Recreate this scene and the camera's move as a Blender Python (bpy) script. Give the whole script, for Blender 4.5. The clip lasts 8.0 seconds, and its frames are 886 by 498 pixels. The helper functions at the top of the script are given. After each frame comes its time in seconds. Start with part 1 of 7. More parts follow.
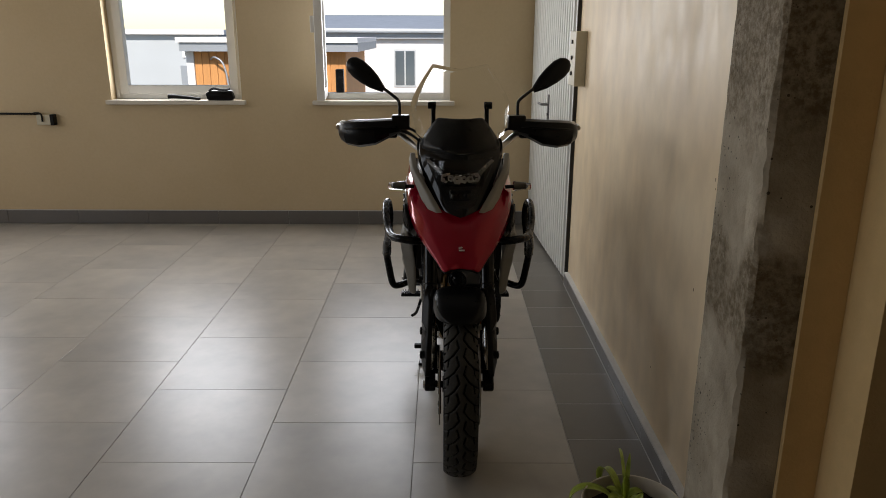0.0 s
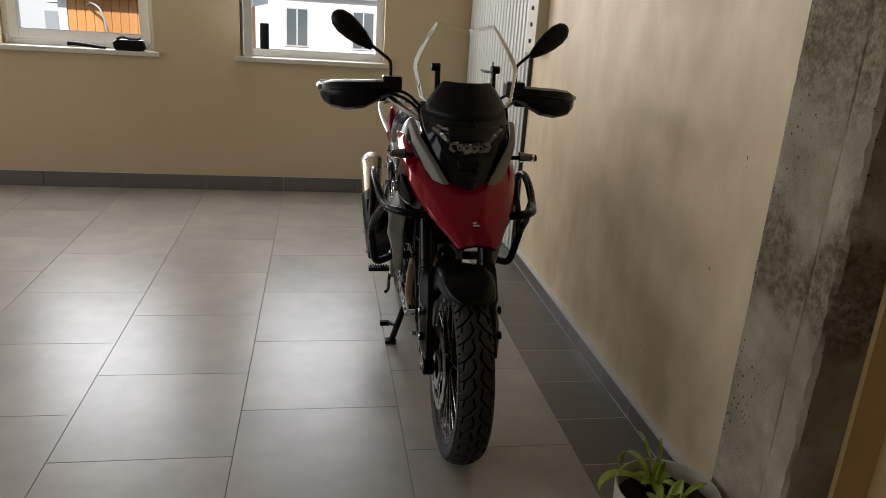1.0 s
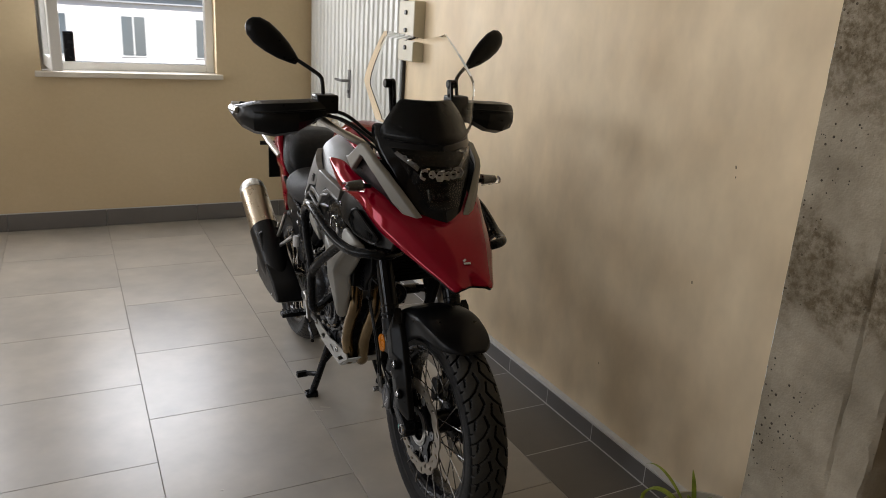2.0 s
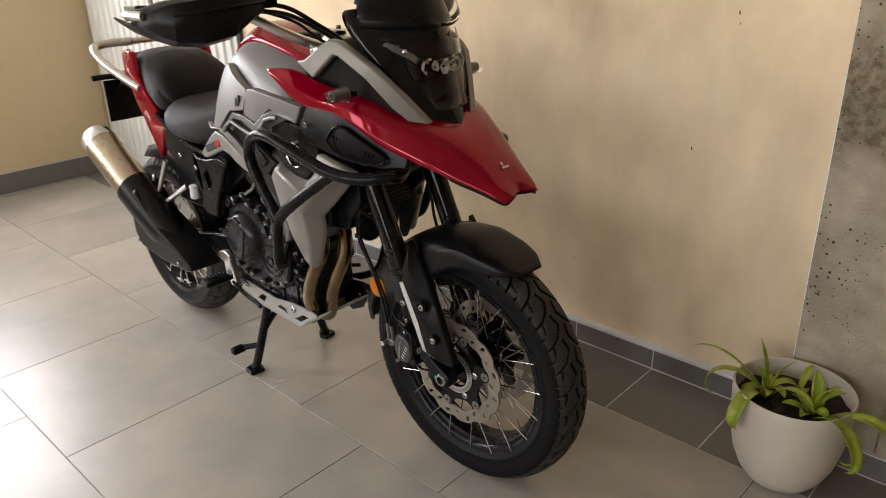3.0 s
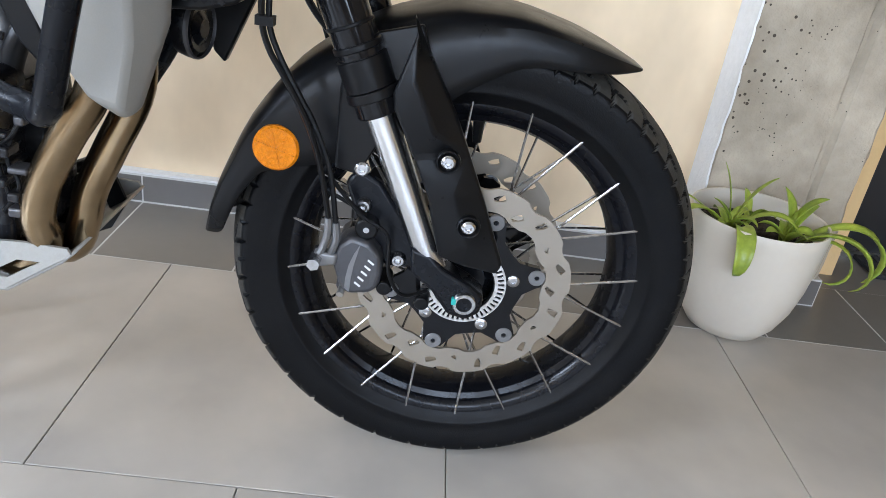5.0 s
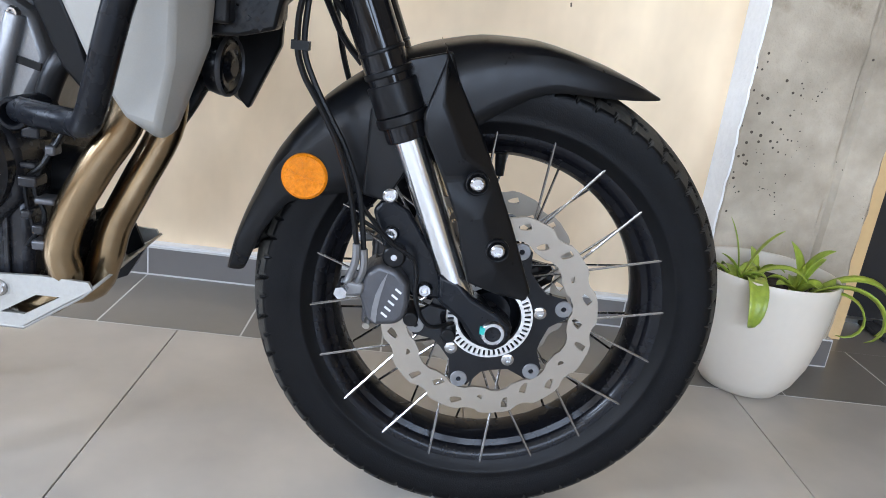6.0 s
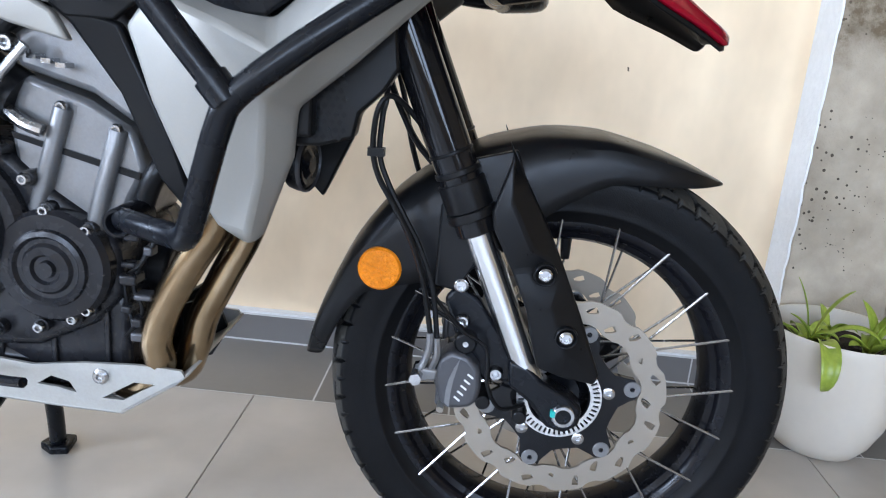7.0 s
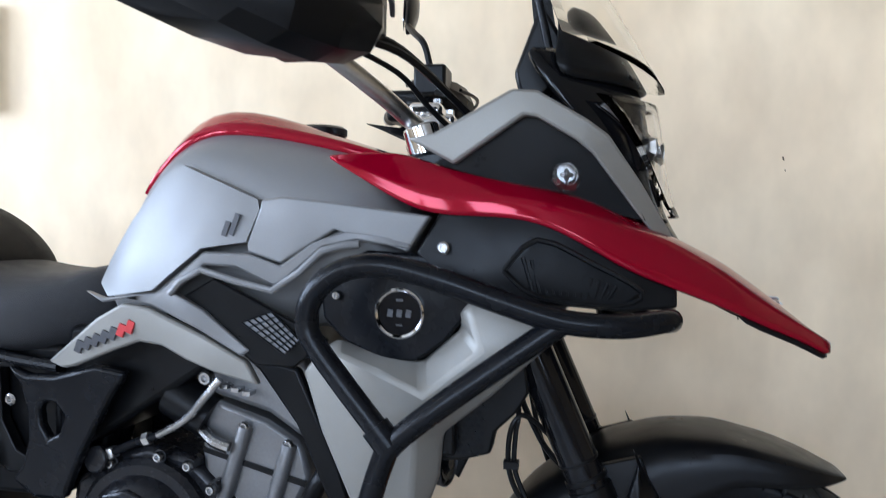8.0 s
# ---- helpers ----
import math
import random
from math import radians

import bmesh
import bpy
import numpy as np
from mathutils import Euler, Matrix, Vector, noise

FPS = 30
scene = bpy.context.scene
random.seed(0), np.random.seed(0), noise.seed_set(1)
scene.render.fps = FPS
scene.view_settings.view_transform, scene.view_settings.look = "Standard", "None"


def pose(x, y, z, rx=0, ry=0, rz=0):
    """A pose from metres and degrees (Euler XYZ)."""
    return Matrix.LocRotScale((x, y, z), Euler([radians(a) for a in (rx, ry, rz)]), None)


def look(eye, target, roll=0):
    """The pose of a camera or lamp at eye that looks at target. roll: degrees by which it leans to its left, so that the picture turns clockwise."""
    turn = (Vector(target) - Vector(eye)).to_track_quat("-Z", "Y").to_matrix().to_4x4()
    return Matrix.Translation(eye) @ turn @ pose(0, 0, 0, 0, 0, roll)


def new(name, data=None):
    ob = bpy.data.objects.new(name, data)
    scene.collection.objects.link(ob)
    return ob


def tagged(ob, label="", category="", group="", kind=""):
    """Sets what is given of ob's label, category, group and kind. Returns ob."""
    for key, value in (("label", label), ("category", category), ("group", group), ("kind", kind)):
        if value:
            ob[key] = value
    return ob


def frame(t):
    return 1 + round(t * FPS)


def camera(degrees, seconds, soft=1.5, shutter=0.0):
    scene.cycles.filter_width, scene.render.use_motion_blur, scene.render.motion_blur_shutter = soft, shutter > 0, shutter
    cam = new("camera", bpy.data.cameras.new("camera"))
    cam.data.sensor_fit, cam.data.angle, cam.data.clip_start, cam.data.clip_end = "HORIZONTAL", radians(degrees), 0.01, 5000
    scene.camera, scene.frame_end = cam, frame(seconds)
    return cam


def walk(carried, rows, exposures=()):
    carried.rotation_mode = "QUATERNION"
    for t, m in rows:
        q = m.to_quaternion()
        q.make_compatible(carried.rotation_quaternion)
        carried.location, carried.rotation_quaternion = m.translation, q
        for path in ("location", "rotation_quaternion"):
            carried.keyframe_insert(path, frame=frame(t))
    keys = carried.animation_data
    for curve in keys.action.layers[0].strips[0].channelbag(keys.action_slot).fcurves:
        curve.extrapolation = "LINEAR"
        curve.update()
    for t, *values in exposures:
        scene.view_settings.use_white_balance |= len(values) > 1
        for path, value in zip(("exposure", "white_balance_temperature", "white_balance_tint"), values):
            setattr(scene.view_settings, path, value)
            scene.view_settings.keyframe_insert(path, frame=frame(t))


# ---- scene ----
# camera first, then light, materials, place and things
from mathutils import geometry

# ---------- camera ----------
cam = camera(62.1, 8.0, soft=0.5, shutter=0.15)
PATH = [
    (0, (0.185, -0.081, 1.567), (0.19, 1.839, 1.008), 0.2),
    (0.5, (-0.033, -0.003, 1.54), (0.144, 1.91, 0.987), 3.1),
    (1, (-0.236, 0.135, 1.525), (0.098, 2.002, 0.892), 3.8),
    (1.2, (-0.295, 0.224, 1.513), (0.085, 2.081, 0.875), 4.1),
    (2.3, (-0.843, 0.785, 1.497), (0.187, 2.377, 0.86), 1.1),
    (2.5, (-0.919, 0.9, 1.478), (0.168, 2.419, 0.762), -0.8),
    (3, (-1.016, 1.31, 1.354), (0.321, 2.573, 0.569), -1.4),
    (3.5, (-1.017, 1.762, 1.166), (0.586, 2.587, 0.3), 3.3),
    (4, (-0.928, 2.135, 1.037), (0.774, 2.603, 0.097), 4.5),
    (4.5, (-0.761, 2.388, 0.902), (1.003, 2.507, -0.033), 7.6),
    (4.7, (-0.712, 2.458, 0.854), (1.047, 2.415, -0.098), 8.5),
    (5.8, (-0.723, 2.519, 0.712), (1.164, 2.397, 0.059), 8.0),
    (6, (-0.746, 2.531, 0.697), (1.16, 2.425, 0.1), 7.6),
    (6.5, (-0.752, 2.53, 0.713), (1.162, 2.513, 0.133), 5.5),
    (7, (-0.764, 2.556, 0.776), (1.163, 2.613, 0.245), 5.1),
    (7.2, (-0.779, 2.571, 0.798), (1.172, 2.657, 0.368), 3.9),
    (7.5, (-0.803, 2.585, 0.868), (1.155, 2.764, 0.504), 2.0),
    (7.7, (-0.83, 2.581, 0.901), (1.14, 2.842, 0.674), 0.9),
    (8, (-0.869, 2.579, 0.963), (1.093, 2.964, 0.906), 1.2),
]
EXPOSURES = [
    (0.0, 0.0, 7200, 16),
    (0.5, 0.06, 7200, 16),
    (1.0, 0.15, 7300, 16),
    (2.5, 0.86, 7200, 18),
    (3.0, 1.28, 7600, 19),
    (3.5, 1.76, 8000, 19),
    (4.0, 2.02, 6150, 15),
    (4.5, 2.24, 6000, 14),
    (6.5, 2.43, 5750, 15),
    (7.5, 2.07, 5600, 14),
    (8.0, 1.58, 5600, 14),
]
walk(cam, [(t, look(eye, target, roll)) for t, eye, target, roll in PATH], EXPOSURES)

# ---------- world, sun, window light ----------
world = bpy.data.worlds.new("overcast_sky")
world.use_nodes = True
scene.world = world
wn = world.node_tree.nodes
sky = wn.new("ShaderNodeTexSky")
sky.sky_type, sky.sun_disc = "NISHITA", False
sky.dust_density, sky.ozone_density = 0.2, 2.5
sky.sun_elevation, sky.sun_rotation = radians(42), radians(176)
world.node_tree.links.new(sky.outputs[0], wn["Background"].inputs[0])
wn["Background"].inputs[1].default_value = 0.15

sun = new("sun", bpy.data.lights.new("sun", "SUN"))
sun.data.energy, sun.data.angle, sun.data.color = 5.0, radians(3), (1.0, 0.97, 0.92)
sun.matrix_world = look((0.6, -10, 9), (0, 0, 0))


def window_light(name, place, target, wide, high, watts, tint=(0.80, 0.90, 1.0)):
    """Daylight that enters through a window opening."""
    lamp = new(name, bpy.data.lights.new(name, "AREA"))
    lamp.data.shape, lamp.data.size, lamp.data.size_y = "RECTANGLE", wide, high
    lamp.data.energy, lamp.data.color = watts, tint
    lamp.matrix_world = look(place, target)
    return lamp


for xx, watts in ((-4.49, 32), (-1.99, 33), (-0.29, 25)):
    window_light("window_light", (xx, 6.13, 1.70), (xx, 0, 1.5), 0.95, 1.15, watts)
# West side is out of view; the lamp at y 0.4 is added to soften shadows.
for yy, watts in ((0.4, 16), (2.2, 21), (4.0, 18)):
    window_light("window_light", (-5.37, yy, 1.75), (0, yy, 1.4), 1.3, 1.45, watts)

# ---------- materials ----------
def mat(name, base, rough=0.5, metal=0.0, coat=0.0, big=(2.0, 0.12), fine=(60.0, 0.06), bump=(120.0, 0.02),
        stretch=(1, 1, 1), rough_var=0.08, piece=0.0, tint=None, spec=0.5):
    """A surface with two scales of colour variation, uneven gloss and fine relief."""
    m = bpy.data.materials.new(name)
    m.use_nodes = True
    t = m.node_tree
    n, l = t.nodes, t.links
    b = n["Principled BSDF"]
    b.inputs["Metallic"].default_value = metal
    b.inputs["Coat Weight"].default_value = coat
    b.inputs["Coat Roughness"].default_value = 0.04
    b.inputs["Specular IOR Level"].default_value = spec
    co = n.new("ShaderNodeTexCoord")
    mp = n.new("ShaderNodeMapping")
    mp.inputs["Scale"].default_value = stretch
    l.new(co.outputs["Object"], mp.inputs["Vector"])
    vec = mp.outputs["Vector"]
    if piece:
        info = n.new("ShaderNodeObjectInfo")
        off = n.new("ShaderNodeVectorMath")
        off.operation = "MULTIPLY_ADD"
        off.inputs[1].default_value = (37, 53, 11)
        l.new(info.outputs["Random"], off.inputs[0])
        l.new(vec, off.inputs[2])
        vec = off.outputs[0]

    def noise_of(scale, detail, rgh=0.55):
        x = n.new("ShaderNodeTexNoise")
        x.inputs["Scale"].default_value, x.inputs["Detail"].default_value = scale, detail
        x.inputs["Roughness"].default_value = rgh
        l.new(vec, x.inputs["Vector"])
        return x.outputs["Fac"]

    def ranged(src, lo, hi):
        x = n.new("ShaderNodeMapRange")
        x.inputs["From Min"].default_value, x.inputs["From Max"].default_value = 0.2, 0.8
        x.inputs["To Min"].default_value, x.inputs["To Max"].default_value = lo, hi
        l.new(src, x.inputs["Value"])
        return x.outputs["Result"]

    def times(a, c):
        x = n.new("ShaderNodeMath")
        x.operation = "MULTIPLY"
        l.new(a, x.inputs[0])
        l.new(c, x.inputs[1])
        return x.outputs[0]

    nb = noise_of(big[0], 5)
    value = times(ranged(nb, 1 - big[1], 1 + big[1]), ranged(noise_of(fine[0], 3), 1 - fine[1], 1 + fine[1]))
    if piece:
        value = times(value, ranged(info.outputs["Random"], 1 - piece, 1 + piece))
    mix = n.new("ShaderNodeMix")
    mix.data_type = "RGBA"
    mix.inputs["A"].default_value = (*base, 1)
    mix.inputs["B"].default_value = (*(tint or base), 1)
    l.new(ranged(nb, 0, 1), mix.inputs["Factor"])
    scl = n.new("ShaderNodeVectorMath")
    scl.operation = "SCALE"
    l.new(mix.outputs["Result"], scl.inputs[0])
    l.new(value, scl.inputs["Scale"])
    l.new(scl.outputs[0], b.inputs["Base Color"])
    l.new(ranged(noise_of(big[0] * 3 + 3, 4), max(0.02, rough - rough_var), min(1, rough + rough_var)), b.inputs["Roughness"])
    if bump[1]:
        bp = n.new("ShaderNodeBump")
        bp.inputs["Strength"].default_value, bp.inputs["Distance"].default_value = bump[1] * 10, 0.002
        l.new(noise_of(bump[0], 4), bp.inputs["Height"])
        l.new(bp.outputs[0], b.inputs["Normal"])
    return m


def clear(name, colour=(1, 1, 1), rough=0.02, ior=1.45):
    m = bpy.data.materials.new(name)
    m.use_nodes = True
    b = m.node_tree.nodes["Principled BSDF"]
    b.inputs["Base Color"].default_value = (*colour, 1)
    b.inputs["Transmission Weight"].default_value = 1
    b.inputs["Roughness"].default_value, b.inputs["IOR"].default_value = rough, ior
    return m


PLASTER = mat("polished_plaster", (0.695, 0.530, 0.345), 0.46, big=(3.0, 0.05), fine=(8, 0.12), bump=(10, 0.03), stretch=(1, 1, 0.6), tint=(0.775, 0.638, 0.450), rough_var=0.12, spec=0.14)
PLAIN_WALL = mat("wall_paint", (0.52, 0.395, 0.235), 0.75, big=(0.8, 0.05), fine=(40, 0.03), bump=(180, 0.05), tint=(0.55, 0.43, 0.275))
# Ochre plaster, its colour also raised in place of missing southwest light.
JAMB = mat("ochre_plaster", (0.60, 0.40, 0.175), 0.7, big=(1.5, 0.08), fine=(30, 0.05), bump=(120, 0.06), tint=(0.66, 0.47, 0.24))
WHITEWASH = mat("whitewashed_plaster", (0.66, 0.66, 0.65), 0.8, big=(6, 0.06), fine=(60, 0.06), bump=(80, 0.15))
# For walls out of view: darker than the seen paint to limit bounce light.
DIM_WALL = mat("unseen_wall_brown", (0.42, 0.30, 0.165), 0.7, big=(0.8, 0.08), fine=(40, 0.03), bump=(180, 0.05))
# Ceiling out of view; its tone sets how much light bounces down.
CEIL = mat("unseen_ceiling_tone", (0.48, 0.45, 0.395), 0.8, bump=(150, 0.03))
TILE = mat("porcelain_tile", (0.325, 0.304, 0.275), 0.345, big=(2.4, 0.17), fine=(7, 0.11), bump=(60, 0.0), piece=0.035, tint=(0.380, 0.342, 0.290), rough_var=0.0, spec=0.95)
TILE_DARK = mat("dark_porcelain_tile", (0.135, 0.125, 0.115), 0.32, big=(2, 0.06), fine=(30, 0.03), bump=(60, 0.004), piece=0.05, rough_var=0.03)
TILE_STRIP = mat("grey_porcelain_tile", (0.162, 0.148, 0.130), 0.32, spec=0.45, big=(2, 0.08), fine=(30, 0.03), bump=(60, 0.004), piece=0.05, rough_var=0.03)
GROUT = mat("grey_grout", (0.25, 0.228, 0.20), 0.9, bump=(200, 0.05))
GROUT_LIGHT = mat("light_grout", (0.52, 0.51, 0.49), 0.9, bump=(200, 0.05))
PVC = mat("white_pvc", (0.72, 0.71, 0.68), 0.35, big=(2, 0.03), fine=(30, 0.02), bump=(60, 0.005))
DOOR_WHITE = mat("white_door_paint", (0.66, 0.66, 0.62), 0.4, big=(1.5, 0.05), fine=(20, 0.03), bump=(60, 0.01))
BOX_BEIGE = mat("beige_enamel", (0.50, 0.45, 0.33), 0.45, bump=(60, 0.01))
BLACK_DOOR = mat("black_door", (0.012, 0.012, 0.013), 0.4, bump=(60, 0.01))
MAT_RUBBER = mat("doormat", (0.025, 0.025, 0.027), 0.9, bump=(300, 0.3))
POT = mat("cream_pot", (0.55, 0.50, 0.42), 0.45, big=(8, 0.03), fine=(60, 0.02), bump=(40, 0.004))
SOIL = mat("potting_soil", (0.03, 0.02, 0.014), 0.95, big=(40, 0.5), fine=(150, 0.4), bump=(150, 0.4))
LEAF = mat("leaf_green", (0.150, 0.235, 0.018), 0.38, big=(22, 0.22), fine=(120, 0.1), bump=(200, 0.02), tint=(0.36, 0.42, 0.055))
BLACK = mat("satin_black_plastic", (0.0045, 0.0046, 0.0050), 0.32, big=(8, 0.10), fine=(200, 0.08), bump=(900, 0.006), spec=0.16)
GLOSS = mat("gloss_black_plastic", (0.005, 0.005, 0.0057), 0.10, coat=0.12, big=(8, 0.1), bump=(60, 0.0), spec=0.15)
FRAME = mat("powder_coated_black", (0.0045, 0.0050, 0.0064), 0.26, big=(8, 0.1), fine=(300, 0.1), bump=(60, 0.0), spec=0.17)
RUBBER = mat("tyre_rubber", (0.0021, 0.0022, 0.0026), 0.38, big=(12, 0.2), fine=(120, 0.15), bump=(500, 0.02), tint=(0.0036, 0.0036, 0.0039), spec=0.12)
RED = mat("candy_red_paint", (0.245, 0.0004, 0.0125), 0.09, metal=0.30, coat=0.28, big=(4, 0.05), fine=(600, 0.02), bump=(60, 0.0), spec=0.14, rough_var=0.015)
SILVER = mat("satin_silver_paint", (0.240, 0.229, 0.206), 0.46, metal=0.32, spec=0.3, big=(5, 0.04), fine=(700, 0.05), bump=(60, 0.0))
GREY = mat("titanium_grey_paint", (0.180, 0.177, 0.174), 0.42, metal=0.25, big=(5, 0.05), fine=(700, 0.07), bump=(60, 0.0), spec=0.3)
ALU = mat("bare_aluminium", (0.62, 0.61, 0.59), 0.32, metal=1.0, big=(10, 0.08), fine=(200, 0.08), bump=(200, 0.02))
ALU_PAINT = mat("skid_plate_aluminium", (0.34, 0.335, 0.312), 0.40, metal=0.5, big=(10, 0.08), fine=(200, 0.06), bump=(200, 0.02))
STEEL = mat("brushed_steel", (0.44, 0.365, 0.275), 0.30, metal=1.0, big=(8, 0.04), fine=(200, 0.04), bump=(300, 0.004))
SILL = mat("sill_paint", (0.58, 0.53, 0.45), 0.45, big=(2, 0.05), fine=(30, 0.03), bump=(60, 0.005))
CHROME = mat("chrome", (0.75, 0.75, 0.76), 0.10, metal=1.0, big=(10, 0.03), fine=(60, 0.02), bump=(60, 0.0))
HEADER = mat("heat_stained_header", (0.150, 0.098, 0.050), 0.23, metal=1.0, big=(6.0, 0.3), fine=(45, 0.08), bump=(90, 0.0), tint=(0.29, 0.22, 0.135), rough_var=0.05)
DISC = mat("brake_disc_steel", (0.285, 0.252, 0.208), 0.36, metal=0.7, big=(12, 0.04), fine=(60, 0.02), bump=(300, 0.0))
BOLT = mat("zinc_bolt", (0.40, 0.40, 0.40), 0.24, metal=1.0, big=(30, 0.1), fine=(200, 0.1), bump=(300, 0.01))
MESH_GREY = mat("grey_vent_plate", (0.13, 0.13, 0.135), 0.45, metal=0.3, big=(20, 0.1), bump=(300, 0.02))
# Dusty tread; its sheen at grazing view is lightened into the colour too.
TREAD = mat("dust_and_sheen_tread", (0.016, 0.015, 0.0125), 0.62, big=(14, 0.3), fine=(150, 0.2), bump=(400, 0.03), tint=(0.032, 0.030, 0.025), spec=0.38)
FORK_TUBE = mat("hard_chromed_tube", (0.60, 0.61, 0.62), 0.22, metal=1.0, big=(10, 0.03), fine=(60, 0.02), bump=(60, 0.0), rough_var=0.015)
RIM = mat("black_anodised_rim", (0.0035, 0.0036, 0.0048), 0.26, coat=0.05, big=(8, 0.1), bump=(60, 0.0), spec=0.16)
ENGINE = mat("black_engine_casting", (0.0105, 0.0106, 0.0122), 0.26, spec=0.26, metal=0.0, big=(15, 0.15), fine=(200, 0.15), bump=(400, 0.006))
CAST = mat("grey_engine_casting", (0.165, 0.164, 0.164), 0.36, metal=0.6, big=(15, 0.10), fine=(200, 0.08), bump=(350, 0.012))
CALIPER = mat("anodised_grey", (0.058, 0.058, 0.062), 0.38, metal=0.5, big=(30, 0.1), bump=(400, 0.02))
SEAT = mat("black_seat_vinyl", (0.005, 0.005, 0.0055), 0.5, big=(10, 0.1), fine=(200, 0.1), bump=(700, 0.08), spec=0.12)
SEAT_GREY = mat("grey_seat_vinyl", (0.034, 0.034, 0.036), 0.45, big=(10, 0.08), fine=(200, 0.1), bump=(700, 0.08), spec=0.2)
PAINT_TEAL = mat("teal_thread_paint", (0.02, 0.30, 0.27), 0.4, bump=(60, 0.0))
AMBER = mat("amber_reflector", (0.56, 0.165, 0.002), 0.3, big=(20, 0.08), fine=(160, 0.25), bump=(300, 0.10), spec=0.15)
LENS_GREY = mat("smoked_lens", (0.10, 0.095, 0.085), 0.12, coat=0.8, big=(20, 0.1), bump=(200, 0.02))
BADGE = mat("badge_black", (0.004, 0.004, 0.005), 0.2, bump=(60, 0.0), spec=0.12)
DECAL_RED = mat("decal_red", (0.45, 0.02, 0.02), 0.4, bump=(60, 0.0))
DECAL_DARK = mat("decal_dark", (0.04, 0.04, 0.045), 0.4, bump=(60, 0.0))
EMBLEM = mat("emblem_grey", (0.13, 0.13, 0.13), 0.3, metal=0.6, bump=(60, 0.0))
DECAL_PALE = mat("decal_pale", (0.55, 0.55, 0.55), 0.4, bump=(60, 0.0))
FACADE = mat("white_render", (0.80, 0.80, 0.80), 0.85, big=(0.4, 0.04), bump=(60, 0.03))
FACADE_GREY = mat("grey_cladding", (0.50, 0.55, 0.58), 0.6, big=(0.4, 0.08), bump=(20, 0.03))
ROOF = mat("zinc_roof", (0.34, 0.38, 0.42), 0.5, metal=0.3, big=(0.5, 0.08), bump=(20, 0.03))
PLANK = mat("orange_larch", (0.55, 0.26, 0.09), 0.7, big=(2, 0.15), fine=(25, 0.15), bump=(60, 0.05), stretch=(8, 8, 0.6), piece=0.12)
DARK_GLASS = mat("dark_window_glass", (0.10, 0.13, 0.15), 0.08, big=(1, 0.2), bump=(60, 0.0))
ASPHALT = mat("asphalt", (0.10, 0.10, 0.10), 0.9, big=(0.4, 0.2), fine=(40, 0.2), bump=(80, 0.1))
SCREEN = clear("clear_acrylic", (0.97, 0.975, 0.97), 0.0, 1.10)
GLASS = clear("window_glass", (0.98, 1.0, 1.0), 0.0, 1.05)
LENS = clear("headlamp_lens", (0.97, 0.97, 0.97), 0.0, 1.14)


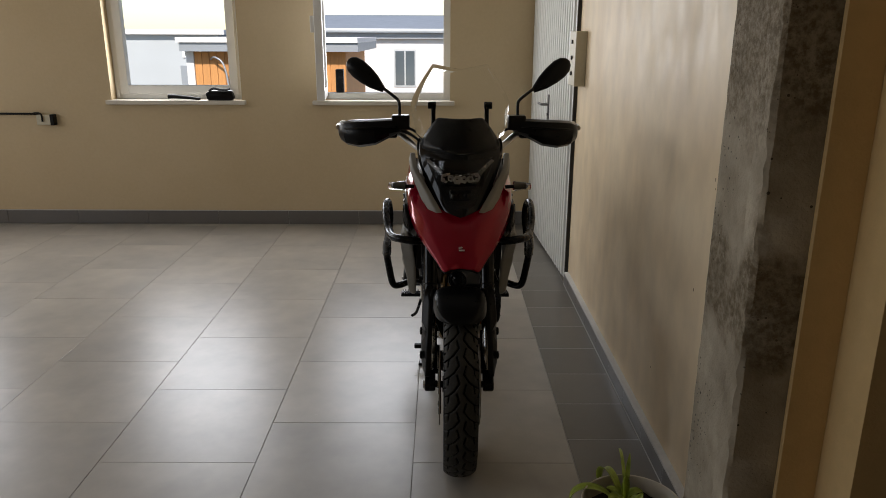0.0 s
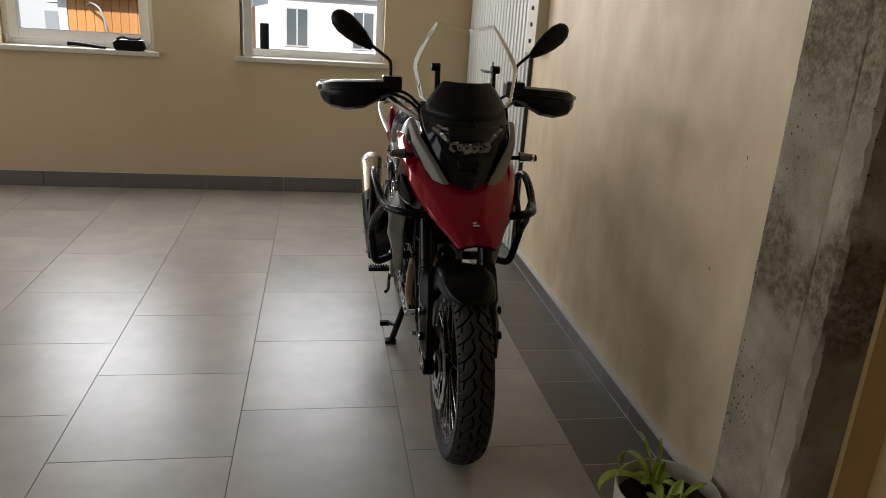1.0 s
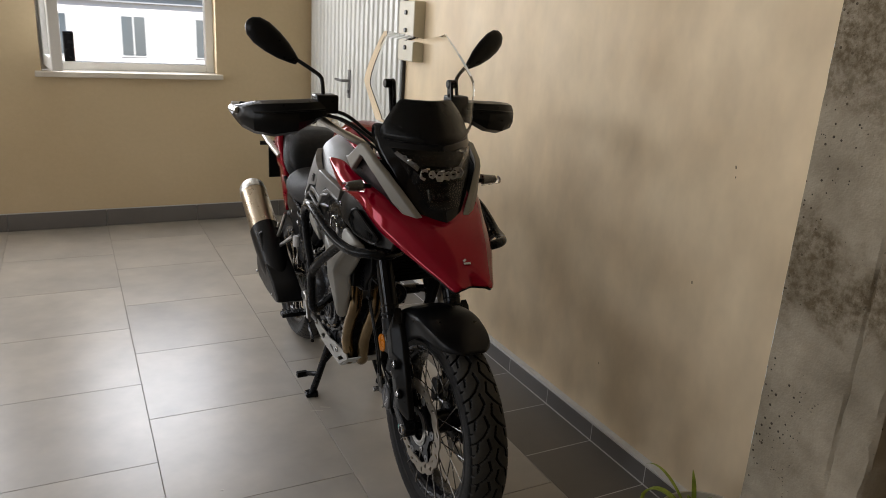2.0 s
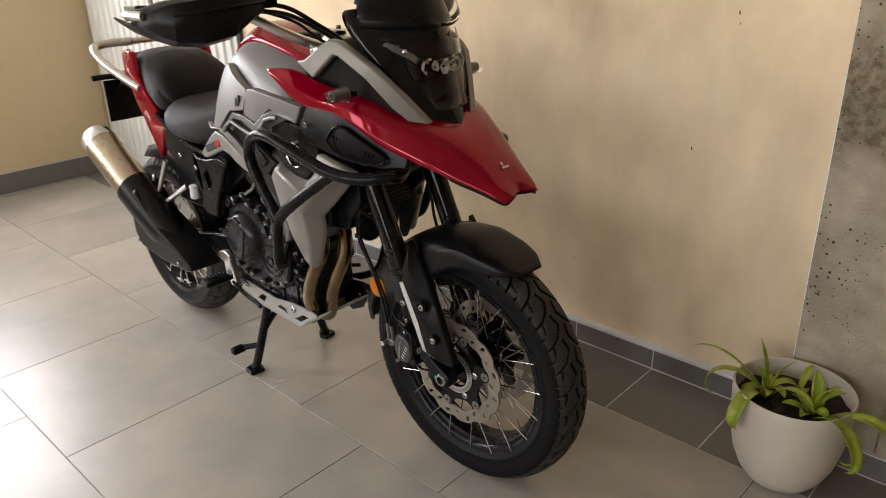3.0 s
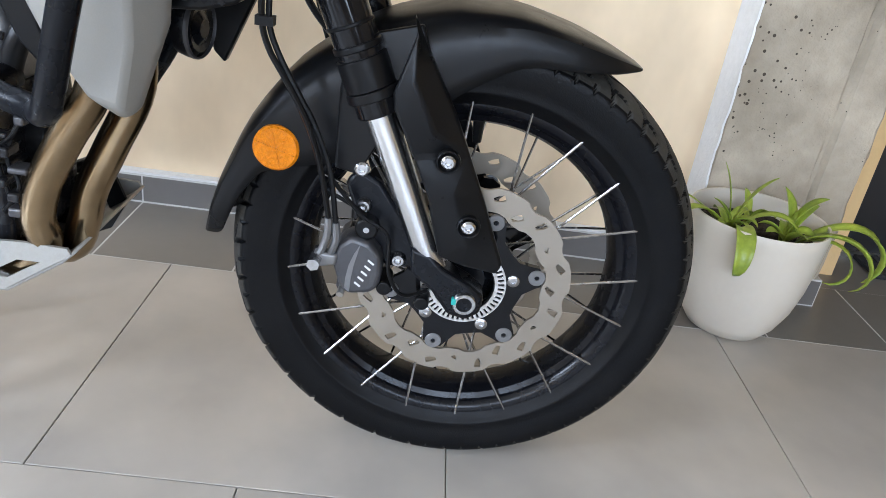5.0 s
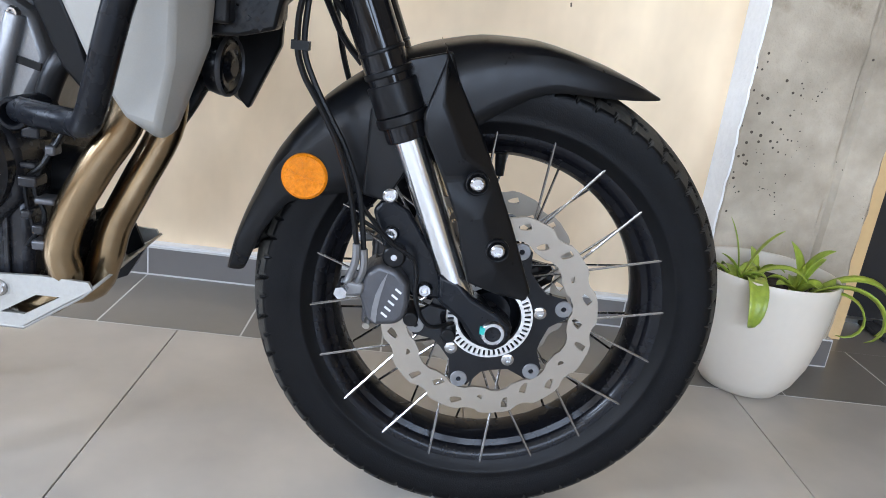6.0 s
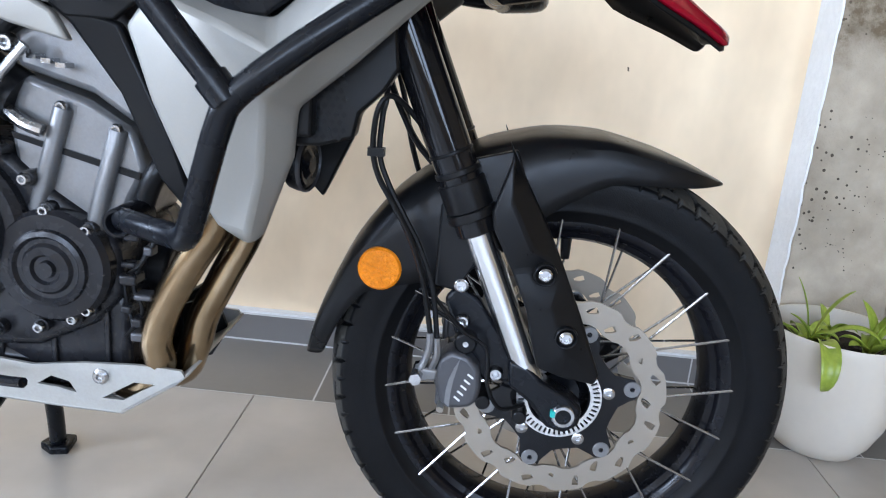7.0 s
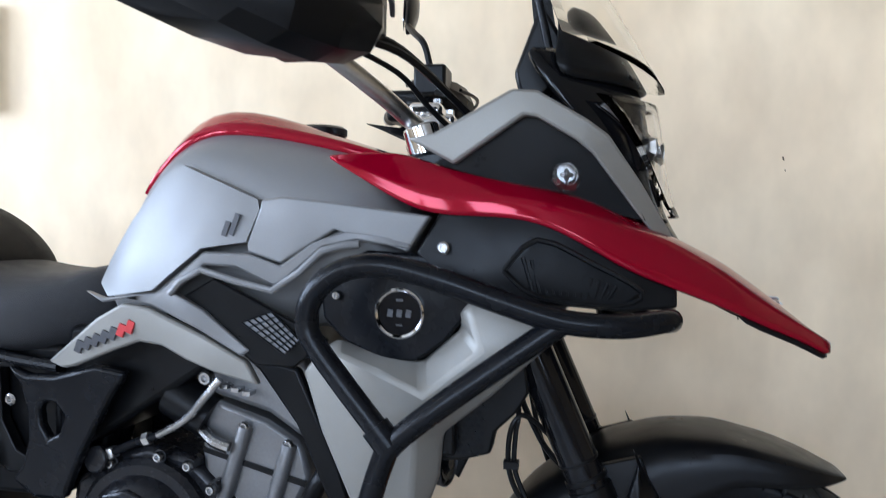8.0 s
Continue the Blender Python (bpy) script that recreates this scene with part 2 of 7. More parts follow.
def concrete():
    """Board-marked concrete; the shade of its air holes is in the colour."""
    m = mat("raw_concrete", (0.275, 0.230, 0.168), 0.88, big=(5.0, 0.26), fine=(28, 0.09), bump=(120, 0.14), tint=(0.415, 0.360, 0.280), spec=0.25)
    t = m.node_tree
    n, l = t.nodes, t.links
    b = n["Principled BSDF"]
    co = n.new("ShaderNodeTexCoord")

    def ranged(src, a, c, lo, hi):
        x = n.new("ShaderNodeMapRange")
        x.inputs["From Min"].default_value, x.inputs["From Max"].default_value = a, c
        x.inputs["To Min"].default_value, x.inputs["To Max"].default_value = lo, hi
        l.new(src, x.inputs["Value"])
        return x.outputs["Result"]

    def joined(kind, a, c):
        x = n.new("ShaderNodeMath")
        x.operation = kind
        l.new(a, x.inputs[0])
        l.new(c, x.inputs[1])
        return x.outputs[0]

    # round air holes of uneven size, in loose clusters, as dark dots of colour
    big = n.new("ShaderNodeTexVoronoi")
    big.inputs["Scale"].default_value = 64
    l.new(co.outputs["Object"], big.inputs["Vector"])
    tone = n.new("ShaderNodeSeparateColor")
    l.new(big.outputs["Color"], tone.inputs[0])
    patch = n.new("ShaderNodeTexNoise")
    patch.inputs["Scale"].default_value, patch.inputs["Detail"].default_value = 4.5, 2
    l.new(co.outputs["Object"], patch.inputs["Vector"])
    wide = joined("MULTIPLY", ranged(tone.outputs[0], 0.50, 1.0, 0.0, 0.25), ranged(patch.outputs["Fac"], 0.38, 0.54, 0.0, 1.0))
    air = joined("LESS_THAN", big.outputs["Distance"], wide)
    # small pits, dark in colour only
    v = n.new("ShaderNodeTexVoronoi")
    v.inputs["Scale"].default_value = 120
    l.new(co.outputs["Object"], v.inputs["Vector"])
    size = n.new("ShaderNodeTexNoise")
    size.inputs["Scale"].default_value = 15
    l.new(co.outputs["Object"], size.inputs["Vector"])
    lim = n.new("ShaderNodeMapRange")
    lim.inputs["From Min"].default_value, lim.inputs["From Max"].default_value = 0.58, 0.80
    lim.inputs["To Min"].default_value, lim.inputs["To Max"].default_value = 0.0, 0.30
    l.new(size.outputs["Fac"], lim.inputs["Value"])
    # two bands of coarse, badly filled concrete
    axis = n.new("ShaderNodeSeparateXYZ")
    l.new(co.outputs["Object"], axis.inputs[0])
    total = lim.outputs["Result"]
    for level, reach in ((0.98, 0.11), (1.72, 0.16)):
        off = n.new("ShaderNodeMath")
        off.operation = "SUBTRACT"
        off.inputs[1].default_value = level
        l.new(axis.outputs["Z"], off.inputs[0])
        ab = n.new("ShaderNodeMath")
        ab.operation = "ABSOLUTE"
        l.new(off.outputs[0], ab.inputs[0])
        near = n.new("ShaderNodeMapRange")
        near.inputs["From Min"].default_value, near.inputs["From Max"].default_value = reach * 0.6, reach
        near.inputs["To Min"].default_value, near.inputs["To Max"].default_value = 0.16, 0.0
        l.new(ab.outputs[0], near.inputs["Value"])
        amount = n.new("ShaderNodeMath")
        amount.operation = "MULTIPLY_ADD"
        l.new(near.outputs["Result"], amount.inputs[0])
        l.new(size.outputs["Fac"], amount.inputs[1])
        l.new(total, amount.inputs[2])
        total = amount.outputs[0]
    hole_shade = n.new("ShaderNodeMath")
    hole_shade.operation = "LESS_THAN"
    l.new(v.outputs["Distance"], hole_shade.inputs[0])
    l.new(total, hole_shade.inputs[1])
    # dark shade inside holes and pits is painted into the base colour
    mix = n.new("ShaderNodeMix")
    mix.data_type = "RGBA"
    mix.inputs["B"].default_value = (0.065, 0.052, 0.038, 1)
    l.new(joined("MAXIMUM", hole_shade.outputs[0], air), mix.inputs["Factor"])
    l.new(b.inputs["Base Color"].links[0].from_socket, mix.inputs["A"])
    # brown, crumbly cement where the casting is coarse
    warp = n.new("ShaderNodeTexNoise")
    warp.inputs["Scale"].default_value, warp.inputs["Detail"].default_value = 7, 4
    l.new(co.outputs["Object"], warp.inputs["Vector"])
    level = joined("ADD", axis.outputs["Z"], ranged(warp.outputs["Fac"], 0.25, 0.75, -0.14, 0.14))
    low_band = joined("MULTIPLY", ranged(level, 0.86, 0.94, 0.0, 1.0), ranged(level, 1.04, 1.14, 1.0, 0.0))
    bands = joined("MAXIMUM", low_band, ranged(level, 1.26, 1.46, 0.0, 1.0))
    crumb = n.new("ShaderNodeTexNoise")
    crumb.inputs["Scale"].default_value, crumb.inputs["Detail"].default_value, crumb.inputs["Roughness"].default_value = 46, 5, 0.7
    l.new(co.outputs["Object"], crumb.inputs["Vector"])
    brown = n.new("ShaderNodeMix")
    brown.data_type = "RGBA"
    brown.inputs["B"].default_value = (0.135, 0.102, 0.062, 1)
    l.new(joined("MULTIPLY", bands, ranged(crumb.outputs["Fac"], 0.38, 0.60, 0.30, 1.0)), brown.inputs["Factor"])
    l.new(mix.outputs["Result"], brown.inputs["A"])
    l.new(brown.outputs["Result"], b.inputs["Base Color"])
    return m


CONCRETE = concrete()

# ---------- mesh helpers ----------
def part(name, bm, material, parent=None, label="", bevel=0.0, segs=2, sharp=35, thick=0.0, sub=0):
    """Links a bmesh as one mesh object under a thing or under a part."""
    bmesh.ops.recalc_face_normals(bm, faces=bm.faces)
    me = bpy.data.meshes.new(name)
    bm.to_mesh(me)
    bm.free()
    me.materials.append(material)
    for p in me.polygons:
        p.use_smooth = True
    me.set_sharp_from_angle(angle=radians(sharp))
    ob = new(name, me)
    ob.parent = parent
    if sub:
        s = ob.modifiers.new("sub", "SUBSURF")
        s.levels = s.render_levels = sub
    if thick:
        s = ob.modifiers.new("thick", "SOLIDIFY")
        s.thickness, s.offset = thick, -1
    if bevel:
        v = ob.modifiers.new("bevel", "BEVEL")
        v.width, v.segments, v.limit_method, v.angle_limit = bevel, segs, "ANGLE", radians(30)
        v.harden_normals = False
    if label:
        tagged(ob, label)
    return ob


def holder(name, place, label, category, group="", turn=0.0):
    ob = new(name)
    ob.matrix_basis = pose(*place, 0, 0, turn)
    return tagged(ob, label, category, group)


def box(lo, hi, bm=None):
    bm = bm or bmesh.new()
    c = [(a + b) / 2 for a, b in zip(lo, hi)]
    s = [abs(b - a) for a, b in zip(lo, hi)]
    bmesh.ops.create_cube(bm, size=1, matrix=Matrix.LocRotScale(c, None, s))
    return bm


def prism(outline, lo, hi, axis=0, bm=None):
    """A flat outline pushed from lo to hi along an axis; the outline is in the other two axes."""
    bm = bm or bmesh.new()

    def put(v, u):
        q = list(u)
        q.insert(axis, v)
        return bm.verts.new(q)

    a, b = [put(lo, u) for u in outline], [put(hi, u) for u in outline]
    bm.faces.new(a)
    bm.faces.new(b[::-1])
    for i in range(len(a)):
        bm.faces.new((a[i - 1], b[i - 1], b[i], a[i]))
    return bm


def curve_through(pts, steps):
    """Points of a smooth line through pts."""
    pts = [Vector(p) for p in pts]
    out = []
    for i in range(len(pts) - 1):
        p0, p1, p2, p3 = pts[max(i - 1, 0)], pts[i], pts[i + 1], pts[min(i + 2, len(pts) - 1)]
        for k in range(steps):
            t = k / steps
            out.append(0.5 * (2 * p1 + (p2 - p0) * t + (2 * p0 - 5 * p1 + 4 * p2 - p3) * t * t + (3 * p1 - p0 - 3 * p2 + p3) * t ** 3))
    return out + [pts[-1]]


def tube(pts, r, seg=10, steps=5, flat=1.0, bm=None, taper=None):
    """A round bar along a smooth line; taper: radius factors at the start and end."""
    bm = bm or bmesh.new()
    line = curve_through(pts, steps) if steps > 1 else [Vector(p) for p in pts]
    up, rings = None, []
    for i, p in enumerate(line):
        way = (line[min(i + 1, len(line) - 1)] - line[max(i - 1, 0)]).normalized()
        if up is None:
            up = way.orthogonal().normalized()
        up = (up - way * up.dot(way)).normalized()
        side = way.cross(up)
        f = i / (len(line) - 1)
        rr = r * (1 if not taper else taper[0] + (taper[1] - taper[0]) * f)
        rings.append([bm.verts.new(p + (math.cos(a) * up + math.sin(a) * side * flat) * rr) for a in (2 * math.pi * k / seg for k in range(seg))])
    for a, b in zip(rings, rings[1:]):
        for k in range(seg):
            bm.faces.new((a[k - 1], a[k], b[k], b[k - 1]))
    bm.faces.new(rings[0][::-1])
    bm.faces.new(rings[-1])
    return bm


def rod(a, b, r, seg=12, r2=None, bm=None):
    return tube([a, b], r, seg, 1, bm=bm, taper=(1, (r2 / r) if r2 is not None else 1))


def loft(rings, closed=True, caps=True, bm=None):
    bm = bm or bmesh.new()
    rows = [[bm.verts.new(p) for p in ring] for ring in rings]
    n = len(rows[0])
    for a, b in zip(rows, rows[1:]):
        for k in range(0 if closed else 1, n):
            quad = [a[k - 1], a[k], b[k], b[k - 1]]
            try:
                bm.faces.new(quad)
            except ValueError:
                pass
    if caps and closed:
        bm.faces.new(rows[0][::-1])
        bm.faces.new(rows[-1])
    bmesh.ops.remove_doubles(bm, verts=bm.verts, dist=1e-5)
    return bm


def lathe(profile, seg=48, centre=(0, 0, 0), axis="x", closed=True, bm=None):
    """Turns a profile of (along, radius) about an axis."""
    bm = bm or bmesh.new()
    rows = []
    for k in range(seg):
        a = 2 * math.pi * k / seg
        row = []
        for u, r in profile:
            c, s = r * math.cos(a), r * math.sin(a)
            q = {"x": (u, c, s), "y": (c, u, s), "z": (c, s, u)}[axis]
            row.append(bm.verts.new([q[i] + centre[i] for i in range(3)]))
        rows.append(row)
    n = len(profile)
    for k in range(seg):
        a, b = rows[k - 1], rows[k]
        for i in range(0 if closed else 1, n):
            bm.faces.new((a[i - 1], a[i], b[i], b[i - 1]))
    return bm


def panel(outline, inner=(), creases=(), thick=0.010, side=1):
    """A shell over a side outline of (across, along, up), with points inside it that raise or fold it."""
    from_points = [Vector((p[1], p[2])) for p in (*outline, *inner)]
    n = len(outline)
    edges = [(i, (i + 1) % n) for i in range(n)] + list(creases)
    verts, _, faces, origin, _, _ = geometry.delaunay_2d_cdt(from_points, edges, [list(range(n))], 1, 1e-6)
    src = [*outline, *inner]
    bm = bmesh.new()
    vs = []
    for v, o in zip(verts, origin):
        d = src[o[0]][0] if o else outline[0][0]
        vs.append(bm.verts.new((side * d, v.x, v.y)))
    for f in faces:
        bm.faces.new([vs[i] for i in f])
    back = 1 if src[0][0] * side < 0 else -1
    ret = bmesh.ops.extrude_face_region(bm, geom=list(bm.faces))
    moved = [g for g in ret["geom"] if isinstance(g, bmesh.types.BMVert)]
    bmesh.ops.translate(bm, verts=moved, vec=(back * thick, 0, 0))
    return bm


def ring_plate(outer, holes, x0, x1):
    """A plate in the upright plane with holes, from x0 to x1."""
    flat, edges = [], []
    for loop in (outer, *holes):
        n0 = len(flat)
        flat += [Vector(p) for p in loop]
        edges += [(n0 + i, n0 + (i + 1) % len(loop)) for i in range(len(loop))]
    verts, _, faces, _, _, _ = geometry.delaunay_2d_cdt(flat, edges, [], 0, 1e-7)

    def inside(p):
        odd = False
        for a, b in edges:
            a, b = flat[a], flat[b]
            if (a.y > p.y) != (b.y > p.y) and p.x < a.x + (p.y - a.y) / (b.y - a.y) * (b.x - a.x):
                odd = not odd
        return odd

    bm = bmesh.new()
    vs = [bm.verts.new((x0, v.x, v.y)) for v in verts]
    for f in faces:
        if inside(sum((verts[i] for i in f), Vector((0, 0))) / 3):
            bm.faces.new([vs[i] for i in f])
    ret = bmesh.ops.extrude_face_region(bm, geom=list(bm.faces))
    moved = [g for g in ret["geom"] if isinstance(g, bmesh.types.BMVert)]
    bmesh.ops.translate(bm, verts=moved, vec=(x1 - x0, 0, 0))
    return bm


def bolt(parent, place, r=0.008, side=-1, material=None, label="", depth=0.006):
    """A domed socket-head bolt that looks along x."""
    x, y, z = place
    s = side
    bm = lathe([(x, 0.0), (x, r), (x + s * depth * 0.6, r), (x + s * depth, r * 0.72), (x + s * depth, r * 0.45), (x + s * depth * 0.4, r * 0.42), (x + s * depth * 0.4, 0.0)],
               14, (0, y, z), closed=False)
    bmesh.ops.remove_doubles(bm, verts=bm.verts, dist=1e-5)
    return part("bolt", bm, BOLT if material in (None, CHROME) else material, parent, label)

# ---------- the room ----------
XW, YB, XL, YF, ZC = 1.02, 6.07, -5.32, -2.415, 2.9   # right wall, back wall, left wall, front wall, ceiling


def structure(name, bm, material, label, category, parent=None, bevel=0.0):
    return tagged(part(name, bm, material, parent, bevel=bevel), label, category, kind="structure")


floor = structure("floor", box((XL - 0.3, YF - 0.3, -0.25), (2.0, YB + 0.3, -0.004)), GROUT,
                  "floor of large pale grey porcelain tiles with thin joints", "floor")
structure("ceiling", box((XL - 0.3, YF - 0.3, ZC), (2.0, YB + 0.3, ZC + 0.2)), CEIL, "plain unseen ceiling, toned for bounce light", "ceiling")

WINDOWS = [(-5.015, -3.965), (-2.525, -1.455), (-0.835, 0.255)]
Z0, Z1 = 1.045, 2.35


def wall_with_openings(lo, hi, spans, z0, z1, along):
    """A thick wall with rectangular openings; spans run along x or y."""
    bm = bmesh.new()
    i = 0 if along == "x" else 1
    a, b = list(lo), list(hi)
    edge = lo[i]
    for s, e in spans:
        p, q = list(lo), list(hi)
        p[i], q[i] = edge, s
        box(p, q, bm)
        for u, v in ((lo[2], z0), (z1, hi[2])):
            p, q = list(lo), list(hi)
            p[i], q[i], p[2], q[2] = s, e, u, v
            box(p, q, bm)
        edge = e
    a[i] = edge
    box(a, b, bm)
    return bm


structure("wall_north", wall_with_openings((XL - 0.3, YB, -0.1), (1.9, YB + 0.3, ZC), WINDOWS, Z0 - 0.035, Z1, "x"), PLAIN_WALL,
          "matt ochre-beige painted wall with white windows", "wall")
# Assumed openings; the first is added only for its softening side light.
LEFT_WINDOWS = [(-0.3, 1.1), (1.5, 2.9), (3.3, 4.7)]
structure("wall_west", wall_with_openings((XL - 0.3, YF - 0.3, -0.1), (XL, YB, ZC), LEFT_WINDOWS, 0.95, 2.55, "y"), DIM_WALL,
          "unseen matt brown wall with wide windows, toned for bounce light", "wall")
structure("wall_south", box((XL, YF - 0.3, -0.1), (1.9, YF, ZC)), DIM_WALL, "plain unseen wall, browned to limit bounce light", "wall")

# right wall: polished plaster, concrete column, jamb, dark entrance
wall_east = structure("wall_east", box((XW, 1.805, -0.1), (XW + 0.3, 4.54, ZC)), PLASTER, "mottled cream polished plaster wall", "wall")
structure("wall_east_back", box((1.10, 4.54, -0.1), (1.4, YB, ZC)), PLAIN_WALL, "plain wall behind the ribbed door", "wall")
structure("wall_jamb", box((1.085, 1.318, -0.1), (1.5, 1.46, ZC)), JAMB, "narrow beige plaster strip beside the column", "wall")
structure("wall_east_front", box((1.085, YF, -0.1), (1.5, 0.25, ZC)), PLAIN_WALL, "plain beige plaster wall", "wall")
structure("lintel", box((1.085, 0.25, 2.15), (1.5, 1.318, ZC)), PLAIN_WALL, "plain beige wall over the entrance", "wall")


def column():
    """Rough board-cast column: a main face, a shallow vertical board step and chipped arrises."""
    bm = bmesh.new()
    rng = random.Random(4)
    rows = []
    zs = [i * 0.03 for i in range(98)]
    for z in zs:
        j = lambda s: rng.uniform(-s, s)
        rows.append([(0.905 + j(.0012), 1.807, z), (0.905 + j(.001), 1.75, z), (0.900 + j(.001), 1.64 + j(.001), z), (0.896 + j(.001), 1.584, z), (0.902 + j(.0025), 1.576 + j(.003), z),
                     (0.900 + j(.002), 1.570, z), (0.884 + j(.0015), 1.562, z), (0.879 + j(.002), 1.51, z), (0.878 + j(.003), 1.486 + j(.004), z), (0.888, 1.476 + j(.003), z),
                     (0.98, 1.470 + j(.002), z), (1.06, 1.468, z), (1.30, 1.468, z), (1.30, 1.807, z)])
    return loft(rows)


structure("concrete_column", column(), CONCRETE, "raw grey-brown concrete column with board marks and air holes shaded in colour", "column")
def whitewash():
    """A thin coat whose outer edge is ragged."""
    rng, rows, edge = random.Random(9), [], 0.912
    for k in range(194):
        edge = min(max(edge + rng.uniform(-0.006, 0.006), 0.9065), 0.928)
        z = min(k * 0.015, ZC)
        rows.append([(edge, 1.8072, z), (edge + 0.002, 1.811, z), (XW, 1.811, z), (XW, 1.8072, z)])
    return loft(rows)


structure("whitewash_strip", whitewash(), WHITEWASH, "white-washed plaster side of the column", "wall")

structure("column_return", box((0.992, 1.4525, -0.1), (1.0845, 1.4675, ZC)), JAMB, "narrow ochre plaster return beside the column", "wall")

# entrance
door_2 = structure("door_2", box((1.25, 0.25, 0.012), (1.30, 1.36, 2.15)), BLACK_DOOR, "closed black entrance door in a recess", "door")
part("threshold", box((1.225, 0.25, 0.0), (1.25, 1.318, 0.012)), ALU, door_2, "thin aluminium threshold strip")
doormat = tagged(part("doormat", box((1.09, 0.35, 0.0), (1.222, 1.19, 0.014)), MAT_RUBBER, bevel=0.003), "black ribbed rubber doormat at the entrance", "doormat")
for k in range(14):
    part("rib", box((1.095, 0.37 + k * 0.058, 0.014), (1.217, 0.395 + k * 0.058, 0.020)), MAT_RUBBER, doormat)


# ribbed metal door in the far end of the right wall, a little off the wall's line
def ribbed_door():
    d = holder("door_1", (1.0, 4.56, 0), "white ribbed metal door with a lever handle", "door", turn=2.7)
    d["kind"] = "structure"
    wide, high = 1.50, 2.25
    part("door_leaf", box((0.0, 0.0, 0.02), (0.035, wide, high)), DOOR_WHITE, d, bevel=0.003)
    n = 21
    for k in range(n):
        y0 = 0.02 + k * (wide - 0.04) / n
        w = (wide - 0.04) / n
        part("rib", prism([(0.0, y0 + 0.010), (-0.011, y0 + 0.018), (-0.011, y0 + w - 0.014), (0.0, y0 + w - 0.006)], 0.03, high - 0.02, 2), DOOR_WHITE, d)
    part("door_frame", box((0.004, -0.016, 0.0), (0.05, -0.004, high + 0.05)), BLACK_DOOR, d, "solid black strip for the dark gap and frame edge")
    hp = part("handle_plate", box((-0.020, 0.70, 0.98), (-0.011, 0.735, 1.16)), CAST, d, bevel=0.002)
    part("door_handle", tube([(-0.018, 0.717, 1.09), (-0.06, 0.717, 1.09), (-0.065, 0.74, 1.09), (-0.065, 0.83, 1.09)], 0.009, 10, 4), CAST, hp)
    part("keyhole", rod((-0.019, 0.717, 1.02), (-0.024, 0.717, 1.02), 0.012), BLACK_DOOR, hp)
    return d


ribbed_door()
lock = holder("control_box", (XW, 4.30, 1.28), "beige metal box with three dark studs on the wall", "box")
part("housing", box((-0.065, 0.0, 0.0), (0.0, 0.20, 0.31)), BOX_BEIGE, lock, bevel=0.004)
for zz in (0.07, 0.16, 0.25):
    part("stud", rod((-0.064, 0.10, zz), (-0.074, 0.10, zz), 0.012), BLACK_DOOR, lock, "dark round stud")
# dark gap beside the door, put in as a solid black strip
structure("reveal_strip", box((0.998, 4.528, 0.0), (XW + 0.01, 4.541, ZC)), BLACK_DOOR, "solid black strip for the dark gap between plaster wall and door", "trim")


# windows
def window(x0, x1, opened=False, i=1):
    w = holder("window_%d" % i, (x0, YB + 0.10, Z0), "white plastic window" + (" with one sash open" if opened else ", closed"), "window")
    w["kind"] = "structure"
    wide, high, f = x1 - x0, Z1 - Z0, 0.055

    def bars(parent, name, a, b, lo, hi, t, y0, y1):
        bm = bmesh.new()
        box((a, y0, lo), (a + t, y1, hi), bm)
        box((b - t, y0, lo), (b, y1, hi), bm)
        box((a + t, y0, lo), (b - t, y1, lo + t), bm)
        box((a + t, y0, hi - t), (b - t, y1, hi), bm)
        return part(name, bm, PVC, parent, bevel=0.004)

    bars(w, "window_frame", 0, wide, 0, high, f, 0.0, 0.07)
    if not opened:
        s = bars(w, "sash", f - 0.012, wide - f + 0.012, f - 0.012, high - f + 0.012, 0.07, -0.018, 0.05)
        p = part("pane", box((f + 0.05, 0.014, f + 0.05), (wide - f - 0.05, 0.020, high - f - 0.05)), GLASS, w)
        p.visible_shadow = False
        part("hinge", rod((0.03, -0.022, 0.02), (0.03, -0.022, 0.07), 0.008), PVC, w)
    else:
        s = bars(w, "sash", 0.0, 0.52, 0.0, high - 2 * f + 0.02, 0.07, -0.03, 0.03)
        s.matrix_basis = pose(0.045, -0.02, f - 0.02, 0, 0, -84)
        p = part("pane", box((0.06, -0.003, 0.06), (0.46, 0.003, high - 2 * f - 0.05)), GLASS, s)
        p.visible_shadow = False
        part("sash_handle", box((0.475, -0.06, 0.5), (0.50, -0.03, 0.62)), PVC, s, bevel=0.004)
    part("window_sill", box((-0.035, -0.145, -0.035), (wide + 0.035, 0.0, 0.0)), SILL, w, "cream inner window sill", bevel=0.005)
    return w


for i, (a, b) in enumerate(WINDOWS):
    window(a, b, i == 2, i + 1)


def west_window(y0, y1, i):
    w = holder("window_%d" % i, (XL - 0.12, y0, 0.95), "assumed wide white plastic window out of view, closed", "window")
    w["kind"] = "structure"
    bm = bmesh.new()
    wide, high = y1 - y0, 1.6
    for u, v in ((0, 0.08), (wide / 2 - 0.05, wide / 2 + 0.05), (wide - 0.08, wide)):
        box((-0.04, u, 0), (0.04, v, high), bm)
    for u, v in ((0, 0.08), (high - 0.08, high)):
        for a, b in ((0.08, wide / 2 - 0.05), (wide / 2 + 0.05, wide - 0.08)):
            box((-0.04, a, u), (0.04, b, v), bm)
    part("window_frame", bm, PVC, w, bevel=0.004)
    for a, b in ((0.08, wide / 2 - 0.05), (wide / 2 + 0.05, wide - 0.08)):
        p = part("pane", box((-0.003, a, 0.08), (0.003, b, high - 0.08)), GLASS, w)
        p.visible_shadow = False


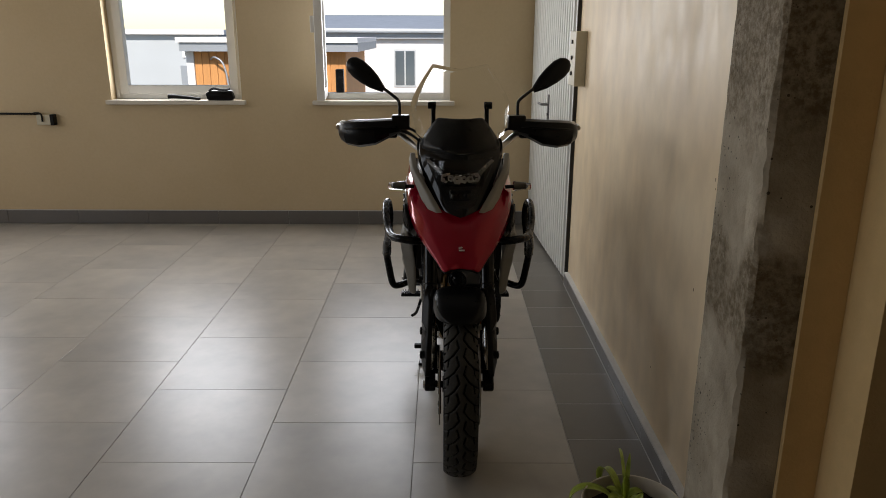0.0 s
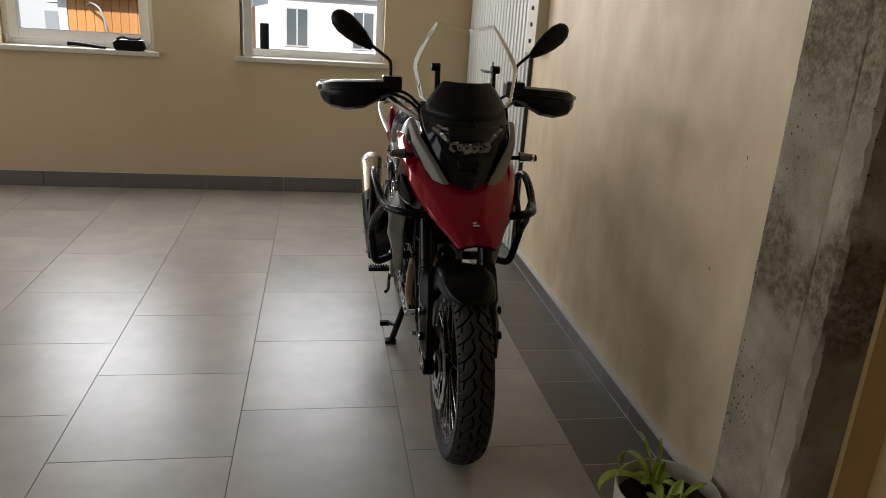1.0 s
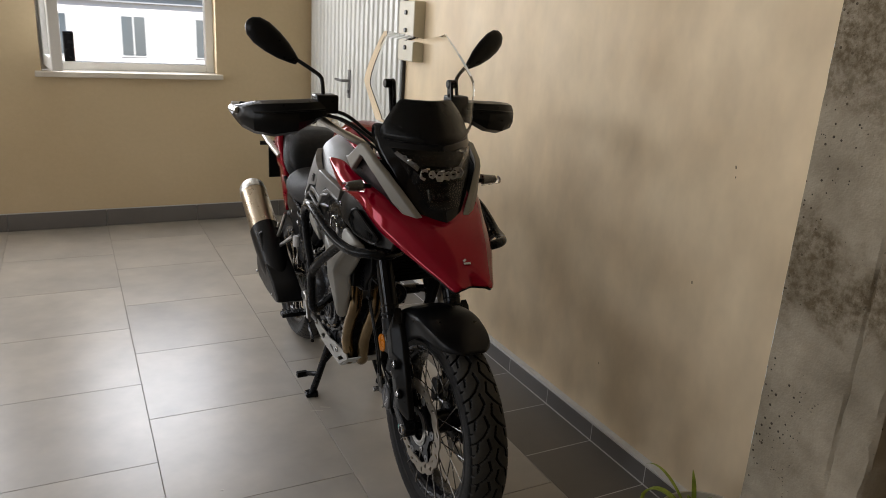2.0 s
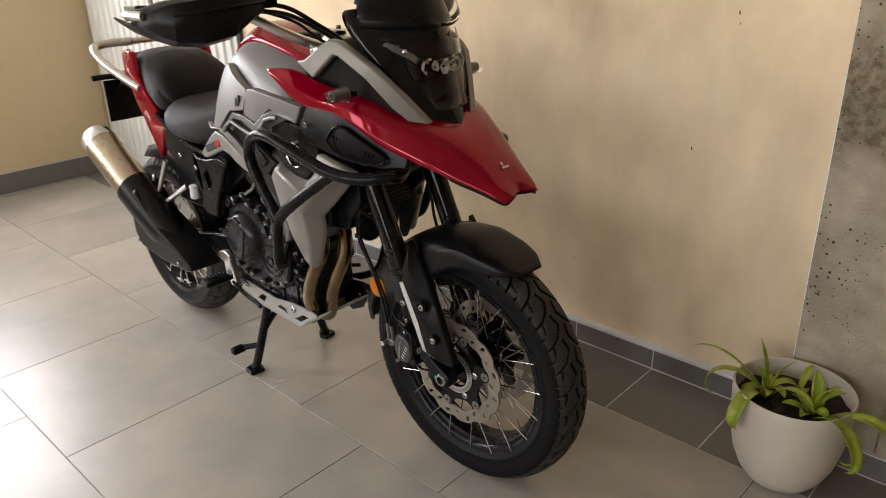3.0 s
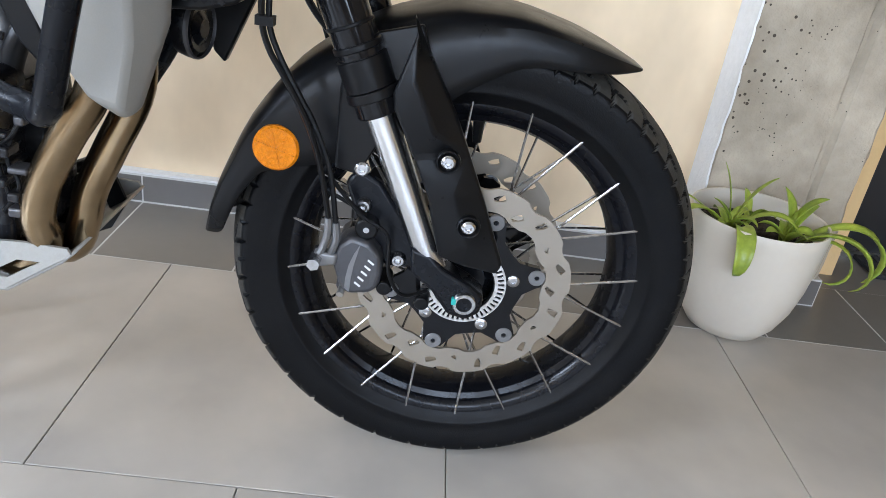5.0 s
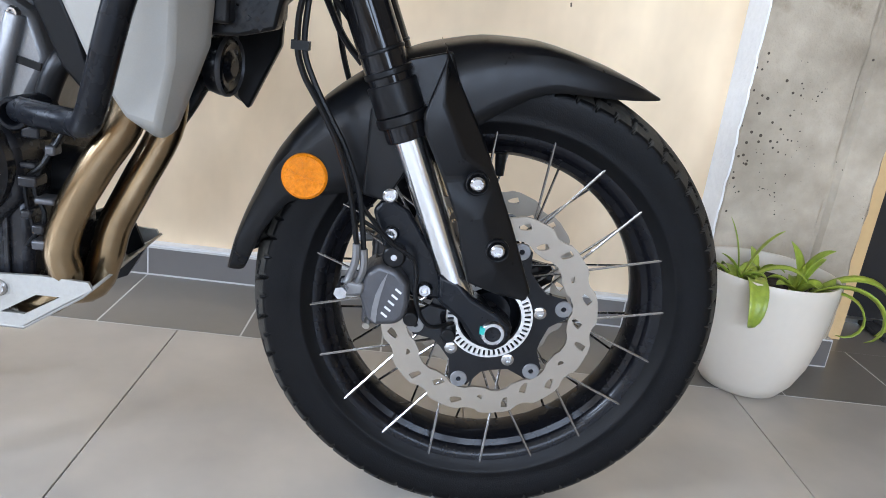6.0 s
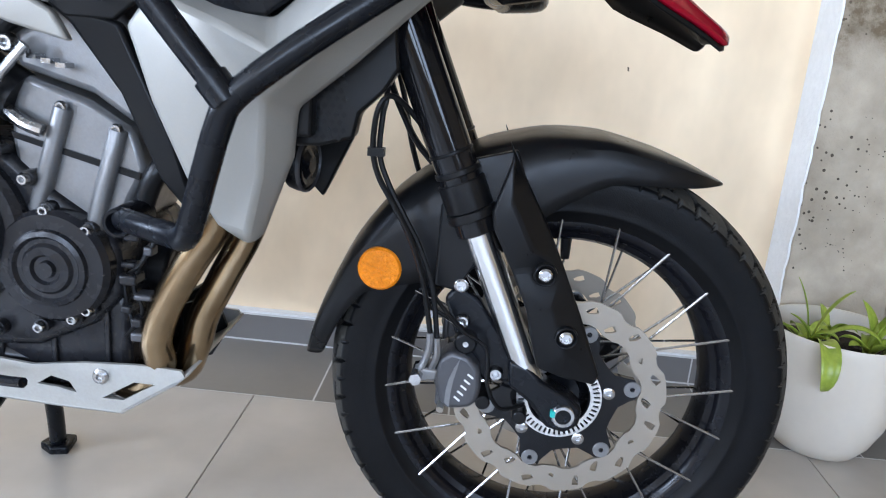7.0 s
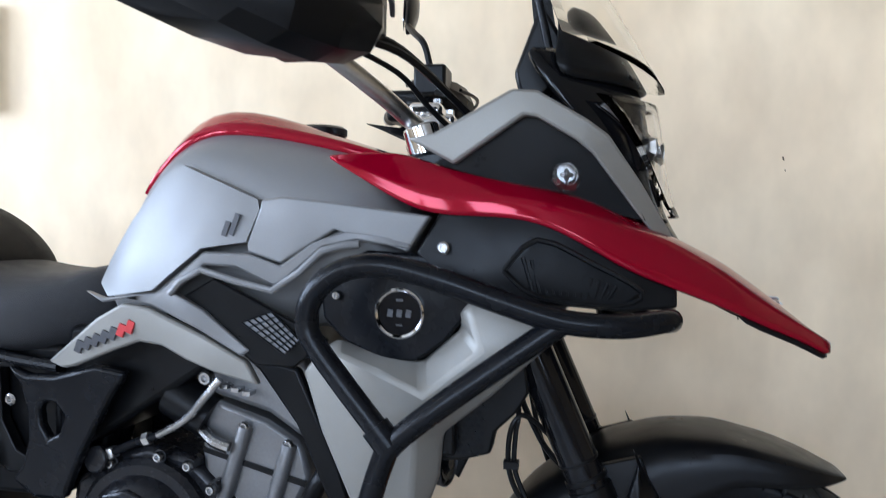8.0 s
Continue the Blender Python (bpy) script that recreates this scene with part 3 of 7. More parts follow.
for i, (a, b) in enumerate(LEFT_WINDOWS):
    west_window(a, b, i + 4)

# things on the sills and back wall
pouch = holder("tool_pouch", (-1.625, YB - 0.005, Z0), "small crumpled black pouch on the window sill", "pouch")
part("body", loft([[(sx * 0.11 * s + o, sy * 0.028 * s - 0.01, z) for sx, sy in ((-1, -1), (0, -1.25), (1, -1), (1.05, 0), (1, 1), (0, 1.1), (-1, 1), (-1.08, 0))]
                   for z, s, o in ((0.0, 0.85, 0), (0.02, 1.0, 0.005), (0.055, 0.98, -0.004), (0.078, 0.8, 0.008))]), BLACK, pouch, bevel=0.006)
part("flap", tube([(-0.085, -0.03, 0.075), (-0.05, -0.02, 0.095), (0.0, -0.02, 0.086), (0.05, -0.02, 0.084), (0.085, -0.025, 0.093)], 0.012, 8, 4, 0.5), BLACK, pouch)
stick = holder("folded_strap", (-1.925, YB - 0.01, Z0), "long dark folded tool lying on the window sill", "tool")
part("body", tube([(-0.13, 0, 0.028), (-0.09, 0, 0.030), (0.02, -0.01, 0.022), (0.11, -0.02, 0.014), (0.14, -0.02, 0.013)], 0.017, 10, 4, 0.8, taper=(1.15, 0.6)), BLACK, stick)
speaker = holder("small_black_box", (-0.665, YB + 0.14, Z0 + 0.055), "small black box standing in the open window", "box")
part("housing", box((-0.03, -0.03, 0), (0.035, 0.03, 0.19)), BLACK, speaker, bevel=0.006)
part("front_grille", box((-0.022, -0.034, 0.015), (0.027, -0.030, 0.175)), FRAME, speaker)

sock = holder("surface_socket", (-3.08, YB, 0.84), "pale double surface socket with a dark plug on the wall", "socket")
part("housing", box((-0.07, -0.035, 0.0), (0.05, 0.0, 0.085)), BOX_BEIGE, sock, bevel=0.006)
part("plug", box((0.05, -0.055, 0.0), (0.085, 0.0, 0.09)), BLACK, sock, bevel=0.006)
part("lead", tube([(-0.12, -0.012, 0.085), (-0.07, -0.03, 0.10), (-0.02, -0.045, 0.09), (-0.015, -0.045, 0.03)], 0.007, 8, 5), BLACK, sock)
conduit = holder("wall_conduit", (-3.2, YB - 0.012, 0.93), "thin dark cable run along the wall", "cable")
part("cable", tube([(-2.1, 0, 0.01), (-1.0, 0, 0.004), (0.0, 0, 0.0), (0.04, 0, 0.0)], 0.009, 8, 4), BLACK, conduit)

# ---------- outside ----------
structure("ground", box((-90, 6.4, -1.6), (90, 200, -1.5)), ASPHALT, "grey asphalt yard outside the windows", "ground")
hall = holder("white_hall", (0, 22.0, -1.5), "long white rendered building with grey windows and a zinc gutter", "building")
part("wall", box((-4.3, 0, 0), (12, 8, 3.08)), FACADE, hall)
part("fascia", box((-4.5, -0.15, 2.95), (12.2, -0.002, 3.12)), ROOF, hall)
part("roof", prism([(-0.3, 3.12), (8.2, 3.12), (4, 3.7)], -4.5, 12.2, 0), ROOF, hall)
part("gutter", rod((-4.5, -0.22, 3.19), (12.2, -0.22, 3.13), 0.06, 10), FACADE_GREY, hall)
for k in range(5):
    wx = -3.05 + 1.84 * k
    wn_ = part("hall_window", box((wx, -0.03, 1.60), (wx + 0.66, -0.003, 2.66)), FACADE_GREY, hall)
    part("pane", box((wx + 0.05, -0.045, 1.65), (wx + 0.31, -0.031, 2.61)), DARK_GLASS, wn_)
    part("pane", box((wx + 0.35, -0.045, 1.65), (wx + 0.61, -0.031, 2.61)), DARK_GLASS, wn_)
shed = holder("wooden_shed", (-5.05, 16.0, -1.5), "orange larch-clad shed with a flat grey roof", "building")
part("wall", box((0, 0.03, 0), (3.2, 4, 2.7)), PLANK, shed)
part("roof", box((-0.2, -0.3, 2.72), (3.5, 4.2, 2.90)), ROOF, shed)
part("roof_sheet", box((-0.25, -0.35, 2.90), (3.5, 4.2, 3.0)), FACADE, shed)
for k in range(20):
    part("plank", box((k * 0.16 + 0.006, 0.0, 0.0), (k * 0.16 + 0.154, 0.028, 2.71)), PLANK, shed)
part("corner_post", box((-0.16, -0.03, 0), (-0.004, 0.13, 2.71)), FACADE, shed)
part("yard_lamp_arm", tube([(0.35, -0.02, 2.55), (0.5, -0.2, 2.6), (0.7, -0.25, 2.4), (0.8, -0.25, 1.6)], 0.02, 8, 5), ROOF, shed)
far = holder("grey_hall", (-12, 24, -1.5), "pale grey clad building", "building")
part("wall", box((0, 0, 0), (5.2, 6, 3.05)), FACADE_GREY, far)
fw = part("far_window", box((4.0, -0.04, 2.35), (4.6, -0.002, 2.75)), FACADE, far)
part("pane", box((4.08, -0.05, 2.41), (4.52, -0.041, 2.69)), DARK_GLASS, fw)
part("door", box((3.9, -0.04, 0.0), (5.0, -0.003, 2.1)), ROOF, far)
part("roof", box((-0.2, -0.2, 3.05), (5.4, 6, 3.2)), FACADE, far)

# ---------- motorcycle: across (x, its right side is minus), along (y, to the rear), up ----------
bike = holder("motorcycle", (0.253, 2.40, 0), "red, silver and black adventure motorcycle on its centre stand", "motorcycle")
SIDES = (1, -1)          # 1: as written, for the right side; -1: mirrored


def mir(pts, s):
    return [(s * p[0], p[1], p[2]) for p in pts]


def circle(r, n, cy=0.0, cz=0.0, a0=0.0):
    return [(cy + r * math.cos(a0 + 2 * math.pi * k / n), cz + r * math.sin(a0 + 2 * math.pi * k / n)) for k in range(n)]


# ----- wheels -----
GROOVES = [((0.10, 0.00), (0.34, 0.40)), ((0.34, 0.40), (0.60, 0.62)), ((0.60, 0.62), (0.97, 0.75)), ((0.82, 0.22), (0.97, 0.26)), ((0.10, 0.00), (0.20, -0.46)), ((0.60, 0.62), (0.66, 1.02))]


def tyre_mesh(rad, half, rim_r, pitches, bend=1.0, rest=1.0, n_cross=72, per_pitch=30):
    """A tyre whose tread is cut by zigzag grooves; rest: the axle's height over the floor, where the tread flattens."""
    bm = bmesh.new()
    n_round = pitches * per_pitch
    step, arc = 2 * math.pi * rad / pitches, half * 1.30

    def depth(u, lane):
        au, best = abs(u), 1.0
        for (a0, p0), (a1, p1) in GROOVES:
            for turn in (-1, 0, 1):
                ax, ay, bx, by = a0 * arc, (p0 + turn) * step, a1 * arc, (p1 + turn) * step
                px, py, dx, dy = au * arc, lane * step, bx - ax, by - ay
                t = min(1.0, max(0.0, ((px - ax) * dx + (py - ay) * dy) / (dx * dx + dy * dy)))
                best = min(best, math.hypot(px - ax - t * dx, py - ay - t * dy))
        f = min(1.0, max(0.0, (0.0036 - best) / 0.0020))
        return f * f * (3 - 2 * f)

    crown = [(-1 + 2 * i / n_cross) for i in range(n_cross + 1)]
    cut_of = [[depth(u, (k / per_pitch + (0.0 if u > 0 else 0.5)) % 1.0) for u in crown] for k in range(per_pitch)]
    rows = []
    for k in range(n_round):
        a = 2 * math.pi * k / n_round
        row = []
        for u, cut in zip(crown, cut_of[k % per_pitch]):
            th = u * 1.18
            row.append((half * math.sin(th) / math.sin(1.18), rad - half * 0.92 * (1 - math.cos(th)) * bend - 0.0080 * cut))
        wall = []
        rs = rad - half * 0.92 * (1 - math.cos(1.18)) * bend
        for f, lip in ((0.12, 0.0), (0.25, 0.0), (0.5, 0.0), (0.66, 0.0), (0.70, 0.0016), (0.76, 0.0016), (0.80, 0.0), (1.0, 0.0)):
            wall.append((half * (1.0 + 0.03 * math.sin(f * math.pi)) - f * f * half * 0.22 + lip, rs + (rim_r - rs) * f))
        full = [(-x, r) for x, r in wall[::-1]] + row + wall
        rows.append([bm.verts.new((x, r * math.cos(a), max(r * math.sin(a), -rest))) for x, r in full])
    m = len(rows[0])
    for k in range(n_round):
        a, b = rows[k - 1], rows[k]
        for i in range(1, m):
            f = bm.faces.new((a[i - 1], a[i], b[i], b[i - 1]))
            c = i - 9
            if 0 <= c < n_cross and cut_of[k % per_pitch][c] < 0.25 and abs(crown[c]) < 0.93:
                f.material_index = 1
    return bm


def place(ob, y, z):
    ob.matrix_basis = pose(0, y, z)
    return ob


def wave_disc(rad, waves, inner, s):
    """A floating disc with a scalloped rim, a wavy inner edge, slanting slots and small half-moons."""
    outer, inn, holes = [], [], []
    for k in range(waves):
        a0 = 2 * math.pi * k / waves
        for f, d in ((0.0, -0.0050), (0.10, -0.0068), (0.20, -0.0060), (0.34, -0.0010), (0.5, 0.0), (0.66, -0.0004), (0.82, 0.0), (0.93, -0.0012)):
            a = a0 + 2 * math.pi * f / waves
            outer.append(((rad + d) * math.cos(a), (rad + d) * math.sin(a)))
        for f, d in ((0.0, 0.0), (0.16, 0.0006), (0.3, 0.0046), (0.5, 0.0062), (0.7, 0.0046), (0.84, 0.0006)):
            a = a0 + 2 * math.pi * f / waves
            inn.append(((inner + d) * math.cos(a), (inner + d) * math.sin(a)))
    holes.append(inn)
    mid = (rad + inner) / 2

    def cut(a, r, turn, pts):
        c, d = math.cos(a + turn), math.sin(a + turn)
        holes.append([(r * math.cos(a) + u * c - v * d, r * math.sin(a) + u * d + v * c) for u, v in pts])

    slot = ((-0.0085, -0.0022), (-0.0015, -0.0045), (0.0070, -0.0052), (0.0085, 0.0030), (0.0020, 0.0042), (-0.0070, 0.0024))
    moon = [(0.0042 * math.cos(t), 0.0046 * math.sin(t)) for t in (0.0, 0.7, 1.4, 2.1, 2.8, 3.5)]
    for k in range(waves):
        a = 2 * math.pi * (k + 0.42) / waves
        cut(a, mid + 0.0052, 1.15 if k % 2 else 0.35, slot)
        if k % 2:
            cut(a + 0.27, mid - 0.0085, 0.8, slot)
        else:
            cut(a + 0.27, mid - 0.0040, 1.9, moon)
    return ring_plate(outer, holes, s * 0.0700, s * 0.0745)


def front_wheel():
    y, z = 0.005, 0.3195
    hub = place(part("front_wheel", lathe([(-0.062, 0.0), (-0.062, 0.030), (-0.045, 0.032), (-0.040, 0.055), (-0.030, 0.057), (-0.026, 0.036), (0.026, 0.036), (0.030, 0.057), (0.040, 0.055), (0.045, 0.032), (0.062, 0.030), (0.062, 0.0)], 40, closed=False), FRAME, bike, "black spoked front wheel"), y, z)
    part("tyre", tyre_mesh(0.331, 0.058, 0.243, 34, 0.72, 0.3195), RUBBER, hub, "black road and gravel tyre with slanting tread cuts", sharp=70).data.materials.append(TREAD)
    part("rim", lathe([(-0.040, 0.250), (-0.044, 0.252), (-0.046, 0.247), (-0.045, 0.238), (-0.040, 0.230), (-0.034, 0.227), (-0.030, 0.219), (-0.016, 0.213), (0.0, 0.212), (0.016, 0.213), (0.030, 0.219),
                        (0.034, 0.227), (0.040, 0.230), (0.045, 0.238), (0.046, 0.247), (0.044, 0.252), (0.040, 0.250), (0.0, 0.232)], 96), RIM, hub, "black anodised rim", sharp=32)
    for s in SIDES:
        for k in range(20):
            a = 2 * math.pi * (k + (0.0 if s > 0 else 0.5)) / 20 + 0.22
            lead = 0.62 if k % 2 else -0.62
            h = (s * (-0.034 if k % 2 else -0.041), 0.052 * math.cos(a + lead), 0.052 * math.sin(a + lead))
            e = (s * -0.0455, 0.2485 * math.cos(a), 0.2485 * math.sin(a))
            sp = part("spoke", rod(h, e, 0.0019, 6), BOLT, hub)
    # sidewall lettering as plain raised bars
    rr = random.Random(5)
    for s in SIDES:
        for start, count, rad in ((3.75, 13, 0.2895), (5.35, 9, 0.285), (0.9, 12, 0.2885)):
            bm = bmesh.new()
            for k in range(count):
                a = start + k * 0.034
                if rr.random() < 0.15:
                    continue
                m = Matrix.Rotation(a, 4, "X") @ Matrix.LocRotScale((s * -0.0555, rad, 0), Euler((rr.uniform(-.5, .5), 0, 0)), (0.0022, rr.uniform(0.010, 0.016), 0.0022))
                bmesh.ops.create_cube(bm, size=1, matrix=m)
            part("sidewall_marking", bm, RUBBER, hub)
    part("valve", tube([(0.0, 0.009, 0.225), (0.0, 0.008, 0.200), (-0.001, 0.007, 0.180)], 0.0075, 10, 3, taper=(1.2, 0.8)), BLACK, hub, "black rubber tyre valve")
    for s in SIDES:
        part("brake_disc", wave_disc(0.148, 12, 0.108, -s), DISC, hub, "waved steel brake disc", sharp=30)
        # black six-armed carrier, five screws to the hub and six floating buttons
        arm = []
        for k in range(6):
            a = 2 * math.pi * k / 6 + 0.820
            for da, r in ((-0.46, 0.0800), (-0.30, 0.0830), (-0.17, 0.0990), (-0.13, 0.1070), (0.0, 0.1105), (0.13, 0.1070), (0.17, 0.0990), (0.30, 0.0830)):
                arm.append((r * math.cos(a + da), r * math.sin(a + da)))
        part("disc_carrier", ring_plate(arm, [circle(0.042, 32)], -s * 0.0665, -s * 0.0755), GLOSS, hub, "gloss black brake disc carrier", sharp=30)
        for k in range(6):
            a = 2 * math.pi * k / 6 + 0.820
            y_, z_ = 0.1012 * math.cos(a), 0.1012 * math.sin(a)
            bt = part("disc_button", lathe([(-s * 0.0740, 0.0), (-s * 0.0740, 0.0118), (-s * 0.0765, 0.0118), (-s * 0.0772, 0.0110), (-s * 0.0772, 0.0036), (-s * 0.0755, 0.0033), (-s * 0.0755, 0.0)], 24, (0, y_, z_), closed=False), CAST, hub, "pale floating disc button")
            part("button_core", rod((-s * 0.0752, y_, z_), (-s * 0.0766, y_, z_), 0.0026, 6), FRAME, bt)
        for k in range(5):
            a = 2 * math.pi * k / 5 + 0.424
            bolt(hub, (-s * 0.0755, 0.0687 * math.cos(a), 0.0687 * math.sin(a)), 0.0088, -s, CHROME, depth=0.004)
    # toothed speed ring on the right
    teeth = [circle(0.0590, 90)]
    slots = []
    for k in range(48):
        a = 2 * math.pi * k / 48
        q = []
        for da, r in ((-0.030, 0.0480), (0.030, 0.0480), (0.030, 0.0565), (-0.030, 0.0565)):
            q.append((r * math.cos(a + da), r * math.sin(a + da)))
        slots.append(q)
    part("speed_sensor_ring", ring_plate(teeth[0], slots + [circle(0.0435, 40)], -0.0765, -0.0790), ALU, hub, "bright slotted speed sensor ring", sharp=30)
    part("axle", rod((-0.121, 0, 0), (0.121, 0, 0), 0.0125), FRAME, hub)
    nut = lathe([(-0.118, 0.0), (-0.118, 0.0165), (-0.132, 0.0160), (-0.134, 0.0145), (-0.134, 0.0105), (-0.1225, 0.0102), (-0.1225, 0)], 24, closed=False)
    part("axle_nut", nut, BOLT, hub, "bright hollow axle end")
    return hub


front_wheel()


def rear_wheel():
    hub = place(part("rear_wheel", rod((-0.09, 0, 0), (0.09, 0, 0), 0.045, 24), FRAME, bike, "black spoked rear wheel"), 1.46, 0.318)
    part("tyre", tyre_mesh(0.318, 0.075, 0.222, 28, n_cross=44, per_pitch=20), RUBBER, hub, "wide black rear tyre", sharp=70).data.materials.append(TREAD)
    part("rim", lathe([(-0.058, 0.226), (-0.062, 0.232), (-0.060, 0.215), (-0.040, 0.200), (0.0, 0.192), (0.040, 0.200), (0.060, 0.215), (0.062, 0.232), (0.058, 0.226), (0.0, 0.205)], 64), GLOSS, hub, sharp=50)
    for s in SIDES:
        for k in range(18):
            a = 2 * math.pi * (k + (0.5 if s < 0 else 0)) / 18
            lead = 0.6 if k % 2 else -0.6
            part("spoke", rod((s * -0.05, 0.05 * math.cos(a + lead), 0.05 * math.sin(a + lead)), (s * -0.058, 0.218 * math.cos(a), 0.218 * math.sin(a)), 0.002, 6), CHROME, hub)
    part("brake_disc", ring_plate(circle(0.12, 64), [circle(0.085, 48)], -0.085, -0.090), DISC, hub)
    return hub


rear_wheel()

# ----- fork -----
FORK_DIR = Vector((0, 0.148 - 0.061, 0.571 - 0.376)).normalized()


def fork(s):
    x = s * -0.108
    q = lambda f: Vector((x, 0.148, 0.571)) + FORK_DIR * f
    leg = part("fork_leg", rod(q(-0.02), q(0.50), 0.0275, 24), GLOSS, bike, "black upside-down fork leg", bevel=0.002)
    for a, b, r in ((0.0, 0.012, 0.0325), (0.012, 0.05, 0.0305), (0.058, 0.066, 0.0295), (0.085, 0.090, 0.0285)):
        part("fork_collar", rod(q(a), q(b), r, 24), BLACK, leg, bevel=0.0015)
    part("fork_tube", rod(q(-0.235), q(0.0), 0.0195, 24), FORK_TUBE, leg, "bright chromed inner fork tube")
    # cast foot that carries the axle and the caliper
    foot = prism([(0.084, 0.390), (0.056, 0.382), (0.038, 0.364), (0.000, 0.345), (-0.020, 0.330), (-0.018, 0.305), (0.0, 0.292), (0.025, 0.298), (0.050, 0.330), (0.080, 0.352)], s * -0.088, s * -0.128)
    part("fork_foot", foot, FRAME, leg, "black cast fork foot", bevel=0.006, segs=3)
    part("caliper_mount", prism([(0.085, 0.40), (0.062, 0.385), (0.075, 0.345), (0.115, 0.345), (0.150, 0.39), (0.175, 0.455), (0.160, 0.475), (0.130, 0.46)], s * -0.083, s * -0.100), FRAME, leg, bevel=0.005)
    # plastic guard in front of the tube
    cov = panel([(-0.122, 0.112, 0.672), (-0.130, 0.106, 0.652), (-0.139, 0.126, 0.585), (-0.1395, 0.123, 0.567), (-0.140, 0.095, 0.515), (-0.140, 0.070, 0.463), (-0.139, 0.061, 0.427), (-0.137, 0.048, 0.386), (-0.134, 0.011, 0.374), (-0.128, -0.030, 0.366), (-0.124, -0.036, 0.378),
                 (-0.122, 0.0, 0.461), (-0.118, 0.028, 0.520), (-0.114, 0.051, 0.566), (-0.112, 0.076, 0.608), (-0.114, 0.099, 0.648)],
                [(-0.1405, 0.072, 0.545), (-0.1412, 0.040, 0.470), (-0.1405, 0.016, 0.410), (-0.1375, 0.102, 0.600)], thick=0.02, side=s)
    g = part("fork_guard", cov, BLACK, leg, "satin black plastic fork guard", bevel=0.004)
    for y_, z_ in ((0.0525, 0.514), (0.0165, 0.434)):
        part("bolt_cup", lathe([(s * -0.137, 0.0095), (s * -0.1435, 0.0115), (s * -0.1450, 0.0130), (s * -0.1435, 0.0145), (s * -0.137, 0.0150)], 24, (0, y_, z_)), BLACK, g)
        bolt(g, (s * -0.141, y_, z_), 0.0090, -s, CHROME)
    if s > 0:
        part("paint_mark", box((-0.1342, 0.016, 0.318), (-0.1275, 0.022, 0.327)), PAINT_TEAL, leg, "dab of teal thread paint")
    return leg


for s in SIDES:
    fork(s)
part("lower_yoke", prism([(0.23, 0.90), (0.27, 0.88), (0.34, 0.90), (0.33, 0.94), (0.26, 0.95)], -0.14, 0.14), FRAME, bike, "black lower fork yoke", bevel=0.006)
part("upper_yoke", prism([(0.33, 1.04), (0.43, 1.03), (0.44, 1.06), (0.35, 1.075)], -0.14, 0.14), FRAME, bike, bevel=0.006)
part("steering_head", rod((0, 0.28, 0.80), (0, 0.40, 1.05), 0.035, 20), FRAME, bike)


# ----- front mudguard -----
def mudguard():
    arc = [(0.372, 0.335), (0.362, 0.378), (0.345, 0.428), (0.309, 0.511), (0.257, 0.582), (0.190, 0.636), (0.138, 0.6635), (0.061, 0.684), (-0.014, 0.685), (-0.093, 0.667), (-0.140, 0.650), (-0.178, 0.633)]
    low = [(0.344, 0.336), (0.330, 0.372), (0.316, 0.405), (0.285, 0.452), (0.225, 0.470), (0.165, 0.485), (0.112, 0.520), (0.050, 0.585), (-0.020, 0.628), (-0.095, 0.627), (-0.140, 0.628), (-0.177, 0.629)]
    wid = [0.045, 0.062, 0.075, 0.088, 0.096, 0.100, 0.100, 0.098, 0.095, 0.086, 0.070, 0.034]
    rows = []
    for (y, z), (ly, lz), w in zip(arc, low, wid):
        m = lambda f, d: (d, y + (ly - y) * f, z + (lz - z) * f)
        half = [m(0.0, 0.0), m(0.015, -w * 0.45), m(0.07, -w * 0.78), m(0.22, -w * 0.97), m(0.6, -w), m(1.0, -w * 1.01)]
        rows.append([(-p[0], p[1], p[2]) for p in half[:0:-1]] + half)
    fine = []
    for a, b in zip(rows, rows[1:]):
        for t in (0, 0.5):
            fine.append([tuple(Vector(p).lerp(Vector(q), t)) for p, q in zip(a, b)])
    fine.append(rows[-1])
    bm = loft(fine, closed=False)
    g = part("front_mudguard", bm, BLACK, bike, "long satin black plastic front mudguard", thick=0.004, sharp=50, sub=1)
    for s in SIDES:
        part("mudguard_shoulder", panel([(-0.100, 0.165, 0.640), (-0.104, 0.10, 0.660), (-0.112, 0.085, 0.62), (-0.108, 0.16, 0.47), (-0.105, 0.19, 0.475), (-0.103, 0.19, 0.58)], thick=0.012, side=s), BLACK, g, bevel=0.003)
        bolt(g, (s * -0.106, 0.155, 0.479), 0.0095, -s, CHROME)
        part("reflector", lathe([(s * -0.088, 0.0), (s * -0.088, 0.029), (s * -0.096, 0.029), (s * -0.099, 0.026), (s * -0.0995, 0.0)], 40, (0, 0.264, 0.487), closed=False), AMBER, g, "round amber side reflector")
        for k in range(3):
            a = k * math.pi / 3 + 0.3
            bm = bmesh.new()
            bmesh.ops.create_cube(bm, size=1, matrix=Matrix.LocRotScale((s * -0.0998, 0.264, 0.487), Euler((a, 0, 0)), (0.0008, 0.050, 0.0012)))
            part("reflector_rib", bm, AMBER, g)
    return g


mudguard()


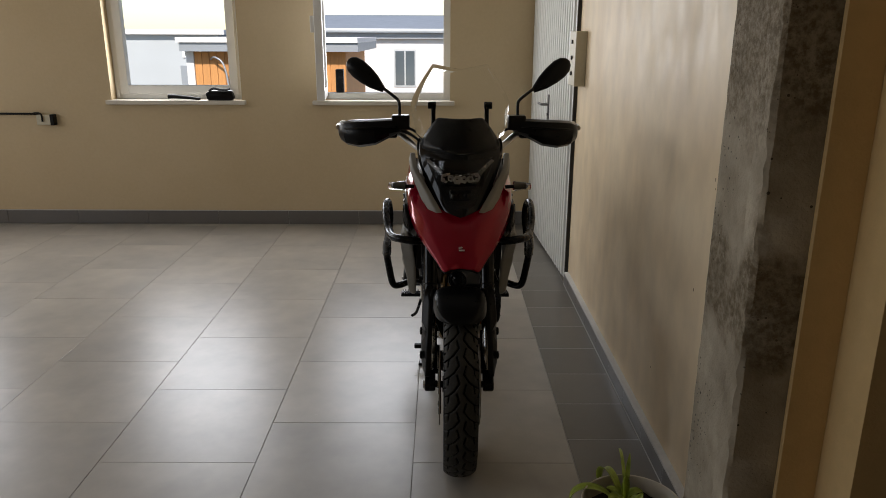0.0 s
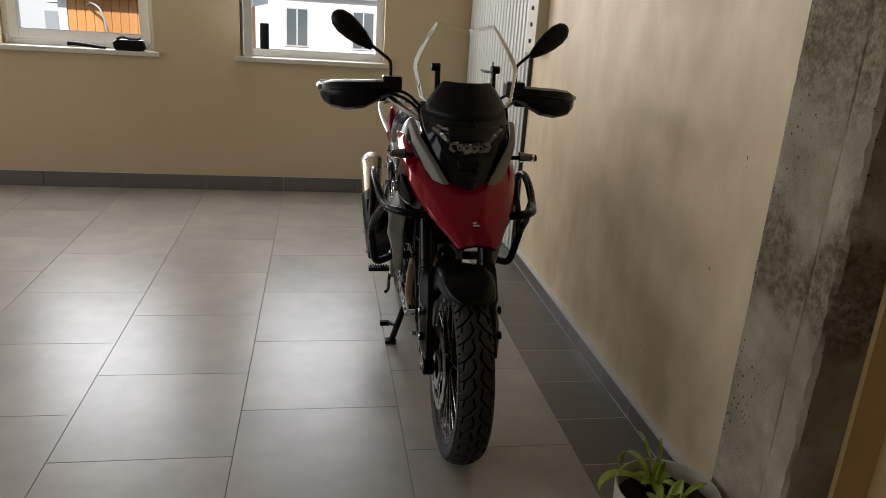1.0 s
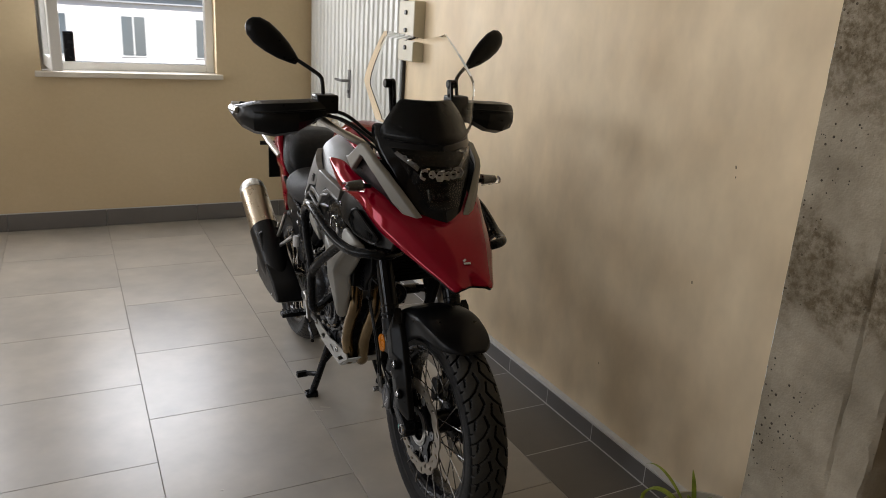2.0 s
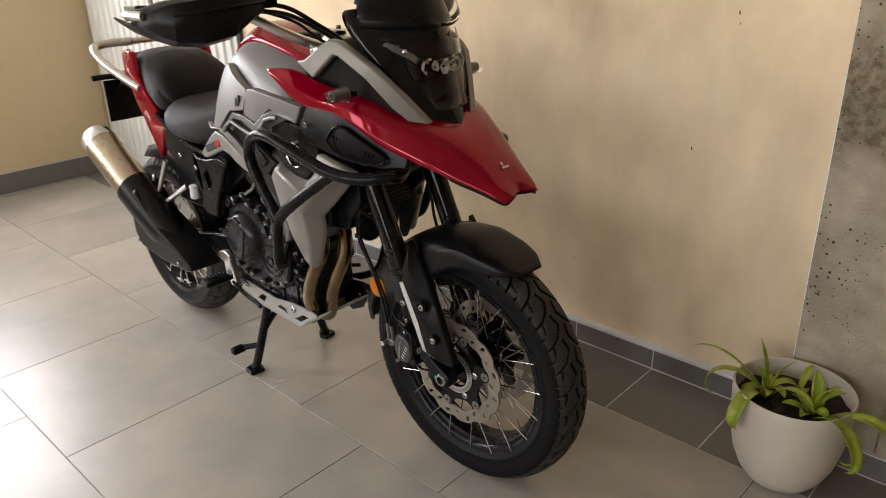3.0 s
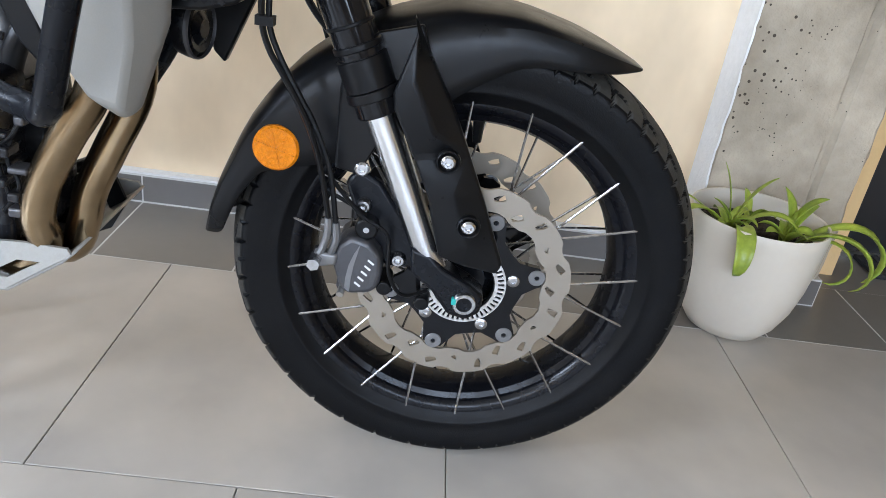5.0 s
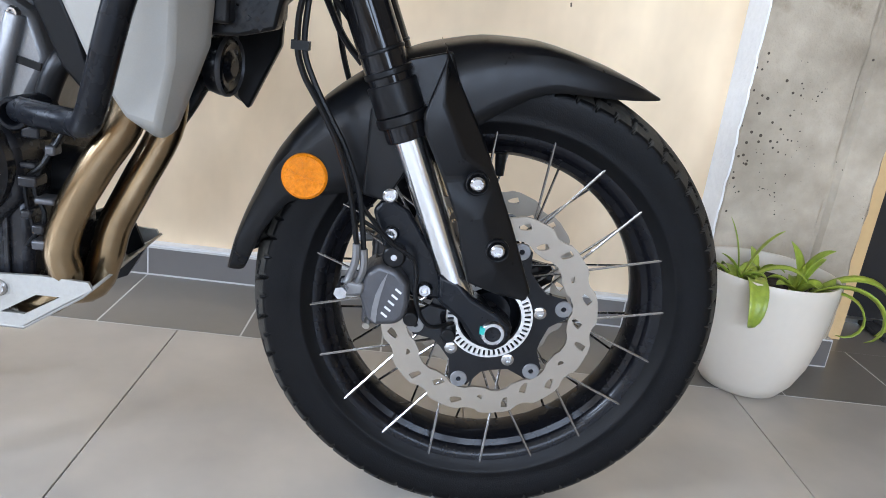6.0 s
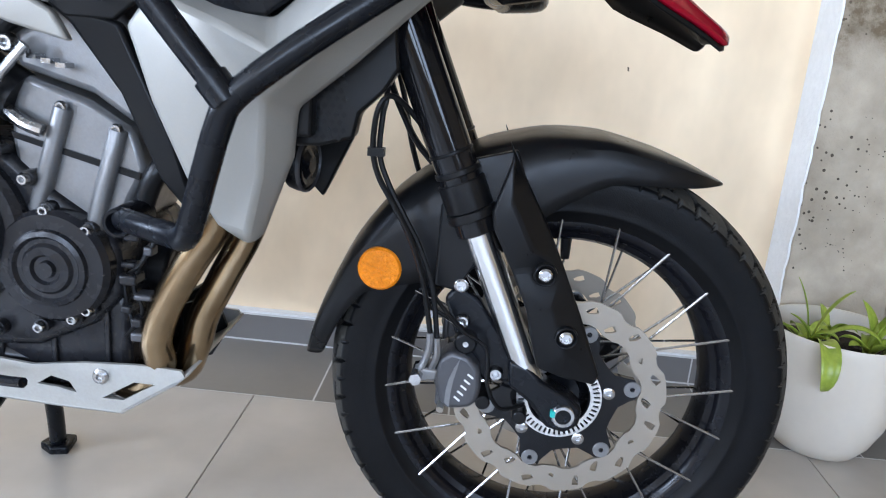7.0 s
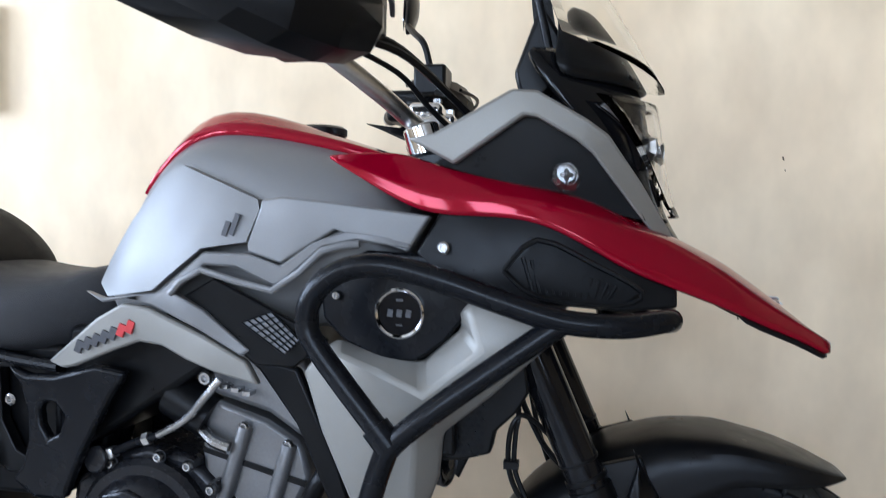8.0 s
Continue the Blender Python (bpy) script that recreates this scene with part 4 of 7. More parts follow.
# ----- front brakes -----
def caliper(s):
    c = part("brake_caliper", prism([(0.181, 0.351), (0.177, 0.380), (0.160, 0.394), (0.136, 0.388), (0.119, 0.370), (0.116, 0.345), (0.119, 0.325), (0.129, 0.314), (0.160, 0.309), (0.171, 0.322)], s * -0.084, s * -0.126), CALIPER, bike, "dark grey anodised brake caliper", bevel=0.010, segs=4)
    part("caliper_back", prism([(0.172, 0.380), (0.140, 0.392), (0.118, 0.37), (0.125, 0.315), (0.170, 0.300)], s * -0.048, s * -0.064), CALIPER, c, bevel=0.005)
    part("caliper_bridge", prism([(0.178, 0.375), (0.164, 0.386), (0.160, 0.30), (0.176, 0.300)], s * -0.050, s * -0.10), CALIPER, c, bevel=0.004)
    # highlight along the caliper's edge, laid on as a grey crescent
    part("caliper_stripe", panel([(-0.1272, 0.147, 0.384), (-0.1272, 0.154, 0.370), (-0.1272, 0.160, 0.352), (-0.1272, 0.1625, 0.335), (-0.1272, 0.163, 0.320), (-0.1272, 0.156, 0.314), (-0.1272, 0.1555, 0.335), (-0.1272, 0.153, 0.355)], thick=0.002, side=s), CAST, c, "grey crescent laid on for the edge highlight")
    # maker's mark as plain bars
    bm = bmesh.new()
    for k in range(5):
        f = k / 4
        bmesh.ops.create_cube(bm, size=1, matrix=Matrix.LocRotScale((s * -0.1264, 0.1465 - 0.0150 * f, 0.327 + 0.034 * f), Euler((0.62, 0, 0)), (0.0010, 0.0095, 0.0026)))
    part("caliper_mark", bm, DECAL_PALE, c)
    part("banjo_bolt", rod((s * -0.10, 0.201, 0.357), (s * -0.145, 0.203, 0.357), 0.0085, 6), BOLT, c)
    part("banjo_block", prism([(0.206, 0.350), (0.196, 0.346), (0.176, 0.350), (0.174, 0.366), (0.196, 0.368), (0.207, 0.364)], s * -0.108, s * -0.128), CAST, c, "bright hose banjo", bevel=0.004)
    part("bleed_nipple", rod((s * -0.112, 0.166, 0.314), (s * -0.128, 0.168, 0.309), 0.0050, 8), ALU, c)
    for y, z in ((0.149, 0.430), (0.098, 0.360)):
        bolt(c, (s * -0.100, y, z), 0.0105, -s, CHROME, depth=0.012)
    sp = part("slide_pin", rod((s * -0.075, 0.142, 0.403), (s * -0.120, 0.142, 0.403), 0.0150, 20), BLACK, c, bevel=0.003)
    part("pin_centre", rod((s * -0.119, 0.142, 0.403), (s * -0.1215, 0.142, 0.403), 0.0040, 10), BOLT, sp)
    part("pin_boot", rod((s * -0.075, 0.112, 0.322), (s * -0.122, 0.112, 0.322), 0.010, 16), BLACK, c, bevel=0.002)
    part("pad_plate", box((s * -0.083, 0.118, 0.325), (s * -0.079, 0.136, 0.40)), ALU, c)
    return c


for s in SIDES:
    caliper(s)
hoses = part("brake_hose", tube([(-0.085, 0.205, 0.655), (-0.110, 0.226, 0.684), (-0.130, 0.246, 0.707), (-0.138, 0.262, 0.713), (-0.141, 0.274, 0.692), (-0.140, 0.276, 0.648), (-0.139, 0.267, 0.616), (-0.138, 0.248, 0.585), (-0.138, 0.222, 0.540), (-0.136, 0.203, 0.486), (-0.134, 0.189, 0.420)], 0.0036, 8, 6), BLACK, bike, "thin black brake hose")
part("hose_end", tube([(-0.134, 0.189, 0.420), (-0.132, 0.189, 0.395), (-0.122, 0.199, 0.360)], 0.0050, 8, 4), CAST, hoses, "bright crimped hose end")
hose2 = part("brake_hose", tube([(-0.05, 0.30, 0.86), (-0.10, 0.272, 0.76), (-0.135, 0.264, 0.715), (-0.139, 0.267, 0.690), (-0.138, 0.268, 0.645), (-0.137, 0.256, 0.611), (-0.136, 0.231, 0.567), (-0.135, 0.212, 0.534), (-0.133, 0.191, 0.480), (-0.131, 0.180, 0.413)], 0.0036, 8, 6), BLACK, bike)
part("hose_end", tube([(-0.131, 0.180, 0.413), (-0.129, 0.178, 0.388), (-0.120, 0.186, 0.360)], 0.0050, 8, 4), CAST, hose2)
part("hose_clip", box((-0.147, 0.262, 0.642), (-0.131, 0.282, 0.652)), BLACK, hoses)
part("brake_hose", tube([(-0.05, 0.285, 0.80), (-0.075, 0.268, 0.73), (-0.083, 0.244, 0.681), (-0.083, 0.229, 0.656), (-0.083, 0.206, 0.631)], 0.0043, 8, 6), BLACK, bike)
part("sensor_lead", tube([(-0.128, 0.19, 0.47), (-0.125, 0.15, 0.425), (-0.122, 0.115, 0.40), (-0.125, 0.108, 0.35), (-0.118, 0.088, 0.315), (-0.10, 0.055, 0.315)], 0.0028, 8, 6), BLACK, bike)
part("sensor_lead", tube([(-0.125, 0.20, 0.455), (-0.118, 0.165, 0.435), (-0.11, 0.145, 0.42)], 0.0028, 8, 6), BLACK, bike)
part("speed_sensor", rod((-0.082, 0.058, 0.300), (-0.112, 0.060, 0.300), 0.010, 14), BLACK, bike, bevel=0.002)
part("brake_hose", tube([(0.11, 0.30, 0.80), (0.125, 0.27, 0.70), (0.12, 0.25, 0.62), (0.13, 0.21, 0.50), (0.125, 0.19, 0.40)], 0.0043, 8, 6), BLACK, bike)


# ----- beak, nose and headlamp -----
def beak():
    half = [  # along; inner, mid, crease and lower points as (across, up)
        (-0.150, (0.0, 0.816), (-0.018, 0.816), (-0.038, 0.818), (-0.055, 0.804)),
        (-0.138, (0.0, 0.826), (-0.026, 0.828), (-0.052, 0.826), (-0.066, 0.808)),
        (-0.100, (0.0, 0.857), (-0.035, 0.857), (-0.066, 0.846), (-0.082, 0.828)),
        (-0.050, (0.0, 0.893), (-0.045, 0.894), (-0.085, 0.876), (-0.108, 0.846)),
        (-0.010, (0.0, 0.922), (-0.055, 0.924), (-0.100, 0.905), (-0.130, 0.866)),
        (0.040, (0.0, 0.946), (-0.065, 0.950), (-0.115, 0.935), (-0.150, 0.884)),
        (0.085, (-0.03, 0.962), (-0.080, 0.970), (-0.135, 0.958), (-0.166, 0.900)),
        (0.130, (-0.10, 0.985), (-0.130, 0.985), (-0.160, 0.965), (-0.178, 0.916)),
        (0.180, (-0.140, 1.008), (-0.155, 1.003), (-0.182, 0.978), (-0.190, 0.946)),
        (0.240, (-0.156, 1.018), (-0.170, 1.015), (-0.194, 1.000), (-0.198, 0.976)),
        (0.310, (-0.166, 1.030), (-0.180, 1.024), (-0.202, 1.002), (-0.203, 0.980)),
        (0.375, (-0.174, 1.045), (-0.188, 1.034), (-0.206, 1.003), (-0.206, 0.979)),
        (0.420, (-0.180, 1.062), (-0.190, 1.050), (-0.205, 1.020), (-0.205, 0.997)),
        (0.470, (-0.188, 1.060), (-0.193, 1.052), (-0.203, 1.040), (-0.204, 1.026)),
        (0.514, (-0.198, 1.056), (-0.199, 1.055), (-0.200, 1.053), (-0.201, 1.051)),
    ]
    bm = bmesh.new()
    rows = []
    for k, (y, *pts) in enumerate(half):
        # the front edge is notched between two short prongs
        back = (0.020, 0.008, 0.0, 0.004) if k == 0 else (0.014, 0.004, 0.0, 0.0) if k == 1 else (0, 0, 0, 0)
        rows.append([(d, y + f, z) for (d, z), f in zip(pts, back)])
    for s in SIDES:
        loft([mir(r, s) for r in rows], closed=False, bm=bm)
    bmesh.ops.remove_doubles(bm, verts=bm.verts, dist=0.0002)
    # the long fold of each wing stays crisp
    fold = {(round(abs(r[2][0]), 4), round(r[2][1], 4), round(r[2][2], 4)) for r in rows}
    crease = bm.edges.layers.float.new("crease_edge")
    for e in bm.edges:
        if all((round(abs(v.co.x), 4), round(v.co.y, 4), round(v.co.z, 4)) in fold for v in e.verts):
            e[crease] = 0.62
    bk = part("beak", bm, RED, bike, "glossy red beak and side wings under the headlamp", thick=0.006, sharp=70, sub=2)
    rows = [[(-p[0], p[1], p[2]) for p in r[:0:-1]] + r for r in rows[:5]]
    low = [[(x * 0.98, y, z - 0.003) for x, y, z in r] for r in rows[:5]]
    part("beak_underside", loft([[(p[0] * 1.0, p[1] + 0.004, p[2] - 0.004) for p in r] for r in low], closed=False), BLACK, bk, "black beak underside", thick=0.004, sub=1)
    bm = bmesh.new()
    for k, (dx, dy, turn, wide) in enumerate(((0.0, 0.0, 0.0, 0.020), (-0.004, 0.009, 0.75, 0.016))):
        bmesh.ops.create_cube(bm, size=1, matrix=Matrix.LocRotScale((0.002 + dx, -0.092 + dy, 0.8665 + dy * 0.72), Euler((0.63, 0, turn)), (wide, 0.0055, 0.002)))
    part("beak_emblem", bm, DECAL_PALE, bk, "small pale maker's emblem")
    return bk


beak()


def nose():
    rows = []
    FORM = ((0.935, 0.040, 0.036, 0.060), (0.965, 0.068, 0.056, 0.085), (1.00, 0.092, 0.074, 0.112), (1.04, 0.114, 0.085, 0.140), (1.08, 0.135, 0.091, 0.170), (1.12, 0.152, 0.096, 0.205), (1.16, 0.160, 0.104, 0.240), (1.19, 0.158, 0.122, 0.258), (1.205, 0.150, 0.136, 0.262))
    for z, w, yf, ys in FORM:
        row = []
        for k in range(13):
            u = -1 + k / 6
            row.append((u * w, yf + (ys - yf) * abs(u) ** 1.7, z))
        rows.append(row)
    n = part("nose_fairing", loft(rows, closed=False), GLOSS, bike, "gloss black nose fairing", thick=0.006, sharp=60, sub=1)
    # dark lower screen above the lamp
    rows = []
    for z, w, yf, ys in ((1.165, 0.150, 0.098, 0.225), (1.20, 0.140, 0.118, 0.225), (1.235, 0.118, 0.142, 0.222), (1.272, 0.088, 0.170, 0.225), (1.278, 0.080, 0.178, 0.226)):
        rows.append([((-1 + k / 5) * w, yf + (ys - yf) * abs(-1 + k / 5) ** 2, z) for k in range(11)])
    part("cowl", loft(rows, closed=False), BLACK, n, "dark smoked cowl over the headlamp", thick=0.005, sharp=60, sub=1)
    part("dash_housing", prism([(0.20, 1.19), (0.24, 1.262), (0.255, 1.262), (0.285, 1.18), (0.27, 1.12)], -0.10, 0.10), BLACK, n, "black instrument housing", bevel=0.006)

    def skin(x, z, out=0.0):
        """A point on the nose at (x, z), moved forward by out."""
        i = 0
        while i < len(FORM) - 2 and FORM[i + 1][0] < z:
            i += 1
        a, b = FORM[i], FORM[i + 1]
        f = (z - a[0]) / (b[0] - a[0])
        w, yf, ys = (p + (q - p) * f for p, q in zip(a[1:], b[1:]))
        return (x, yf + (ys - yf) * min(1.0, abs(x) / w) ** 1.7 - out, z)

    def patch(corners, out, n=6):
        """A four-sided sheet of (x, z) corners that lies on the nose."""
        (ax, az), (bx, bz), (cx, cz), (dx, dz) = corners
        rows_ = []
        for i in range(n + 1):
            u = i / n
            rows_.append([skin((ax + (bx - ax) * u) * (1 - v) + (dx + (cx - dx) * u) * v, (az + (bz - az) * u) * (1 - v) + (dz + (cz - dz) * u) * v, out) for v in (k / n for k in range(n + 1))])
        return loft(rows_, closed=False)

    lamp = part("headlamp", patch([(-0.078, 1.048), (0.078, 1.048), (0.086, 1.104), (-0.086, 1.104)], 0.002), BADGE, n, "LED headlamp with bright facetted reflectors under a clear lens", thick=0.003)
    rng = random.Random(2)
    for k, x in enumerate((-0.058, -0.036, -0.012, 0.012, 0.036, 0.058)):
        p = Vector(skin(x, 1.076 + (0.004 if k in (0, 5) else 0.0), 0.004))
        big = (1.25, 0.8, 1.1, 0.95, 0.85, 1.2)[k]
        bowl = lathe([(-0.011, 0.0160 * big), (-0.010, 0.0145 * big), (-0.003, 0.0095 * big), (0.002, 0.0)], (5, 7, 6, 5, 7, 6)[k], axis="y", closed=False)
        bmesh.ops.transform(bowl, matrix=pose(*p, rng.uniform(-22, 8), rng.uniform(-10, 10), x * -420), verts=bowl.verts)
        part("reflector_bowl", bowl, ALU, lamp, "bright facetted reflector bowl", thick=0.0012, sharp=5)
        chip = box((p.x - 0.004, p.y - 0.008, p.z - 0.001), (p.x + 0.004, p.y - 0.003, p.z + 0.003))
        part("light_chip", chip, BADGE, lamp, bevel=0.0006)
    for k in range(9):
        x = -0.056 + 0.014 * k
        p = Vector(skin(x, 1.092 + rng.uniform(-0.003, 0.002), 0.007))
        q = prism([(-0.0062, -0.003), (0.0058, -0.0025), (0.0052, 0.003), (-0.0050, 0.0022)], -0.001, 0.0015, 1)
        bmesh.ops.transform(q, matrix=pose(*p, rng.uniform(-45, 20), rng.uniform(-18, 18), rng.uniform(-40, 40)), verts=q.verts)
        part("reflector_facet", q, (EMBLEM, CHROME, LENS_GREY)[k % 3], lamp)
    part("lamp_lens", patch([(-0.050, 0.985), (0.050, 0.985), (0.128, 1.145), (-0.128, 1.145)], 0.018, 10), LENS, lamp, "clear headlamp lens", thick=0.002)
    low = part("low_lamp", patch([(-0.040, 1.000), (0.040, 1.000), (0.046, 1.038), (-0.046, 1.038)], 0.002), BADGE, n, "lower projector lamp behind the lens", thick=0.003)
    for k in range(5):
        up, x = (0.004, 0.011, 0.007, 0.012, 0.003)[k], -0.034 + 0.0145 * k
        q = patch([(x, 1.006 + up), (x + 0.007, 1.004 + up), (x + 0.010, 1.020 + up * 0.6), (x + 0.001, 1.024)], 0.006, 2)
        part("lower_reflector", q, GLOSS, low, thick=0.003)
    for s in SIDES:
        dl = part("daytime_light", patch([(s * -0.124, 1.132), (s * -0.066, 1.078), (s * -0.060, 1.100), (s * -0.110, 1.137)], 0.004), GLOSS, lamp, "slanting clear daytime light wedge", thick=0.003)
        part("light_strip", patch([(s * -0.120, 1.130), (s * -0.070, 1.086), (s * -0.062, 1.098), (s * -0.112, 1.136)], 0.008), CAST, dl, thick=0.002)
        for k in range(3):
            u = 0.25 + 0.22 * k
            x, z = -0.118 + 0.052 * u, 1.132 - 0.042 * u
            part("light_facet", patch([(s * x, z), (s * (x + 0.008), z - 0.002), (s * (x + 0.011), z + 0.006), (s * (x + 0.004), z + 0.007)], 0.009, 2), CHROME if k == 1 else EMBLEM, dl, thick=0.002)
        # silver frame of the lamp
        top = [(-0.176, 0.415, 1.080), (-0.180, 0.380, 1.086), (-0.182, 0.278, 1.142), (-0.180, 0.246, 1.140), (-0.170, 0.182, 1.104), (-0.160, 0.156, 1.086), (-0.122, 0.112, 1.028), (-0.078, 0.066, 0.958)]
        bot = [(-0.176, 0.352, 1.046), (-0.180, 0.340, 1.054), (-0.184, 0.262, 1.108), (-0.182, 0.246, 1.106), (-0.176, 0.196, 1.078), (-0.168, 0.176, 1.062), (-0.136, 0.124, 0.996), (-0.096, 0.080, 0.944)]
        rings = []
        for a, b in zip(top, bot):
            a, b = Vector(a), Vector(b)
            rings.append([tuple(v) for v in (mir([a + Vector((0.016, 0, 0)), a + Vector((-0.004, 0, 0)), b + Vector((-0.006, 0, 0)), b + Vector((0.014, 0, 0))], s))])
        part("lamp_frame", loft(rings), SILVER, n, "satin silver frame beside the headlamp", bevel=0.004)
        part("nose_side", panel([(-0.162, 0.385, 1.046), (-0.166, 0.268, 1.122), (-0.164, 0.19, 1.085), (-0.150, 0.14, 1.04), (-0.125, 0.105, 0.978), (-0.152, 0.245, 1.005)], thick=0.008, side=s), BLACK, n, "black inner side of the nose")
        # indicator
        ind = part("indicator", tube([(s * -0.17, 0.215, 1.024), (s * -0.195, 0.212, 1.026), (s * -0.205, 0.210, 1.026)], 0.007, 10, 3), BLACK, n, "stalked indicator")
        part("indicator_lens", tube([(s * -0.200, 0.208, 1.028), (s * -0.214, 0.205, 1.029), (s * -0.240, 0.203, 1.029), (s * -0.262, 0.205, 1.028)], 0.0205, 18, 4, 0.80, taper=(1.0, 0.62)), LENS, ind, "clear indicator lens")
        part("indicator_reflector", rod((s * -0.202, 0.207, 1.031), (s * -0.246, 0.205, 1.031), 0.0165, 12, 0.0115), LENS_GREY, ind, "grey reflector inside the indicator")
        # two crossed bars imitate the cross reflected in the lens
        part("indicator_bulb", tube([(s * -0.238, 0.205, 1.020), (s * -0.252, 0.205, 1.028), (s * -0.238, 0.205, 1.036)], 0.003, 8, 3), EMBLEM, ind)
        part("indicator_bulb", tube([(s * -0.240, 0.197, 1.028), (s * -0.252, 0.205, 1.028), (s * -0.240, 0.213, 1.028)], 0.003, 8, 3), EMBLEM, ind)
    return n


nose()


def windscreen():
    rows = []
    n = 16
    for zf in [i / 16 for i in range(17)]:
        row = []
        for k in range(n + 1):
            u = -1 + 2 * k / n
            top = 1.447 + 0.016 * min(1, abs(u) / 0.9)
            bottom = 1.165 + 0.055 * abs(u) ** 1.5
            z = bottom + (top - bottom) * zf
            w = 0.160 + 0.022 * min(1, zf / 0.42) if zf < 0.42 else 0.182 - 0.080 * ((zf - 0.42) / 0.58) ** 1.3
            row.append((u * w, 0.074 + 0.62 * (z - 1.165) + 0.11 * abs(u) ** 2.2 * (1 - 0.45 * zf), z))
        rows.append(row)
    ws = part("windscreen", loft(rows, closed=False), SCREEN, bike, "tall clear acrylic windscreen", thick=0.0014, sharp=60)
    for s in SIDES:
        arm = ring_plate([(0.225, 1.215), (0.245, 1.325), (0.258, 1.332), (0.268, 1.322), (0.255, 1.21)], [circle(0.006, 12, 0.2555, 1.312), circle(0.006, 12, 0.251, 1.285), circle(0.005, 12, 0.247, 1.255)], s * -0.090, s * -0.098)
        a = part("screen_bracket", arm, BLACK, ws, "black drilled windscreen bracket")
        part("screen_knob", rod((s * -0.088, 0.262, 1.318), (s * -0.118, 0.262, 1.318), 0.013, 16), BLACK, a, bevel=0.002)
        part("bracket_link", rod((s * -0.10, 0.235, 1.20), (s * -0.10, 0.262, 1.315), 0.006), BLACK, a)
    return ws


windscreen()


# ----- bars, guards, mirrors -----
def bars():
    bar = part("handlebar", tube([(-0.47, 0.615, 1.205), (-0.33, 0.555, 1.200), (-0.25, 0.52, 1.190), (-0.17, 0.455, 1.140), (-0.09, 0.42, 1.105), (0.0, 0.415, 1.100), (0.09, 0.42, 1.105), (0.17, 0.455, 1.140), (0.25, 0.52, 1.190), (0.33, 0.555, 1.200), (0.47, 0.615, 1.205)], 0.0125, 14, 5), ALU, bike, "bare aluminium tapered handlebar")
    part("bar_clamp", box((-0.075, 0.385, 1.070), (0.075, 0.445, 1.128)), ALU, bar, "bright forged handlebar clamp", bevel=0.010)
    for s in SIDES:
        part("clamp_cap", box((s * 0.030, 0.392, 1.124), (s * 0.072, 0.442, 1.146)), CHROME, bar, bevel=0.007)
        part("clamp_bolt", rod((s * 0.05, 0.402, 1.14), (s * 0.05, 0.402, 1.153), 0.007, 6), BOLT, bar)
        part("top_yoke_cap", rod((s * 0.105, 0.40, 1.06), (s * 0.105, 0.415, 1.105), 0.026, 20), CHROME, bar, "bright fork top cap", bevel=0.003)
    part("riser", box((-0.045, 0.395, 1.05), (0.045, 0.435, 1.08)), ALU, bar, bevel=0.005)
    for s in SIDES:
        g = part("grip", rod((s * -0.335, 0.557, 1.200), (s * -0.465, 0.613, 1.205), 0.0175, 16), RUBBER, bar, "black rubber grip", bevel=0.003)
        part("bar_end", rod((s * -0.463, 0.612, 1.205), (s * -0.488, 0.623, 1.206), 0.016, 16), ALU, g, "bare metal bar end", bevel=0.003)
        sw = part("switch_box", box((s * -0.245, 0.495, 1.165), (s * -0.325, 0.565, 1.225)), BLACK, bar, bevel=0.010)
        part("fluid_box", box((s * -0.195, 0.44, 1.205), (s * -0.265, 0.50, 1.262)), BLACK, bar, "black brake fluid box", bevel=0.006)
        part("lever", tube([(s * -0.25, 0.49, 1.190), (s * -0.30, 0.475, 1.188), (s * -0.36, 0.50, 1.188), (s * -0.46, 0.56, 1.190)], 0.006, 8, 4, 0.6), FRAME, bar)
        # hand guard: a deep shell round the lever
        rows = []
        for d, y, zt, zr, zb, bulge in ((-0.218, 0.440, 1.232, 1.212, 1.195, 0.006), (-0.236, 0.424, 1.246, 1.214, 1.190, 0.012), (-0.275, 0.412, 1.248, 1.208, 1.172, 0.020), (-0.330, 0.404, 1.246, 1.198, 1.144, 0.026),
                                        (-0.392, 0.416, 1.243, 1.188, 1.133, 0.026), (-0.446, 0.446, 1.236, 1.188, 1.139, 0.020), (-0.476, 0.480, 1.222, 1.190, 1.154, 0.010), (-0.488, 0.520, 1.216, 1.195, 1.172, 0.004), (-0.490, 0.552, 1.206, 1.197, 1.184, 0.002)):
            zb = zb or 1.182
            nx = Vector((-0.55 if d < -0.38 else 0.15 if d > -0.26 else 0, -1, 0)).normalized() * bulge
            rows.append([(s * (d + nx.x * f), y + 0.030 + nx.y * f + back, z) for z, f, back in ((zt - 0.002, 0.0, 0.050), (zt, 0.0, 0.016), (zt - 0.006, 0.45, 0.0), (zr + 0.012, 1.0, 0.0), (zr - 0.014, 1.0, 0.0), (zb + 0.012, 0.5, 0.0), (zb, 0.0, 0.018), (zb + 0.010, 0.0, 0.095))])
        hg = part("hand_guard", loft(rows, closed=False), BLACK, bar, "satin black plastic hand guard with a raised edge", thick=0.007, sharp=24, bevel=0.002)
        part("guard_rib", tube([(s * -0.245, 0.420, 1.222), (s * -0.33, 0.402, 1.220), (s * -0.40, 0.418, 1.214), (s * -0.452, 0.462, 1.206)], 0.0035, 6, 3), BLACK, hg)
        part("guard_bracket", tube([(s * -0.482, 0.618, 1.206), (s * -0.494, 0.590, 1.205), (s * -0.488, 0.530, 1.205)], 0.010, 10, 4), ALU, hg, "bare metal guard mount")
